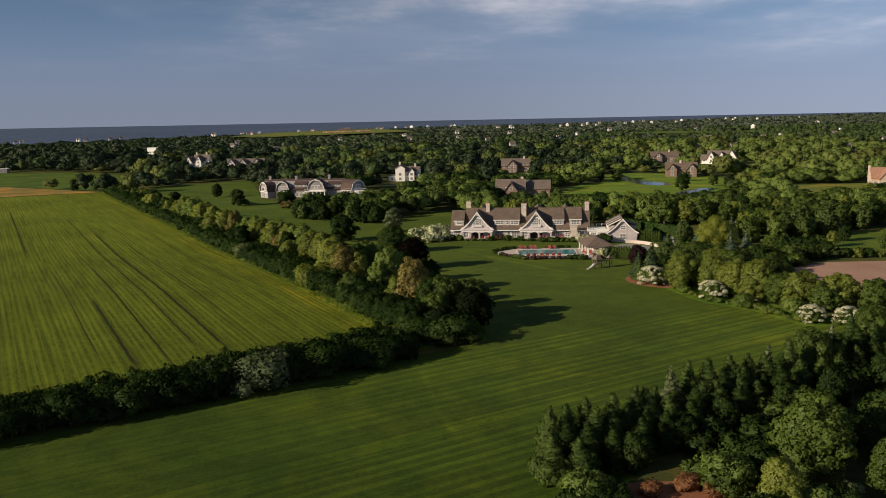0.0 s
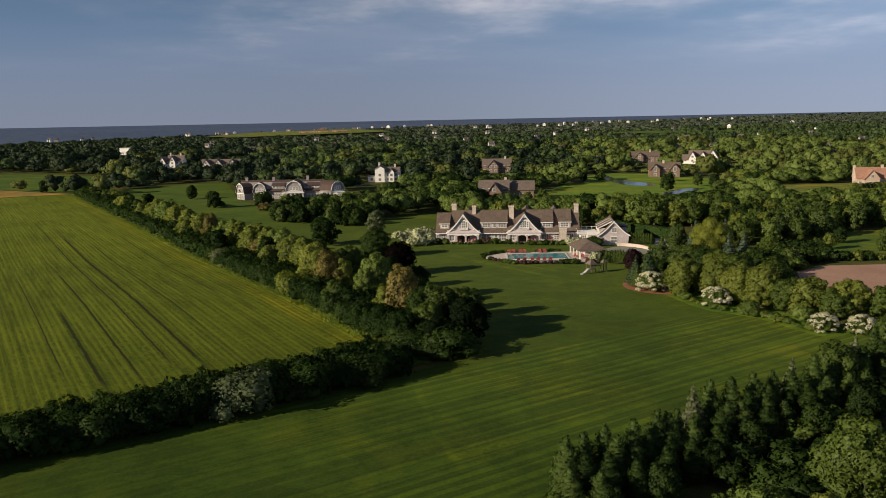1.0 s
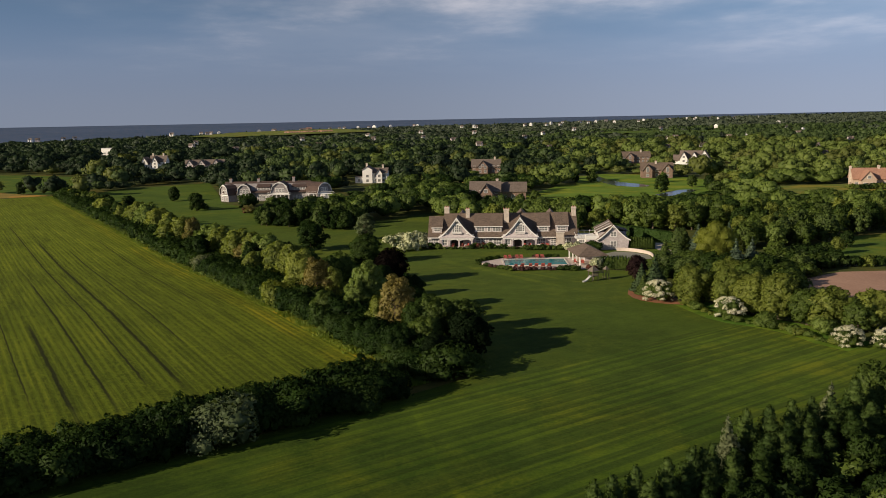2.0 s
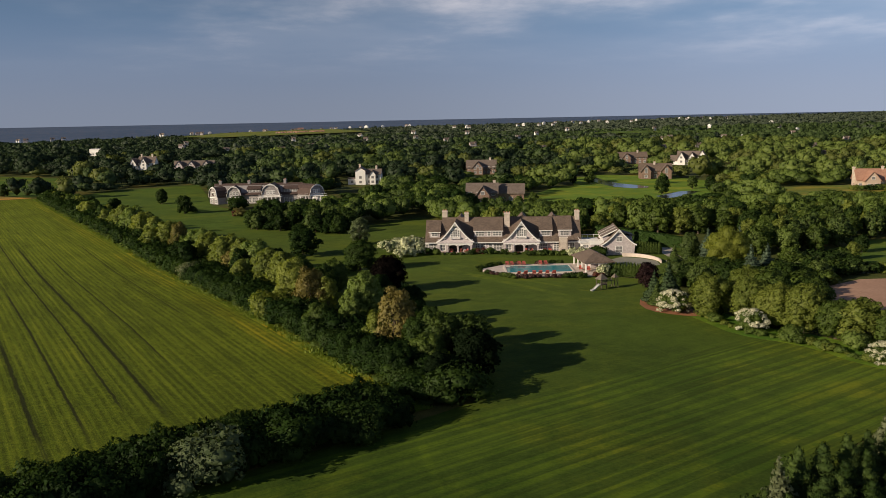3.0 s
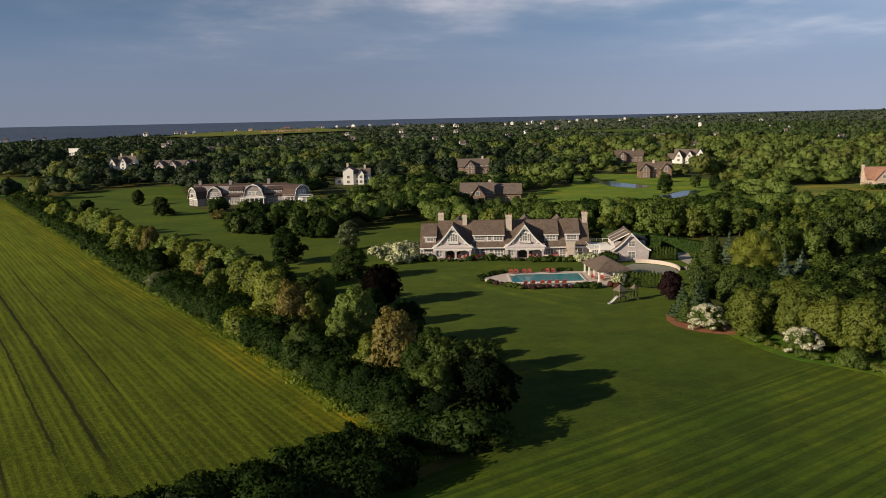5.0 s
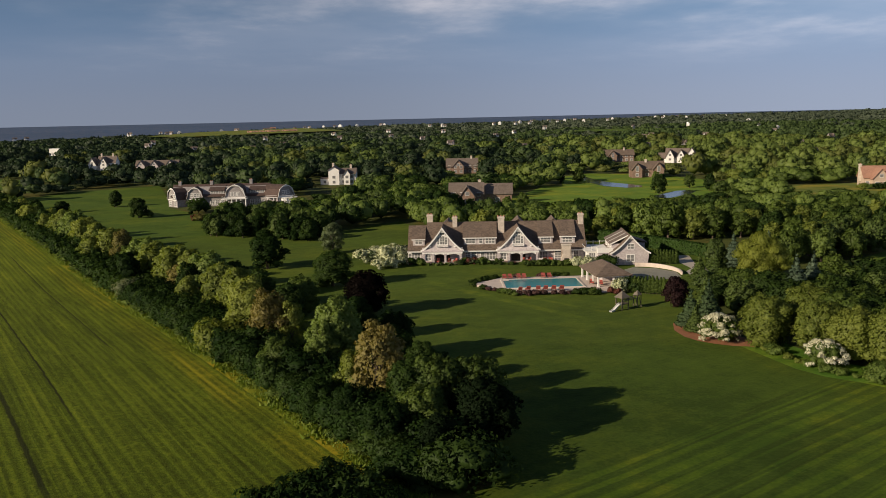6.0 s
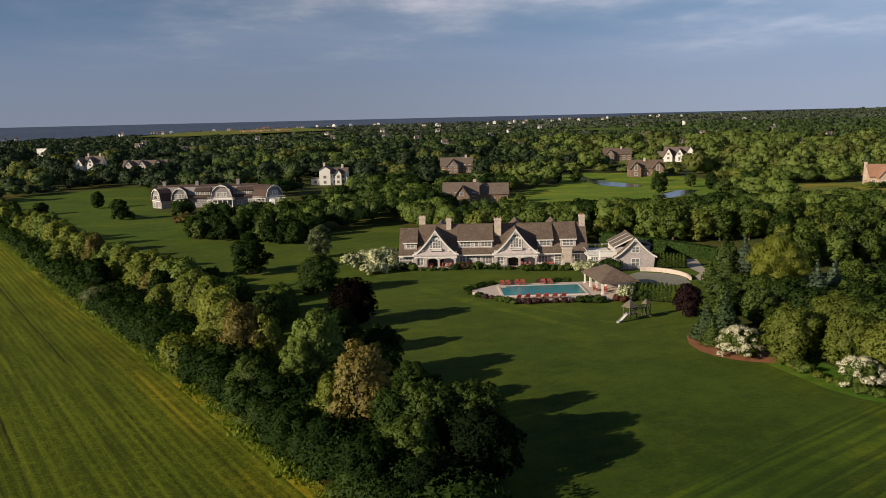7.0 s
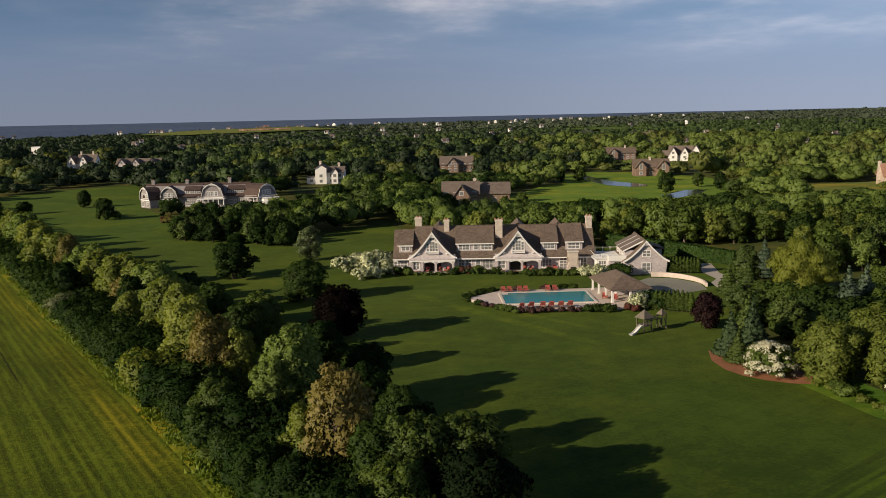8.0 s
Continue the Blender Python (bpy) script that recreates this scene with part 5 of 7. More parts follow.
def play_tower():
    p = thing("play_tower", pose(38.0, 214.0, land(214.0), 0, 0, 30) @ Matrix.Diagonal((0.96, 0.86, 0.86, 1)), "weathered wooden play tower with roof, pale slide and swing frame", "play set")
    for x in (-0.85, 0.85):
        for y in (-0.85, 0.85):
            part("post", box(x - 0.07, x + 0.07, y - 0.07, y + 0.07, 0, 2.9), TIMBER, p)
    part("deck", box(-0.95, 0.95, -0.95, 0.95, 1.32, 1.45), TIMBER, p)
    bm = bmesh.new()
    base = [bm.verts.new(c) for c in ((-1.2, -1.2, 2.75), (1.2, -1.2, 2.75), (1.2, 1.2, 2.75), (-1.2, 1.2, 2.75))]
    tip = bm.verts.new((0, 0, 4.2))
    for i in range(4):
        bm.faces.new((base[i], base[(i + 1) % 4], tip))
    bm.faces.new(base[::-1])
    part("roof", bm, TIMBER, p, "pointed timber roof")
    for i in range(6):
        o = -0.8 + 1.6 * i / 5
        part("baluster", box(o - 0.05, o + 0.05, -0.92, -0.88, 1.45, 2.15), TIMBER, p)
        part("baluster", box(0.88, 0.92, o - 0.05, o + 0.05, 1.45, 2.15), TIMBER, p)
    part("top_rail", box(-0.92, 0.92, -0.95, -0.86, 2.12, 2.22, (0.86, 0.95, -0.86, 0.92, 2.12, 2.22)), TIMBER, p)
    line = [(-0.95, 1.5), (-1.5, 1.25), (-2.6, 0.45), (-3.1, 0.24), (-3.5, 0.22)]
    slide = part("slide", prism(strip(line, 0.07), -0.75, -0.05), PLASTIC, p, "pale slide")
    for y in (-0.78, -0.08):
        part("slide_side", prism([(x, z + 0.22) for x, z in line] + [(x, z - 0.07) for x, z in reversed(line)], y - 0.03 + (0.02 if y < -0.5 else 0.06), y + 0.03 + (0.0 if y < -0.5 else 0.06)), PLASTIC, slide)
    # swing beam with a second, smaller tower
    bm = bmesh.new()
    add_tube(bm, (0.9, 0.2, 2.45), (4.6, 0.2, 2.45), 0.08, 0.08, 6)
    part("swing_beam", bm, TIMBER, p)
    for s in (-0.9, 0.9):
        bm = bmesh.new()
        add_tube(bm, (4.7, 0.2 + s, 0), (4.6, 0.2 + s * 0.1, 2.5), 0.08, 0.07, 6)
        part("swing_leg", bm, TIMBER, p)
    bm = bmesh.new()
    add_box(bm, 1.0, 3.9, 0.75, 0.85, 1.9, 2.02)
    add_box(bm, 1.0, 3.9, -0.35, -0.25, 1.9, 2.02)
    part("monkey_bar_rail", bm, TIMBER, p)
    for i in range(7):
        bm = bmesh.new()
        add_tube(bm, (1.3 + 0.4 * i, -0.3, 1.96), (1.3 + 0.4 * i, 0.8, 1.96), 0.03, 0.03, 5)
        part("rung", bm, TIMBER, p)
    for x in (1.8, 2.9):
        sw = part("swing_seat", box(x - 0.25, x + 0.25, 0.1, 0.3, 0.5, 0.55), WOOD, p)
        for o in (-0.22, 0.22):
            bm = bmesh.new()
            add_tube(bm, (x + o, 0.2, 0.55), (x + o, 0.2, 2.4), 0.012, 0.012, 4)
            part("chain", bm, TIMBER, sw)
    bm = bmesh.new()
    b2 = [bm.verts.new(c) for c in ((3.7, -0.5, 2.6), (5.0, -0.5, 2.6), (5.0, 0.9, 2.6), (3.7, 0.9, 2.6))]
    t2 = bm.verts.new((4.35, 0.2, 3.6))
    for i in range(4):
        bm.faces.new((b2[i], b2[(i + 1) % 4], t2))
    bm.faces.new(b2[::-1])
    part("small_roof", bm, TIMBER, p)
    for x in (3.85, 4.85):
        for y in (-0.35, 0.75):
            part("post", box(x - 0.06, x + 0.06, y - 0.06, y + 0.06, 0, 2.62), TIMBER, p)
    return p


def fireplace():
    f = thing("outdoor_fireplace", HOUSE_M @ pose(31.0, -1.6, 0), "pale stone outdoor fireplace with curved shoulders", "fireplace")
    side = [(-1.3, -0.3), (-1.3, 1.0), (-0.95, 1.7), (-0.8, 2.6), (-1.05, 3.5), (-1.1, 4.4)]
    part("chimney_breast", prism(side + [(-x, z) for x, z in reversed(side)], -0.6, 0.6), CHIMNEY, f)
    part("cap", box(-1.25, 1.25, -0.72, 0.72, 4.4, 4.62), COPING, f)
    # dark panel on the solid front, painted as the shaded firebox
    part("hearth", box(-0.55, 0.55, -0.64, -0.55, 0.2, 1.15), SHADE, f)


flagstones()
swimming_pool()
pool_house()
play_tower()
fireplace()
lounger = sun_lounger()
lounger.matrix_world = POOL_M @ pose(-5.6, -8.0, 0.12, 0, 0, 180) @ Matrix.Diagonal((1.15, 0.9, 1.1, 1))
for x in (-4.0, -1.9, -0.4, 1.3, 2.9):
    copy_thing(lounger, POOL_M @ pose(x, -8.0, 0.12, 0, 0, 180 + random.uniform(-6, 6)) @ Matrix.Diagonal((1.15, 0.9, 1.1, 1)))
chair = garden_chair()
chair.matrix_world = POOL_M @ pose(-7.4, 5.9, 0.12, 0, 0, 4)
for x, y in ((-6.2, 6.0), (-4.2, 6.1), (-3.1, 6.0), (1.2, 6.2), (2.6, 6.1), (10.4, -2.0), (12.0, -3.4)):
    copy_thing(chair, POOL_M @ pose(x, y, 0.12, 0, 0, random.uniform(-12, 12)))
for x, y in ((26.0, -1.2), (27.2, -1.4), (27.4, 0.1), (33.6, -1.4), (34.4, -0.4), (-1.2, -0.4), (1.6, -0.4), (3.2, -0.2), (21.8, -0.2), (20.4, -0.4)):
    copy_thing(chair, HOUSE_M @ pose(x, y, 0.13, 0, 0, random.uniform(-40, 40)))
patio = tagged(part("house_patio", box(24.0, 35.0, -3.0, 1.15, -0.4, 0.12), PAVING), "stone patio along the house front", "patio", kind="structure")
patio.matrix_world = HOUSE_M

# parking court, drive and low curved wall
sheet("court", [(49, 256), (48.6, 247), (54, 242.5), (61, 246), (62.2, 253), (59.4, 259), (54.4, 261)], COURT, 0.07, "grey paved court beside the carriage house", "court")
sheet("drive", [(64.6, 253), (63.6, 247.6), (67.5, 247.5), (71.4, 254), (70.6, 263), (73.2, 274), (70.6, 275.5), (67.4, 265), (67.4, 257)], GRAVEL, 0.09, "pale gravel drive", "drive")
bm = bmesh.new()
arc = [(54.8 + 7.6 * math.cos(math.radians(a)), 252.5 + 9.4 * math.sin(math.radians(a))) for a in range(86, -31, -9)]
for (ax, ay), (bx, by) in zip(arc, arc[1:]):
    k = 0.4
    na, nb = Vector((ax - 54.8, ay - 252.5)).normalized() * k, Vector((bx - 54.8, by - 252.5)).normalized() * k
    add_prism(bm, [(ax, ay), (bx, by), (bx + nb.x, by + nb.y), (ax + na.x, ay + na.y)], -0.9, 0.25, "z")
tagged(part("garden_wall", bm, PAVING), "low curved wall of pale stone round the court", "wall", kind="structure")

# mulch bed under the border trees
sheet("mulch_bed", [(43, 201.2), (41.4, 196), (41.4, 191.5), (42.4, 188.8), (44.4, 186.6), (46.8, 185.0), (49.4, 184.2), (51.6, 186.4), (48.6, 193), (46, 200)], MULCH, 0.10, "red-brown bark mulch bed under the border trees", "bed")
sheet("near_mulch_bed", [(13, 84), (14.5, 76), (22, 70), (36, 68), (38, 76), (30, 82), (28, 86), (20, 86)], MULCH, 0.08, "red-brown mulch bed under the near shrubs", "bed")

# ---- planting near the lawn ----
random.seed(21)
HEDGE = "shrubs of the field hedgerow"
ROWT = "trees of the field hedgerow"
# near hedge, from the corner outwards
ux, uy = -0.834, -0.552
for i in range(28):
    s = -1.0 + i * 2.7
    for off in (-2.2, 2.2):
        x, y = -9 + ux * s - uy * off + random.uniform(-0.7, 0.7), 135.2 + uy * s + ux * off + random.uniform(-0.7, 0.7)
        special = 22.5 < s < 27 and off > 0
        plant("mound", x, y, random.uniform(3.8, 5.2) + (1.0 if special else 0), "sage" if special else random.choice(("hedge", "hedge", "hedge", "deep")),
              "pale grey-green shrub in the hedgerow" if special else "dark green shrub in the dense hedgerow beside the field", "shrub", HEDGE, random.uniform(0.9, 1.15), "hedge_shrub")
# hedge along the field's long side
vx, vy, FX = -0.481, 0.877, -4.6
for i in range(140):
    s = 2.0 + i * 2.9
    for off in (4.2, 7.6):
        if off > 5 and i % 2:
            continue
        x, y = FX + vx * s + vy * off + random.uniform(-0.6, 0.6), 138 + vy * s - vx * off + random.uniform(-0.8, 0.8)
        plant("shrub" if s > 120 else "mound", x, y, random.uniform(3.6, 5.0) + (0.8 if off > 5 else 0), random.choice(("hedge", "hedge", "deep", "deep")), "dark green shrub in the dense hedgerow beside the field", "shrub", HEDGE, random.uniform(0.9, 1.2), "hedge_shrub")
    if i % 2 == 0:
        plant("shrub" if s > 90 else "mound", FX + vx * s + vy * 2.8, 138 + vy * s - vx * 2.8, random.uniform(0.8, 1.7), random.choice(("bright", "green", "green", "green")), "low bright green bramble along the field edge", "shrub", "brambles along the field edge", 2.2 if s > 90 else 1.7, "bramble")

# yellow weeds along the field's edge, too many to count
count = 14000
s = R.random(count) ** 1.7 * 415
lump = np.array([noise.noise((a * 0.16, 0.0, 2.0)) for a in s])
off = R.normal(size=count) * 0.6 + 1.2
h = (0.18 + 0.38 * R.random(count)) * np.clip(0.8 + lump, 0.25, 1.5)
base = np.stack([FX + vx * s + vy * off, 138.3 + vy * s - vx * off, np.array([land(138.3 + vy * a - vx * o) for a, o in zip(s, off)]) + 0.1], 1)
lean = R.normal(size=(count, 3)) * 0.28
lean[:, 2] = 1.0
side = np.cross(lean, R.normal(size=(count, 3)))
side /= np.linalg.norm(side, axis=1)[:, None]
tri = np.stack([base - side * h[:, None] * 0.45, base + side * h[:, None] * 0.45, base + lean * h[:, None]], 1).reshape(-1, 3)
tagged(link_mesh("edge_weeds", tri.tolist(), np.arange(count * 3).reshape(-1, 3).tolist(), LEAF["weed"]), "tall yellow-green weeds along the field edge", "weeds", kind="stuff")

ROW = (  # kind, x, y, height, leaf, label
    ("tall", -12.4, 180.5, 11.4, "bright", "bright green maple with a full round crown"),
    ("tall", -14.6, 178.0, 8.6, "bright", "bright green maple with a full round crown"),
    ("open", -6.8, 162.0, 12.2, "tan", "tan budding tree with bare twigs showing"),
    ("open", -9.8, 163.5, 8.4, "olive", "olive green tree in thin leaf"),
    ("open", -23.4, 192.5, 10.6, "tan", "tan budding tree with bare twigs showing"),
    ("open", -20.0, 192.0, 8.6, "olive", "olive green tree in thin leaf"),
    ("broad", -27.5, 201, 9.6, "olive", "olive green tree in thin leaf"),
    ("oval", -31.0, 214, 9.8, "olive", "olive green tree in thin leaf"),
    ("broad", -35.0, 222, 9.2, "olive", "olive green tree in thin leaf"),
    ("broad", -40.5, 236, 10.0, "bright", "light green tree in fresh leaf"),
    ("oval", -45.0, 243, 9.8, "olive", "olive green tree in thin leaf"),
    ("broad", -50.0, 250, 9.4, "olive", "olive green tree in thin leaf"),
    ("broad", -56.5, 258, 9.6, "olive", "olive green tree in thin leaf"),
    ("broad", -61.0, 268, 9.6, "bright", "light green tree in fresh leaf"),
    ("open", -70.5, 283, 9.6, "tan", "tan budding tree with bare twigs showing"),
    ("broad", -76.0, 292, 9.0, "olive", "olive green tree in thin leaf"),
    ("oval", -82.5, 301, 9.6, "olive", "olive green tree in thin leaf"),
    ("broad", -90.0, 315, 9.4, "olive", "olive green tree in thin leaf"),
    ("broad", -97.0, 328, 9.6, "bright", "light green tree in fresh leaf"),
    ("broad", -104.0, 340, 9.2, "olive", "olive green tree in thin leaf"),
    ("fine", 4.2, 158.6, 8.4, "green", "dark green tree at the hedge corner"),
    ("fine", -0.6, 157.8, 9.0, "green", "dark green tree at the hedge corner"),
    ("fine", -3.0, 158.4, 8.4, "deep", "dark green tree at the hedge corner"),
    ("fine", -2.2, 152.8, 7.0, "green", "dark green tree at the hedge corner"),
    ("fine", 4.4, 152.2, 7.8, "yew", "dark evergreen tree at the hedge corner, blackened for deep shade"),
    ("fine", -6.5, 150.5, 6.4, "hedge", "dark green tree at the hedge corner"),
    ("fine", -1.2, 146.0, 5.8, "yew", "dark evergreen tree at the hedge corner, blackened for deep shade"),
    ("fine", -1.2, 172.6, 6.2, "deep", "dark green tree at the hedge corner"),
    ("fine", 0.4, 167.0, 6.4, "hedge", "dark green tree at the hedge corner"),
    ("broad", -14.0, 161.5, 5.6, "hedge", "dark green tree in the hedgerow"),
    ("broad", -10.0, 157.0, 5.8, "hedge", "dark green tree in the hedgerow"),
    ("broad", -20.5, 178.5, 6.2, "green", "dark green tree in the hedgerow"),
    ("broad", -5.2, 179.0, 6.8, "hedge", "dark green tree in the hedgerow"),
    ("broad", -4.4, 186.0, 7.6, "hedge", "dark green tree in the hedgerow"),
    ("broad", -21.0, 221.5, 6.6, "green", "small green tree beside the lawn"),
    ("broad", -10.5, 198.0, 7.4, "hedge", "dark green tree in the hedgerow"),
    ("broad", -22.0, 210.0, 7.2, "deep", "dark green tree in the hedgerow"),
    ("broad", -30.0, 230.0, 7.0, "deep", "dark green tree in the hedgerow"),
    ("broad", -37.5, 247.0, 6.6, "deep", "dark green tree in the hedgerow"),
    ("mound", -58.0, 243.5, 5.0, "silver", "pale grey-green shrub in the hedgerow"),
    ("mound", -31.4, 194.5, 5.4, "lime", "yellow-green shrub in the hedgerow"),
)
for kind, x, y, h, leaf, label in ROW:
    plant("full" if kind == "broad" and y > 225 else "fine" if kind == "broad" and y < 192 else kind, x, y, h * (1.12 if 200 < y < 345 and kind != "mound" else 1.0), leaf, label, "tree" if kind != "mound" else "shrub", ROWT, random.uniform(0.8, 0.92) if kind == "open" else random.uniform(0.94, 1.1) if kind == "tall" or y > 200 else random.uniform(1.0, 1.2))
for i in range(24):                       # smaller trees between the larger ones
    s = 82 + i * 6.8 + random.uniform(-1.5, 1.5)
    off = random.uniform(5.5, 14.5)
    leaf = random.choice(("olive", "green", "deep", "olive", "hedge", "tan"))
    plant(random.choice(("open", "mid", "mid_oval", "open")), FX + vx * s + vy * off, 138 + vy * s - vx * off, random.uniform(5.2, 9.4), leaf, {"olive": "olive green tree in thin leaf", "tan": "tan budding tree with bare twigs showing"}.get(leaf, "green tree in the long hedgerow by the field"), "tree", ROWT, random.uniform(0.9, 1.25))
for i in range(34):                       # the row goes on towards the far end of the field
    s = 232 + i * 5.6
    off = random.uniform(7, 15)
    h = random.uniform(6.5, 8.5) - i * 0.06
    plant("mid", FX + vx * s + vy * off, 138 + vy * s - vx * off, h, random.choice(("green", "olive", "deep", "deep")), "green tree in the long hedgerow by the field", "tree", ROWT)

SINGLES = (
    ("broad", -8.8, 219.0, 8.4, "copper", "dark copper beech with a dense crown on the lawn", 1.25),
    ("broad", -16.4, 251, 8.2, "deep", "dark green tree standing on the lawn", 1.35),
    ("broad", -33.8, 277, 8.8, "hedge", "dark green tree standing on the lawn", 1.3),
    ("open", -18.6, 296, 9.0, "sage", "tall thin-leaved tree with a bare top on the lawn", 1.1),
    ("broad", -98.5, 404, 8.4, "deep", "round dark green tree on the neighbouring lawn", 1.0),
    ("broad", -122, 455, 7.6, "deep", "round dark green tree on the neighbouring lawn", 1.0),
    ("broad", -138, 434, 5.4, "deep", "low round dark green tree on the lawn", 1.3),
    ("broad", -226, 520, 7.5, "deep", "round dark tree alone at the field edge", 0.9),
)
for kind, x, y, h, leaf, label, w in SINGLES:
    plant("full" if kind == "broad" and y > 260 else "fine" if kind == "broad" else kind, x, y, h, leaf, label, "tree", "", w)

BORDER = (
    ("cone", 49.0, 202.0, 8.6, "needle", "dark green conifer in the garden border"),
    ("cone", 47.6, 197.6, 8.4, "spruce", "blue-green spruce in the garden border"),
    ("cone", 45.0, 198.4, 6.8, "spruce", "dark green conifer in the garden border"),
    ("cone", 44.4, 194.6, 5.0, "needle", "dark green conifer in the garden border"),
    ("broad", 51.6, 185.0, 8.2, "olive", "olive green tree in the garden border"),
    ("broad", 60.8, 190.0, 8.4, "olive", "olive green tree in the garden border"),
    ("broad", 57.2, 180.0, 8.2, "olive", "olive green tree in the garden border"),
    ("broad", 62.5, 183.0, 8.6, "green", "olive green tree in the garden border"),
    ("broad", 60.0, 175.6, 8.0, "olive", "olive green tree in the garden border"),
    ("broad", 63.0, 171.4, 8.6, "olive", "olive green tree in the garden border"),
    ("broad", 67.0, 177.0, 8.4, "green", "green tree in the garden border"),
    ("broad", 66.0, 166.4, 7.0, "green", "green tree in the garden border"),
    ("broad", 69.0, 164.0, 7.6, "olive", "olive green tree in the garden border"),
    ("broad", 74.8, 161.0, 7.6, "olive", "olive green tree in the garden border"),
    ("broad", 72.0, 160.0, 6.0, "green", "green tree in the garden border"),
    ("broad", 80.4, 158.0, 7.0, "green", "green tree in the garden border"),
    ("broad", 86.5, 156.0, 6.6, "olive", "olive green tree in the garden border"),
    ("broad", 72.0, 188.0, 6.0, "deep", "dark green tree behind the border"),
    ("broad", 68.0, 196.0, 6.4, "deep", "dark green tree behind the border"),
    ("broad", 62.0, 200.0, 7.4, "deep", "dark green tree behind the border"),
    ("broad", 71.0, 204.0, 6.0, "green", "green tree behind the border"),
    ("broad", 58.0, 208.0, 6.0, "needle", "dark green tree behind the border"),
    ("weep", 75.5, 238, 10.2, "willow", "yellow-green willow with a wide drooping crown"),
    ("cone", 77, 256, 8.7, "blue", "blue-green spruce above the willow"),
    ("cone", 86.5, 258, 8.7, "blue", "blue-green spruce above the willow"),
    ("cone", 73.0, 218, 8.8, "blue", "blue-green spruce above the dark trees"),
    ("cone", 78.5, 222, 8.6, "blue", "blue-green spruce above the dark trees"),
    ("oval", 68.6, 246, 9.1, "needle", "tall dark conifer by the drive"),
    ("cone", 62.8, 240.5, 6.6, "needle", "dark green conifer by the drive"),
    ("cone", 65.4, 238.0, 7.2, "needle", "dark green conifer by the drive"),
    ("broad", 48.6, 215.6, 5.6, "purple", "purple-leaved plum tree near the court"),
    ("mound", 54.5, 214, 3.2, "deep", "dark green shrub near the court"),
    ("broad", 60, 224, 3.8, "deep", "dark green tree by the court"),
    ("mound", 66, 160, 3.2, "bright", "light green shrub at the border's edge"),
    ("mound", 58.5, 166.5, 3.0, "bright", "light green shrub at the border's edge"),
    ("mound", 52, 184, 2.6, "deep", "dark green shrub in the mulch bed"),
)
for kind, x, y, h, leaf, label in BORDER:
    plant("full" if kind == "broad" and (y > 196 or x > 67) else "fine" if kind == "broad" else kind, x, y, h, leaf, label, "shrub" if kind == "mound" else "tree", "trees of the garden border", random.uniform(1.1, 1.28) if kind == "broad" else random.uniform(0.95, 1.1))
for x, y, h in ((45.8, 188.6, 4.4), (54.6, 173.4, 4.0), (66.2, 152.4, 3.4), (71.8, 150.4, 3.4), (79.5, 147.5, 2.8)):
    dog = plant("mound", x, y, h, "green", "dogwood covered in white blossom at the lawn's edge", "dogwood", "white dogwoods", 0.95, "dogwood")
    bloom = new("blossom", random.choice(KINDS["blossom"])[0])
    bloom.parent = dog
    bloom.material_slots[0].link = "OBJECT"
    bloom.material_slots[0].material = LEAF["blossom"]

# near conifers and shrubs by the lawn's lower corner
NEAR = (
    ("column", 10.7, 88.9, 8.0, "juniper"), ("column", 13.0, 91.0, 7.6, "juniper"), ("column", 15.2, 92.2, 8.0, "juniper"), ("column", 18.6, 93.8, 7.8, "juniper"),
    ("column", 21.4, 95.6, 8.0, "juniper"), ("column", 24.4, 98.6, 7.0, "juniper"), ("cone", 27.4, 102.4, 8.0, "silver"), ("column", 30.0, 104.3, 8.4, "juniper"), ("column", 32.8, 105.0, 8.4, "juniper"),
    ("column", 36.2, 106.8, 8.2, "juniper"), ("column", 39.0, 108.6, 7.8, "juniper"), ("cone", 43.4, 113.1, 7.6, "silver"), ("column", 46.0, 112.6, 8.6, "juniper"),
    ("fine", 51.0, 117.0, 8.4, "green"), ("cone", 55.5, 121.0, 8.4, "silver"), ("column", 60.0, 124.6, 8.8, "juniper"), ("fine", 66.0, 130.0, 8.6, "green"),
    ("full", 14.5, 86.0, 3.8, "deep"), ("full", 20.0, 89.0, 4.4, "deep"), ("full", 26.5, 94.5, 4.6, "deep"), ("full", 33.0, 99.0, 4.8, "deep"), ("full", 42.0, 103.0, 5.2, "deep"),
    ("full", 50.0, 108.0, 5.4, "deep"), ("full", 60.0, 114.0, 5.6, "deep"), ("full", 70.0, 120.0, 6.4, "deep"), ("fine", 56.0, 100.0, 7.4, "green"), ("fine", 62.0, 104.0, 6.4, "olive"),
    ("fine", 38.4, 86.4, 9.8, "green"), ("fine", 32.2, 79.5, 5.4, "olive"), ("fine", 44.5, 82.0, 6.2, "green"), ("fine", 48.5, 90.0, 7.6, "green"), ("mound", 28.5, 83.5, 4.4, "bright"),
    ("mound", 13.6, 81.6, 3.6, "bright"), ("mound", 10.5, 85.5, 3.4, "green"), ("full", 40.0, 94.5, 4.6, "deep"), ("mound", 16.6, 76.0, 2.6, "tan"),
)
for i in range(30):
    k = i / 29
    for off in ((0.0, 2.4) if i % 2 else (1.0,)):
        x, y = 10.5 + 53 * k + off * 0.6 + random.uniform(-0.4, 0.4), 87.5 + 37.5 * k - off + random.uniform(-0.4, 0.4)
        plant("column", x, y, random.uniform(6.0, 7.6) - (0.8 if off else 0), random.choice(("juniper", "juniper", "deep")), "dark upright juniper in the near row", "tree", "trees of the near corner", 1.5)
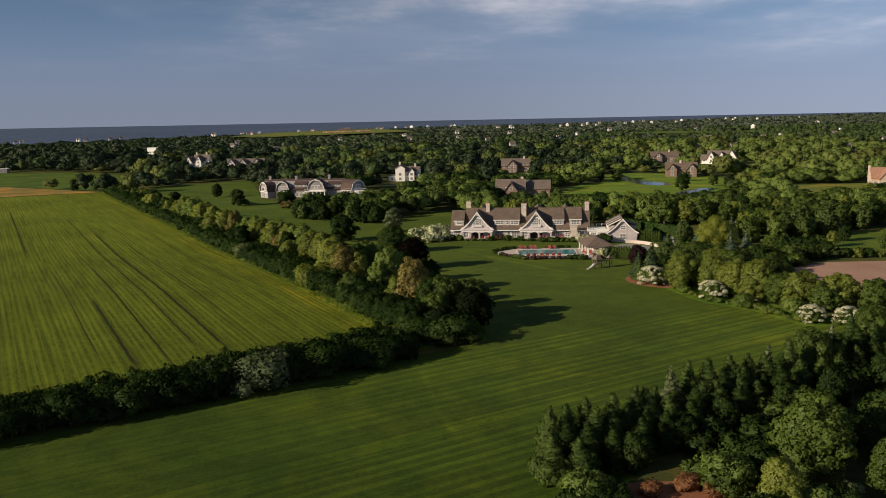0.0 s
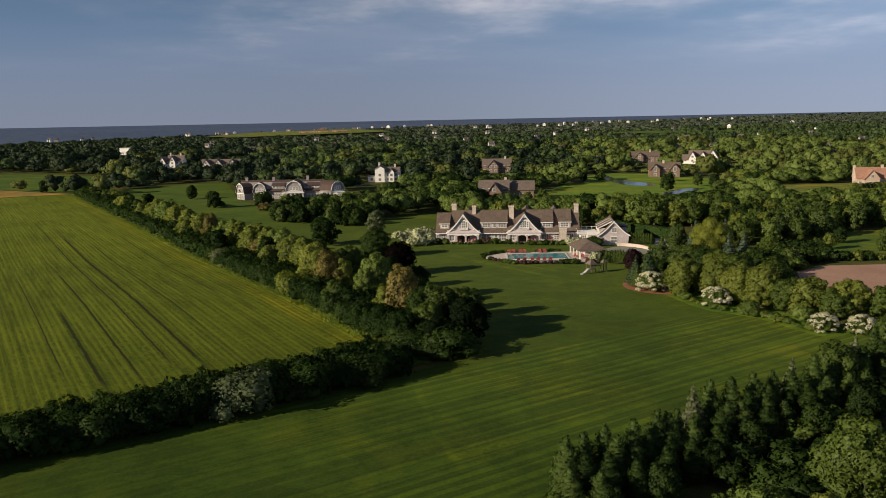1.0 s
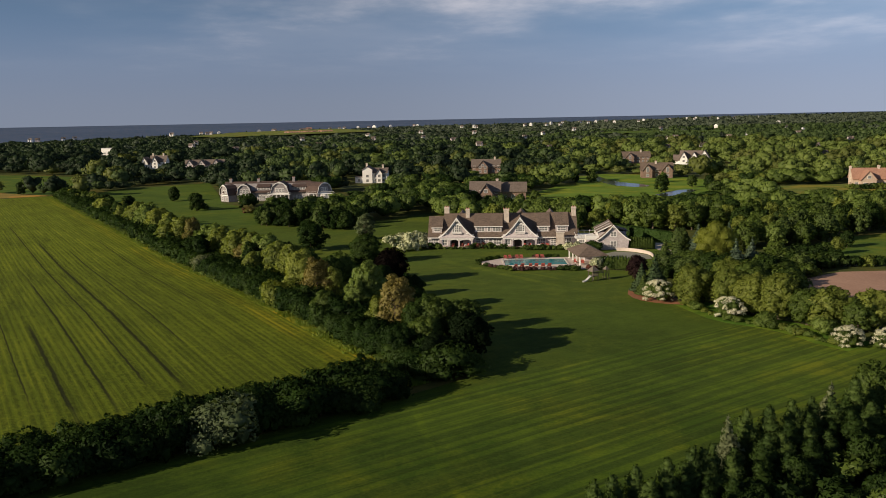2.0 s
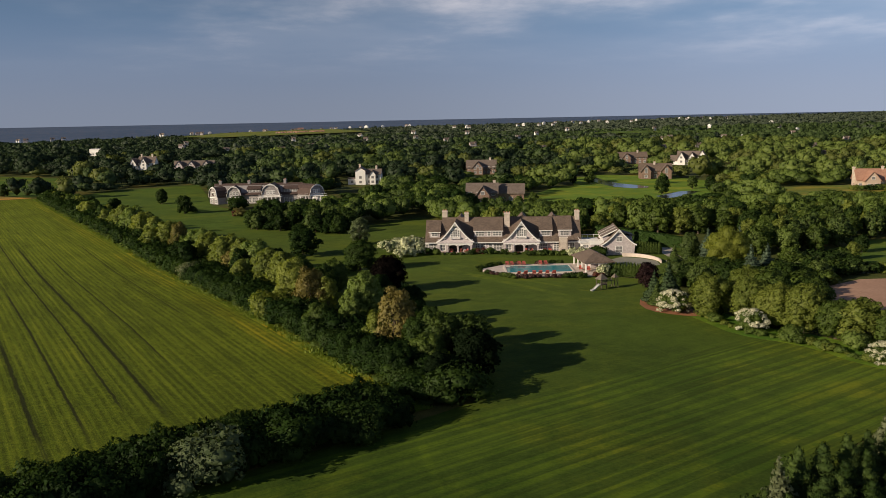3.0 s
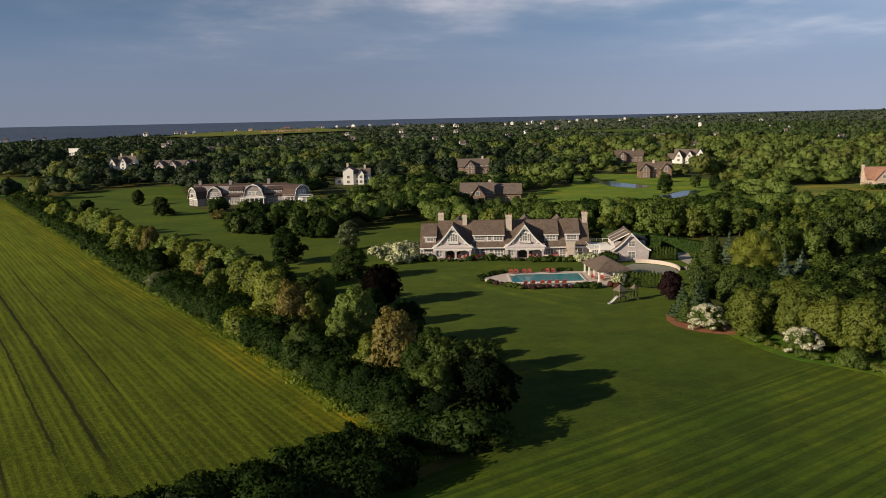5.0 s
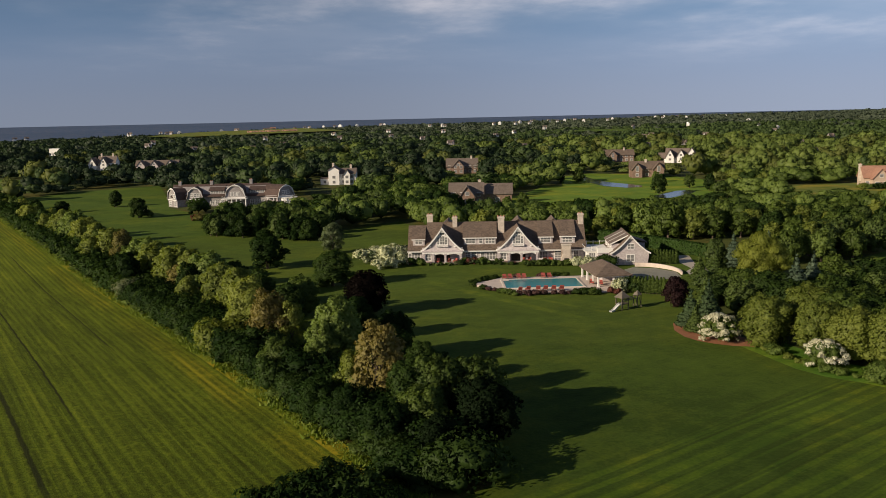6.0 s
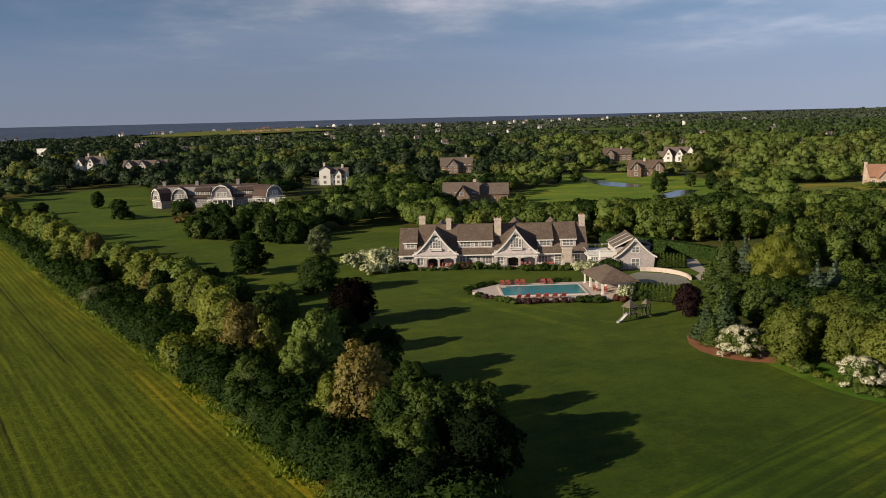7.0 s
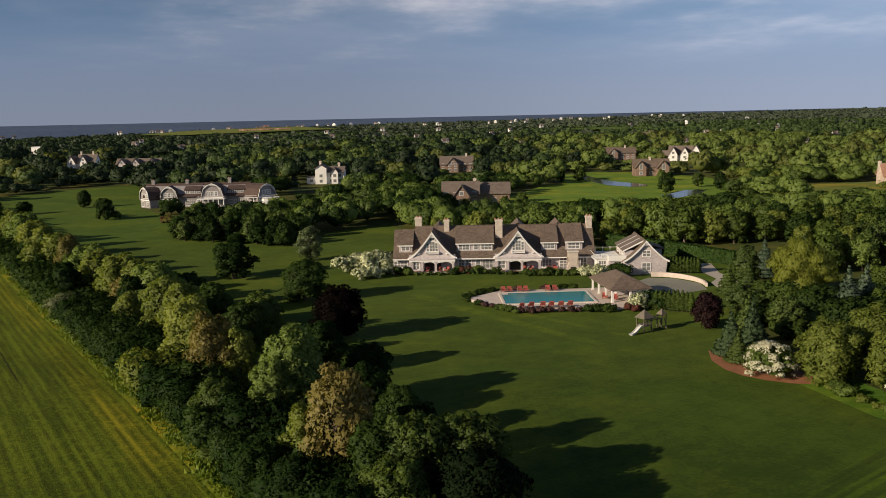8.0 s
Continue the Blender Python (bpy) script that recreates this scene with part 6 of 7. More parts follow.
for i in range(46):
    x = random.uniform(24, 80)
    y = 80 + 0.66 * (x - 14) + random.uniform(-8, 8)
    plant("shrub", x, y, random.uniform(2.6, 4.4), random.choice(("deep", "deep", "green")), "dark shrub in the thicket behind the near junipers", "shrub", "shrubs of the near corner", 1.2, "shrub")
for kind, x, y, h, leaf in NEAR:
    label = {"column": "dark upright juniper in the near row", "cone": "silvery blue conifer in the near row"}.get(kind, "leafy green tree behind the near junipers" if kind in ("broad", "fine", "full") else "leafy green shrub below the near junipers")
    plant(kind, x, y, h, leaf, label, "shrub" if kind == "mound" else "tree", "trees of the near corner", 1.0 if kind != "column" else 1.15)

# ---- planting round the houses ----
random.seed(31)


def house_shrub(x, y, h, leaf, label, base=HOUSE_M, w=1.0):
    p = base @ Vector((x, y, 0))
    return plant("shrub", p.x, p.y, h, leaf, label, "shrub", "shrubs round the house", w, "shrub")


for i in range(44):
    x = -9.8 + i * 0.82 + random.uniform(-0.3, 0.3)
    leaf = random.choice(("deep", "green", "deep", "green", "bright", "deep", "green", "green", "red", "silver"))
    porch = min(abs(x), abs(x - 19.1)) < 4.6
    house_shrub(x, (-3.6 if porch else -2.6) + random.uniform(-0.8, 0.6), random.uniform(0.6, 1.1) if porch else random.uniform(0.9, 2.1), leaf, {"red": "red-flowering shrub in the bed along the house front", "plum": "plum-leaved shrub in the bed along the house front", "silver": "pale shrub in the bed along the house front", "bright": "light green shrub in the bed along the house front"}.get(leaf, "clipped green shrub in the bed along the house front"), w=1.15)
for i in range(24):
    house_shrub(20.5 + i * 0.62, -6.0 + random.uniform(-0.5, 0.5), random.uniform(1.2, 1.8), random.choice(("deep", "green", "green", "bright")), "green shrub in the terrace hedge")
for x, y, h in ((-11, 3.0, 4.8), (-14.5, 2.0, 5.0), (-17.5, 3.5, 4.6), (-20.0, 2.0, 4.2), (-12.6, -6.5, 3.4), (-15.0, -7.5, 3.0), (-10.0, -2.5, 2.6)):
    house_shrub(x, y, h, "hydrangea", "large pale hydrangea shrub beside the house", w=1.1)
for x, y, h in ((33.0, -6.5, 2.6), (35.5, -8.0, 2.8), (37.5, -7.0, 2.4)):
    house_shrub(x, y, h, "hydrangea", "pale flowering shrub by the terrace")
for x, y, h in ((38.6, -7.4, 2.8), (39.8, -7.8, 3.4), (41.0, -8.4, 3.0)):
    house_shrub(x, y, h, "deep", "dark evergreen shrub beside the carriage house")
# beds round the pool terrace
BEDS = ((-6.2, -10.6, 1.5, "plum"), (-4.4, -11.0, 1.7, "plum"), (-2.8, -11.0, 1.8, "plum"), (-1.2, -10.8, 1.6, "plum"), (1.0, -10.6, 1.3, "plum"), (2.6, -10.8, 1.4, "plum"), (4.0, -10.8, 1.2, "plum"),
        (5.6, -11.4, 1.5, "deep"), (7.0, -11.6, 1.6, "deep"), (8.4, -11.6, 1.5, "green"), (9.6, -11.6, 1.2, "deep"), (-7.6, -9.4, 1.2, "green"), (-8.8, -8.4, 1.3, "bright"), (-7.0, -11.0, 0.9, "bright"), (-9.6, -7.0, 1.1, "green"),
        (-10.6, -5.6, 1.3, "plum"), (-11.8, -4.4, 1.4, "plum"), (-12.8, -3.2, 1.2, "deep"), (-14.6, 2.6, 1.4, "deep"), (-13.4, 4.2, 1.5, "green"), (-12.0, 5.4, 1.6, "deep"), (-10.6, 6.6, 1.6, "green"), (-9.4, 7.8, 1.5, "deep"), (-14.8, 0.6, 1.0, "green"),
        (-4.6, 8.4, 2.0, "plum"), (-3.4, 8.8, 1.4, "green"), (1.2, 8.6, 2.2, "plum"), (2.6, 8.8, 1.9, "plum"), (4.4, 9.0, 1.5, "deep"), (6.4, 9.0, 1.5, "green"), (-7.4, 9.0, 1.2, "bright"))
for x, y, h, leaf in BEDS:
    house_shrub(x, y, h * (0.75 if leaf == "plum" else 1.05), leaf, "low plum-coloured shrub in the bed round the pool" if leaf == "plum" else "low green shrub in the bed round the pool", POOL_M, 1.35)
for x, y, h, leaf in ((14.6, -10.2, 3.4, "hydrangea"), (15.6, -8.6, 3.2, "silver"), (12.4, -11.4, 1.6, "red"), (13.6, -12.4, 1.5, "red"), (16.8, -9.6, 3.6, "deep"), (17.8, -11.0, 3.4, "deep")):
    house_shrub(x, y, h, leaf, "tall pale flowering shrub at the terrace corner" if leaf in ("silver", "hydrangea") else "red-leaved shrub at the terrace corner" if leaf == "red" else "dark evergreen at the terrace corner", POOL_M, 0.95)
for i in range(9):                         # clipped evergreens between pavilion and court
    plant("column", 45.2 + 0.62 * i, 229.6 - i * 0.42, random.uniform(3.6, 4.2), "green", "upright arborvitae in the screening row", "arborvitae", "screening row by the court", 1.1, "arborvitae")
for i in range(10):
    plant("column", 59.6 + 0.72 * i, 265.2 - 0.16 * i, random.uniform(3.8, 4.3), "green", "upright arborvitae in the row behind the court", "arborvitae", "screening row behind the court", 1.1, "arborvitae")


def clipped_hedge(line, half, height, label):
    """A hedge cut square: leaf clumps over its two sides, its ends and its flat top, on a solid heart."""
    vs, ns, fs, off = [], [], [], 0
    for (ax, ay), (bx, by) in zip(line, line[1:]):
        run = math.hypot(bx - ax, by - ay)
        t, q = np.array(((bx - ax) / run, (by - ay) / run, 0)), np.array((-(by - ay) / run, (bx - ax) / run, 0))
        up = np.array((0, 0, 1.0))
        foot = np.array((ax, ay, land((ay + by) / 2) - 0.2))
        for axis, far, a0, a1, b0, b1 in ((q, half, t, run, up, height), (-q, half, t, run, up, height), (up, height, t, run, q, half)):
            count = int(a1 * (b1 if b0 is up else 2 * b1) * 26)
            i, j = R.random((count, 1)) * a1, R.random((count, 1)) * b1 if b0 is up else (R.random((count, 1)) * 2 - 1) * b1
            p = foot + a0 * i + b0 * j + axis * (far + R.normal(size=(count, 1)) * 0.06)
            n = unit(axis + 0.45 * R.normal(size=(count, 3)))
            u = unit(np.cross(n, R.normal(size=(count, 3)))) * 0.22
            w = np.cross(n, u)
            v, m = outward(np.stack([p - u, p + u * 0.8 + w * 0.9, p + u * 0.6 - w], 1), unit(axis + 0.3 * R.normal(size=(count, 3))))
            vs.append(v)
            ns.append(m)
            fs.append(np.arange(count * 3).reshape(-1, 3) + off)
            off += count * 3
        k = half - 0.12
        corner = np.array([foot + t * i + q * j + up * z for i in (0, run) for j in (-k, k) for z in (0, height - 0.12)])
        vs.append(corner)
        ns.append(unit(corner - corner.mean(0)))
        fs.append(np.array(((0, 1, 3), (0, 3, 2), (4, 6, 7), (4, 7, 5), (0, 4, 5), (0, 5, 1), (2, 3, 7), (2, 7, 6), (1, 5, 7), (1, 7, 3))) + off)
        off += 8
    h = thing("clipped_hedge", pose(0, 0, 0), label, "hedge")
    p = new("foliage", leafy_mesh("foliage", np.concatenate(vs), np.concatenate(fs), np.concatenate(ns), "clipped"))
    p.parent = h
    return h


clipped_hedge([(58.0, 304.0), (67.2, 291.0), (77.8, 270.8)], 1.1, 3.3, "tall square-clipped green hedge behind the carriage house")

# hedge and small trees between the tilled field and the neighbouring lawn, and the clipped hedge by the pond lawn
for i in range(26):
    x = 99 + i * 3.2
    plant("shrub", x, 223.5 + 0.12 * (x - 99) * 0.3 + random.uniform(-1, 1), random.uniform(1.6, 3.4), random.choice(("green", "deep", "olive", "needle")), "shrub in the hedge beside the tilled field", "shrub", "hedge beside the tilled field", 1.3, "hedge_shrub")
for x, y, h in ((112, 246, 5.0), (124, 240, 4.2), (133, 254, 5.4), (141, 236, 4.0), (150, 262, 5.6), (158, 246, 4.6), (121, 258, 5.2), (168, 240, 4.4), (104, 236, 5.0)):
    plant("mid", x, y, h, random.choice(("green", "olive", "deep")), "green tree on the neighbouring lawn", "tree", "trees on the neighbouring lawn")
for i in range(30):
    plant("shrub", 40 + i * 2.3, 400 + 0.35 * i, random.uniform(1.5, 1.9), random.choice(("deep", "green")), "clipped shrub in the hedge round the pond lawn", "shrub", "hedge round the pond lawn", 1.2, "hedge_shrub")
for i in range(14):
    plant("shrub", 216 + i * 2.7, 437 - 0.5 * i + random.uniform(-1, 1), random.uniform(2.4, 3.6), random.choice(("green", "olive", "deep")), "shrub in the hedge before the red-roofed house", "shrub", "hedge before the red-roofed house", 1.2, "hedge_shrub")
# ground cover along the border's edge, and the dark thicket behind it
for i in range(40):
    k = i / 39 * 3
    (ax, ay), (bx, by) = ((50.0, 182.5), (53.6, 171.2), (60.4, 162.5), (64.0, 152.5))[min(2, int(k)):min(2, int(k)) + 2]
    f = k - min(2, int(k))
    plant("shrub", ax + (bx - ax) * f + random.uniform(-0.4, 0.8), ay + (by - ay) * f + random.uniform(-0.4, 0.8), random.uniform(0.5, 1.7), random.choice(("bright", "green", "bright", "olive")), "low light green shrub along the border's edge", "shrub", "low shrubs along the border", 1.35, "shrub")
THICKET = [(60, 196), (76, 190), (79, 200), (88, 209), (104, 219), (102, 240), (90, 238), (72, 234), (58, 226), (55, 214)]
made = 0
while made < 64:
    x, y = random.uniform(54, 105), random.uniform(190, 241)
    if inside(THICKET, x, y):
        made += 1
        leaf = random.choice(("deep", "needle", "deep", "green"))
        plant("shrub" if made % 3 else "mid", x, y, random.uniform(2.8, 4.6) if made % 3 else random.uniform(4.0, 5.8), leaf, {"deep": "dark green shrub in the thicket behind the border", "needle": "dark evergreen shrub in the thicket behind the border"}.get(leaf, "green shrub in the thicket behind the border"), "shrub", "thicket behind the border", 1.3, "thicket_shrub")
# low shrubs over the mulch at the near corner
for i in range(26):
    x = 11 + i * 1.15 + random.uniform(-0.6, 0.6)
    y = 80.5 - 0.1 * i + random.uniform(-3.5, 3.0)
    if 16.5 < x < 28.5:                    # bare mulch
        continue
    leaf = random.choice(("deep", "deep", "green", "sage", "bright"))
    plant("shrub" if i % 2 else "mound", x, y, random.uniform(1.6, 3.0), leaf, {"deep": "dark green shrub under the near junipers", "sage": "grey-green shrub under the near junipers", "bright": "light green shrub under the near junipers"}.get(leaf, "green shrub under the near junipers"), "shrub", "shrubs of the near corner", 1.15, "shrub")
for x, y, h in ((20.4, 83.0, 1.6), (24.3, 83.9, 1.8), (26.6, 82.4, 1.5), (15.1, 83.0, 1.5), (23.5, 73.6, 1.7), (25.4, 72.8, 1.9), (27.6, 73.4, 1.6), (29.4, 74.2, 1.5), (17.5, 74.6, 1.6)):
    plant("mound", x, y, h, "rust", "rust-coloured dead shrub over the mulch", "shrub", "shrubs of the near corner", 1.2, "shrub")
for i in (0, 1, 2, 3, 4, 14, 15):
    plant("shrub", 12.5 + i * 1.0 + random.uniform(-0.4, 0.4), 82.6 + 0.22 * i + random.uniform(-1.6, 1.8), random.uniform(1.6, 2.6), random.choice(("deep", "deep", "green")), "dark green shrub under the near junipers", "shrub", "shrubs of the near corner", 1.3, "shrub")

# ---- far cottages ----
random.seed(41)
templates = []
for blocks, wall, roof, label in (
        (((0, 16, 3, 11, 5.6, 9.6, "x"), (2, 7, 0, 6, 5.2, 9.0, "y")), WHITE, ROOF_PALE, "white beach house with a grey roof far off"),
        (((0, 18, 2, 11, 6.0, 10.0, "x"), (10, 16, 0, 6, 5.4, 9.4, "y")), SHINGLE, ROOF_PALE, "pale shingle house far off among trees"),
        (((0, 15, 0, 10, 7.5, 7.5, "x"), (4, 11, 1, 8, 10.2, 10.2, "x")), WHITE, WHITE, "white flat-roofed beach house far off"),
        (((0, 20, 2, 11, 6.0, 10.4, "x"), (3, 9, 0, 6, 5.6, 9.6, "y")), STUCCO, RED_ROOF, "sandy house with a reddish roof far off")):
    templates.append(simple_house("far_house", label, -900, 1500, 0, blocks, wall, roof, (), "houses far off"))
SITES = []
for i in range(26):                       # along the shore
    k = random.random()
    SITES.append((-880 + 900 * k + random.uniform(-20, 20), 1640 + 1130 * k + random.uniform(-60, -10), random.choice((0, 0, 2, 1)), 2.0))
for i in range(9):
    SITES.append((-268 + i * 11, 1895 + i * 9.5, 3, 3.0))
for i in range(26):                       # the built-up shore further along
    k = random.random() ** 1.4
    SITES.append((150 + 1150 * k + random.uniform(-60, 60), 2300 + 900 * k + random.uniform(-220, 160), random.choice((0, 2, 1, 0)), 6.0))
for x, y, k, up in ((330, 1120, 0, 2.0), (352, 1160, 0, 3.0), (420, 1150, 0, 2.0), (455, 1180, 2, 2.0), (140, 900, 0, 2.5), (-140, 1010, 0, 3.0), (-120, 1120, 1, 3.0), (60, 1240, 1, 3.0), (20, 1420, 0, 3.0), (-60, 1380, 1, 3.0),
                    (-300, 1200, 1, 3.0), (-420, 1010, 1, 1.0), (-210, 1050, 0, 2.0), (250, 860, 1, 1.5), (300, 900, 1, 1.5), (390, 840, 1, 1.0), (80, 1050, 1, 2.5), (170, 1300, 0, 4.0), (230, 1500, 0, 4.0),
                    (700, 1600, 0, 5.0), (620, 1750, 2, 5.0), (480, 1650, 0, 5.0), (860, 2000, 2, 6.0), (330, 1750, 0, 5.0), (120, 1650, 0, 4.0), (20, 1750, 0, 4.0), (-80, 1600, 0, 4.0), (-180, 1450, 0, 3.0), (-330, 1350, 0, 3.0), (560, 1250, 0, 3.0), (640, 1400, 2, 3.0), (510, 1000, 1, 1.0), (330, 700, 1, 0.0)):
    SITES.append((x, y, k, up))
for i, (x, y, k, up) in enumerate(SITES):
    m = pose(x, y, land(y) + up * 0.5, 0, 0, random.uniform(-35, 25)) @ Matrix.Diagonal((0.72, 0.72, 0.85, 1) if y > 1500 else (0.62, 0.62, 0.8, 1))
    if i < 4:
        templates[i].matrix_world = m
    else:
        copy_thing(templates[k], m)

# ---- woods ----
random.seed(51)
KEEP = [FIELD, FAR_FIELD, GOLD_FIELD, LAWN_MAIN, SOIL_FIELD, RIGHT_LAWN, MID_LAWN, MID_LAWN_R, FAR_GREEN, DUNE,
        [(0, 268), (70, 255), (92, 262), (100, 300), (72, 302), (10, 302)]]
HOMES = [(-68, 452, 36), (-26, 553, 12), (38, 420, 16), (149, 546, 13), (176, 696, 13), (215, 666, 13), (238, 453, 19), (50, 616, 13), (-394, 722, 26), (-343, 1012, 12), (-218, 757, 13), (-170, 730, 19)] + [(x + 8, y + 5, 12) for x, y, _, _ in SITES]
# open ground in front of the houses that show above the trees
CLEAR = [(176, 560, 222, 662), (-112, 400, -36, 442), (-42, 470, -12, 548), (22, 385, 54, 414), (139, 505, 160, 540), (168, 660, 190, 690), (205, 620, 226, 660), (214, 420, 252, 446), (40, 575, 60, 610), (-417, 690, -367, 716), (-232, 715, -205, 752), (-188, 690, -152, 724)]


def free(x, y, margin=0.0):
    return not (any(inside(p, x, y) for p in KEEP) or any((x - a) ** 2 + (y - b) ** 2 < (r + margin) ** 2 for a, b, r in HOMES)
                or any(a < x < c and b < y < d for a, b, c, d in CLEAR))


FRONT = [(x + 5, y, 9) for x, y, _, _ in SITES] + [(-26, 548, 10), (38, 414, 14), (149, 540, 12), (176, 690, 12), (215, 660, 12), (238, 446, 19), (50, 610, 12), (-344, 1010, 9), (-218, 752, 13), (-170, 724, 18), (-392, 716, 25)]


def shaded_view(x, y):
    """Whether low growth stands here, before a house that shows over it."""
    return any(0 < sy - y < max(110, 0.14 * sy) and abs(x - sx * y / sy) < r for sx, sy, r in FRONT)


def coast_y(x):
    for (ax, ay), (bx, by) in zip(COAST, COAST[1:]):
        if ax <= x <= bx:
            return ay + (by - ay) * (x - ax) / (bx - ax)
    return 4900


# low scrub before the clearings
LOW = [(-60, 386, -18, 430), (25, 345, 160, 400), (160, 365, 310, 412), (100, 226, 200, 250)]
SINGLE_TREES = 96

# the copse before the neighbouring mansion, and the belts behind the house
COPSE = "trees of the copse before the mansion"
for i in range(46):
    k = random.random()
    x, y = -60 + 34 * k + random.uniform(-3, 3), 348 - 18 * k + random.uniform(-8, 26)
    plant("mid", x, y, random.uniform(5.6, 8.6), random.choice(("hedge", "deep", "hedge", "deep", "needle")), "dark green tree in the copse before the mansion", "tree", COPSE)
for i in range(34):
    k = i / 33
    plant("shrub", -60 + 36 * k + random.uniform(-1.5, 1.5), 343 - 19 * k + random.uniform(-4, 14), random.uniform(2.4, 4.0), random.choice(("hedge", "deep", "hedge")), "dark undergrowth at the foot of the copse", "shrub", "undergrowth of the copse", 1.4, "shrub")
for x, y, h, leaf in ((-99, 412, 3.6, "hydrangea"), (-101.5, 416, 3.2, "silver"), (-96, 408, 3.0, "green"), (-79.0, 421, 6.6, "deep"), (-78.0, 416, 5.6, "deep"), (-73.5, 388, 2.8, "red"), (-71.8, 386, 3.0, "tan"), (-70.0, 387, 2.4, "tan"), (-68, 382, 2.4, "deep"), (-66, 378, 2.4, "deep"), (-64, 374, 2.6, "deep"), (-62, 370, 2.8, "deep"), (-60, 366, 3.0, "green"), (-66, 392, 2.2, "deep"), (-62, 396, 2.4, "green"), (-58, 392, 2.6, "deep"), (-71, 396, 1.6, "bright"), (-66, 404, 1.6, "bright"), (-60, 410, 1.8, "green"), (-54, 414, 2.0, "deep"), (-50, 400, 3.0, "deep")):
    plant("shrub", x, y, h, leaf, "shrub in the garden before the gambrel mansion", "shrub", "shrubs before the mansion", 1.3, "shrub")

for x, y, h in ((26, 391, 6.0), (31, 396, 5.0), (45, 393, 5.6), (52, 398, 6.4), (123, 444, 9.5), (150, 452, 8), (147, 470, 7), (157, 440, 6), (143, 508, 6), (104, 520, 8), (98, 545, 8), (94, 520, 7)):
    plant("mid", x, y, h, random.choice(("green", "bright", "deep")), "green tree by the lawn round the pond", "tree", "trees by the pond")

LEAF_PICK = ("green", "green", "deep", "deep", "needle", "green", "bright", "green", "olive")
count = 0
y = 262.0
NEAR_PILES = {k: [] for k in ("green", "deep", "hedge", "olive", "bright", "lime", "needle", "wood")}
while y < 500:
    step = 7.2 + (y - 262) * 0.012
    x = -0.56 * y - 25
    while x < 0.57 * y + 30:
        px, py = x + random.uniform(-3, 3), y + random.uniform(-3, 3)
        if free(px, py, 2.0) and not (px < -55 and py < 262 + (-px - 55) * 1.9) and random.random() < 0.93:
            n = noise.noise((px * 0.02, py * 0.02, 3.0))
            pond_side = 95 < px < 260 and py > 395
            h = random.uniform(6.0, 9.0) + 3.0 * n - (1.2 if pond_side else 0)
            if py < 330 and px > 60:
                h += 1.5
            leaf = random.choice(LEAF_PICK) if n < 0.12 - (0.12 if px > 60 else 0) else random.choice(("bright", "olive", "bright", "green", "green"))
            if px < 70 and py > 325:
                leaf = random.choice(("deep", "hedge", "deep", "needle", "green", "hedge", "bright"))
            kind = random.choice(("mid", "mid", "mid", "mid_oval"))
            if any(a < px < c and b0 < py < d for a, b0, c, d in LOW) or (py > 340 and shaded_view(px, py)):
                h = min(h, random.uniform(2.0, 3.6))
            if count >= SINGLE_TREES:
                NEAR_PILES[leaf].append((px, py, max(2.0, h), step * random.choice((0.8, 0.95, 1.05, 1.15, 1.3))))
                x += step
                continue
            plant(kind, px, py, max(2.0, h), leaf, {"needle": "dark evergreen in the woods", "deep": "dark green tree in the woods", "bright": "light green tree in the woods", "olive": "olive green tree in the woods", "lime": "yellow-green tree in the woods"}.get(leaf, "green tree in the woods"), "tree", "trees of the near woods")
            count += 1
        x += step
    y += step * 0.9

bm = bmesh.new()
bmesh.ops.create_icosphere(bm, subdivisions=1, radius=1)
ICO_V = np.array([v.co[:] for v in bm.verts])
ICO_F = np.array([[v.index for v in f.verts] for f in bm.faces])
bm.free()


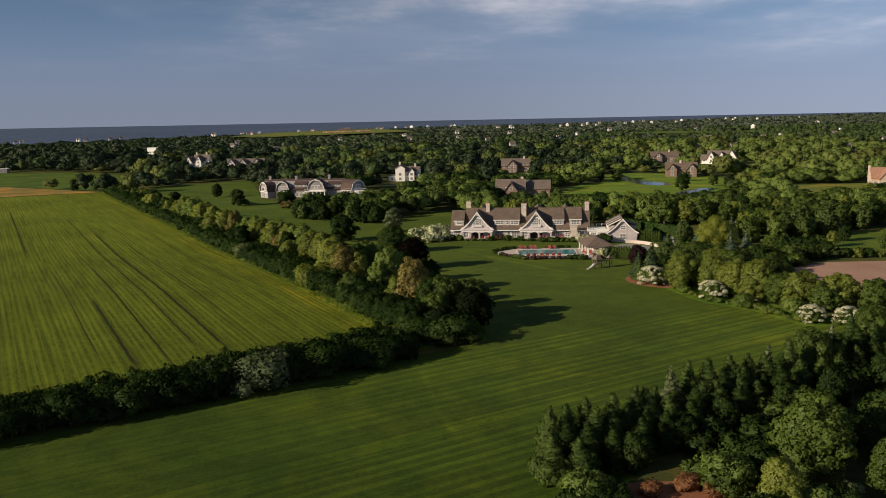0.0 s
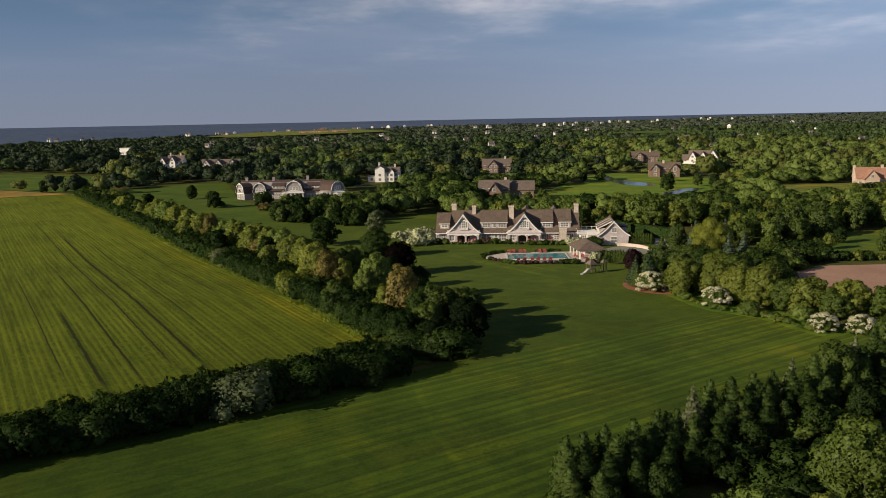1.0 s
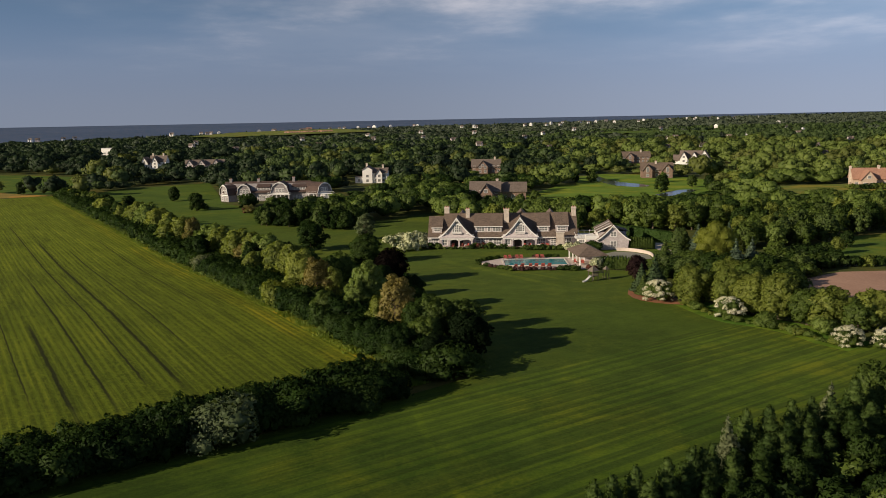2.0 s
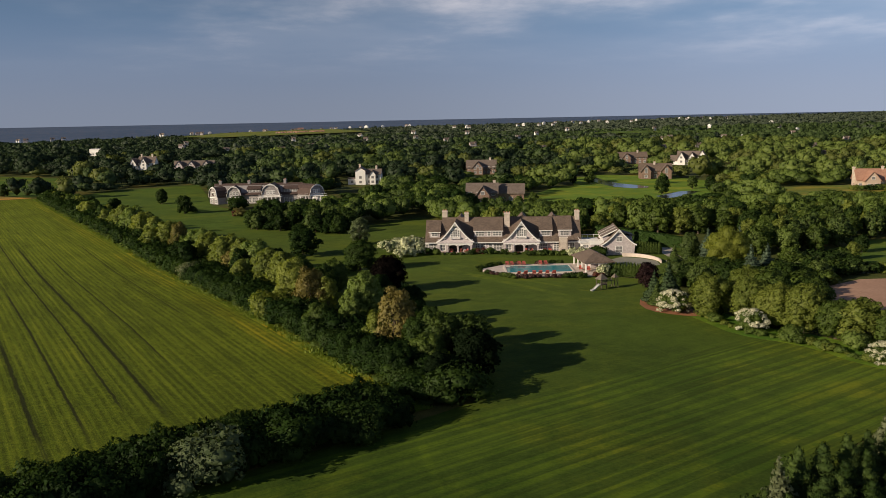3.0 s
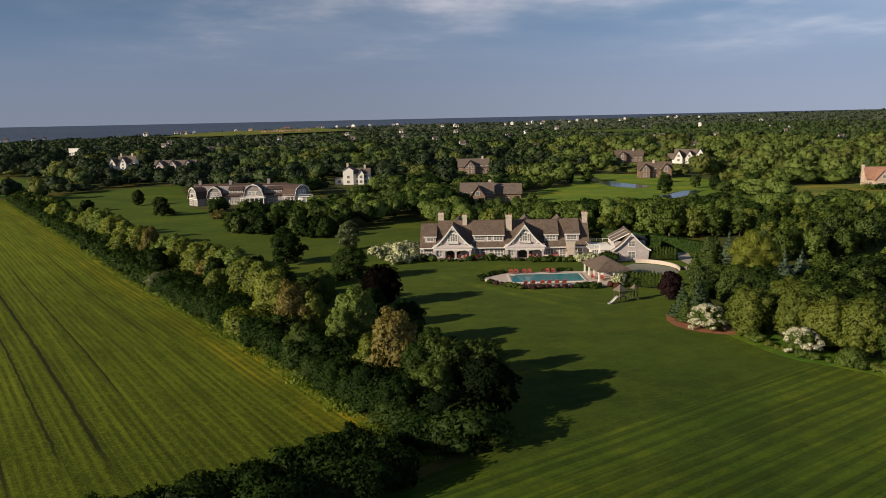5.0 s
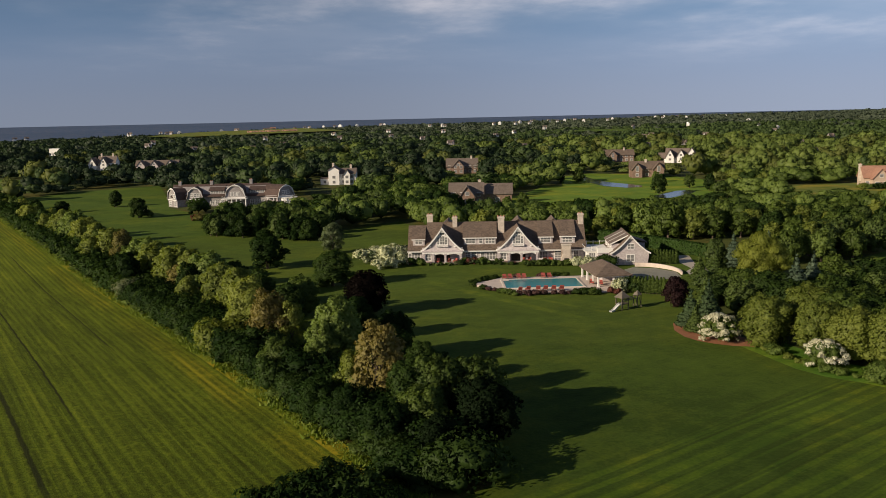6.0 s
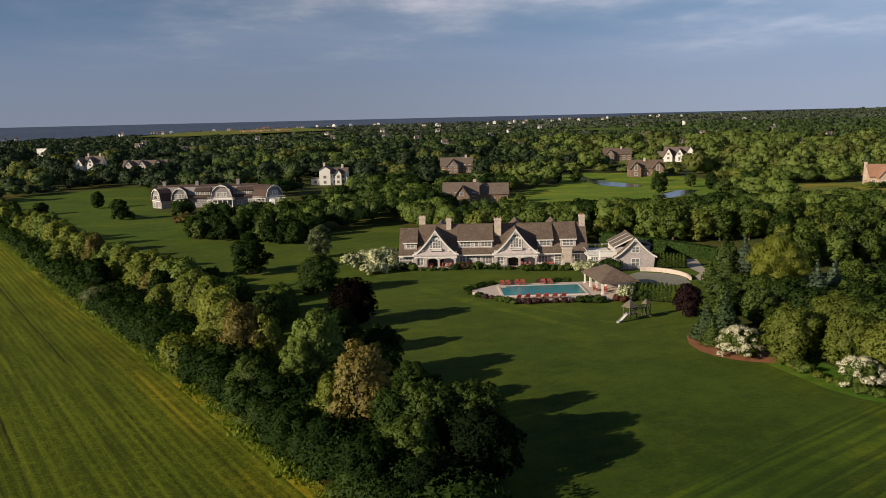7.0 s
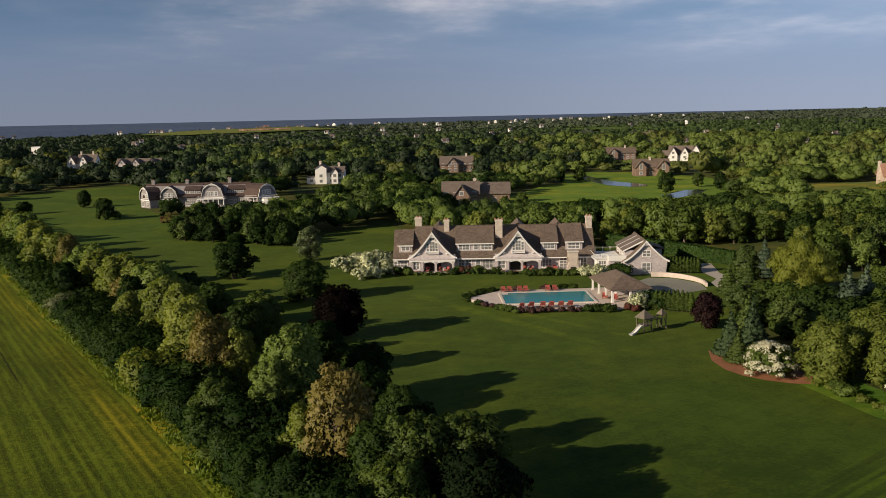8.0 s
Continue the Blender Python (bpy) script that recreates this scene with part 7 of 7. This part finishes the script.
def far_wood(name, spots, cards, lobes, leaf, label):
    """Many crowns far off, joined: domes broken into lobes, with leaf clumps on their skins."""
    vs, fs, ns, off = [], [], [], 0
    for x, y, h, w in spots:
        z0 = land(y)
        mid = np.array((x, y, z0 + h * 0.42))
        cen, rad = [np.array((x, y, z0 + h * 0.5))], [np.array((w * 0.46, w * 0.46, h * 0.44))]
        for j in range(lobes):
            a, e = random.uniform(0, 6.283), random.uniform(0.1, 1.25)
            k = np.array((math.cos(a) * math.cos(e), math.sin(a) * math.cos(e), math.sin(e)))
            r = w * random.uniform(0.15, 0.29)
            cen.append(cen[0] + k * rad[0] * 0.80)
            rad.append(np.array((r, r, min(r, h * 0.3))))
        for c, r in zip(cen, rad):
            vs.append(c + ICO_V * (1 + 0.10 * R.normal(size=(12, 1))) * r * 0.72)
            ns.append(unit(ICO_V * 0.8 + unit(vs[-1] - mid) * 0.4))
            fs.append(ICO_F + off)
            off += 12
        if cards:
            C, Q = np.array(cen), np.array(rad)
            size = Q[:, 0] * Q[:, 2]
            pick = R.choice(len(C), cards, p=size / size.sum())
            d = unit(R.normal(size=(cards, 3)))
            d[:, 2] = np.abs(d[:, 2]) - 0.2
            p = C[pick] + d * Q[pick] * R.uniform(0.84, 1.08, (cards, 1))
            s = 0.42 * w * R.uniform(0.07, 0.17, (cards, 1)) * (160 / cards) ** 0.3
            nn = d + 0.35 * R.normal(size=(cards, 3))
            u = unit(np.cross(nn, R.normal(size=(cards, 3))))
            q = unit(np.cross(u, nn))
            tri = np.stack([p - u * s, p + u * s * 0.8 + q * s * 0.9, p + u * s * 0.6 - q * s], 1)
            v, n = outward(tri, unit(unit(d) * 0.75 + unit(p - mid) * 0.45 + 0.15 * R.normal(size=(cards, 3))))
            vs.append(v)
            ns.append(n)
            fs.append(np.arange(cards * 3).reshape(-1, 3) + off)
            off += cards * 3
    me = leafy_mesh(name, np.concatenate(vs), np.concatenate(fs), np.concatenate(ns), leaf)
    return tagged(new(name, me), label, "woods", kind="stuff")


for leaf, spots in NEAR_PILES.items():
    if not spots:
        continue
    far_wood("near_woods", spots, 520, 7, leaf, {"hedge": "very dark green woodland behind the house", "needle": "dark evergreen woodland behind the house", "deep": "dark green woodland behind the house", "bright": "light green woodland behind the house", "olive": "olive green woodland behind the house", "lime": "yellow-green trees in the woodland"}.get(leaf, "green woodland behind the house"))
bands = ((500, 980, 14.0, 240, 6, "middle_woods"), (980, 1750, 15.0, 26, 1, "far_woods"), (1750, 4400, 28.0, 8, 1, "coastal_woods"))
for y0, y1, gap, cards, lobes, name in bands:
    piles = {"wood": [], "pale_wood": [], "dark_wood": [], "olive_wood": []}
    y = y0
    while y < y1:
        step = gap * (1 + 0.55 * (y - y0) / (y1 - y0))
        x = -0.57 * y - 30
        while x < 0.66 * y + 30:
            px, py = x + random.uniform(-0.45, 0.45) * step, y + random.uniform(-0.45, 0.45) * step
            x += step
            if py > coast_y(px) - 40 or not free(px, py, 0.0):
                continue
            n = noise.noise((px * 0.006, py * 0.006, 1.0)) + 0.5 * noise.noise((px * 0.03, py * 0.03, 5.0))
            if n < -0.62 and py > 700:
                continue
            h = max(4.0, random.choice((random.uniform(4.0, 8.0), random.uniform(9.0, 14.0))) + 2.5 * n) * (1.0 if py < 1700 else 0.7)
            if py > 1050 and px < 0.3 * py:
                h = max(2.5, h * (0.78 if py < 1400 else 0.55))
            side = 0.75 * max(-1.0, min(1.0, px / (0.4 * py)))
            if shaded_view(px, py):
                h = min(h, random.uniform(2.5, 4.0))
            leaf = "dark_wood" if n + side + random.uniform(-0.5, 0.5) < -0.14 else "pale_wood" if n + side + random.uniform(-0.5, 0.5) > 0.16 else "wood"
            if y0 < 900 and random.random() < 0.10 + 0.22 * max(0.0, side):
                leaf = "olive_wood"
            big = random.choice((0.6, 0.75, 0.9, 1.0, 1.0, 1.2))
            if shaded_view(px, py) or not free(px, py, 9.0):
                big = min(big, 0.8)
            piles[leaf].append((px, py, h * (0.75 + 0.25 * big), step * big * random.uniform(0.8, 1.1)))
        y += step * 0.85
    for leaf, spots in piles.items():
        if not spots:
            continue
        # beyond the middle woods the leaf colours carry painted haze
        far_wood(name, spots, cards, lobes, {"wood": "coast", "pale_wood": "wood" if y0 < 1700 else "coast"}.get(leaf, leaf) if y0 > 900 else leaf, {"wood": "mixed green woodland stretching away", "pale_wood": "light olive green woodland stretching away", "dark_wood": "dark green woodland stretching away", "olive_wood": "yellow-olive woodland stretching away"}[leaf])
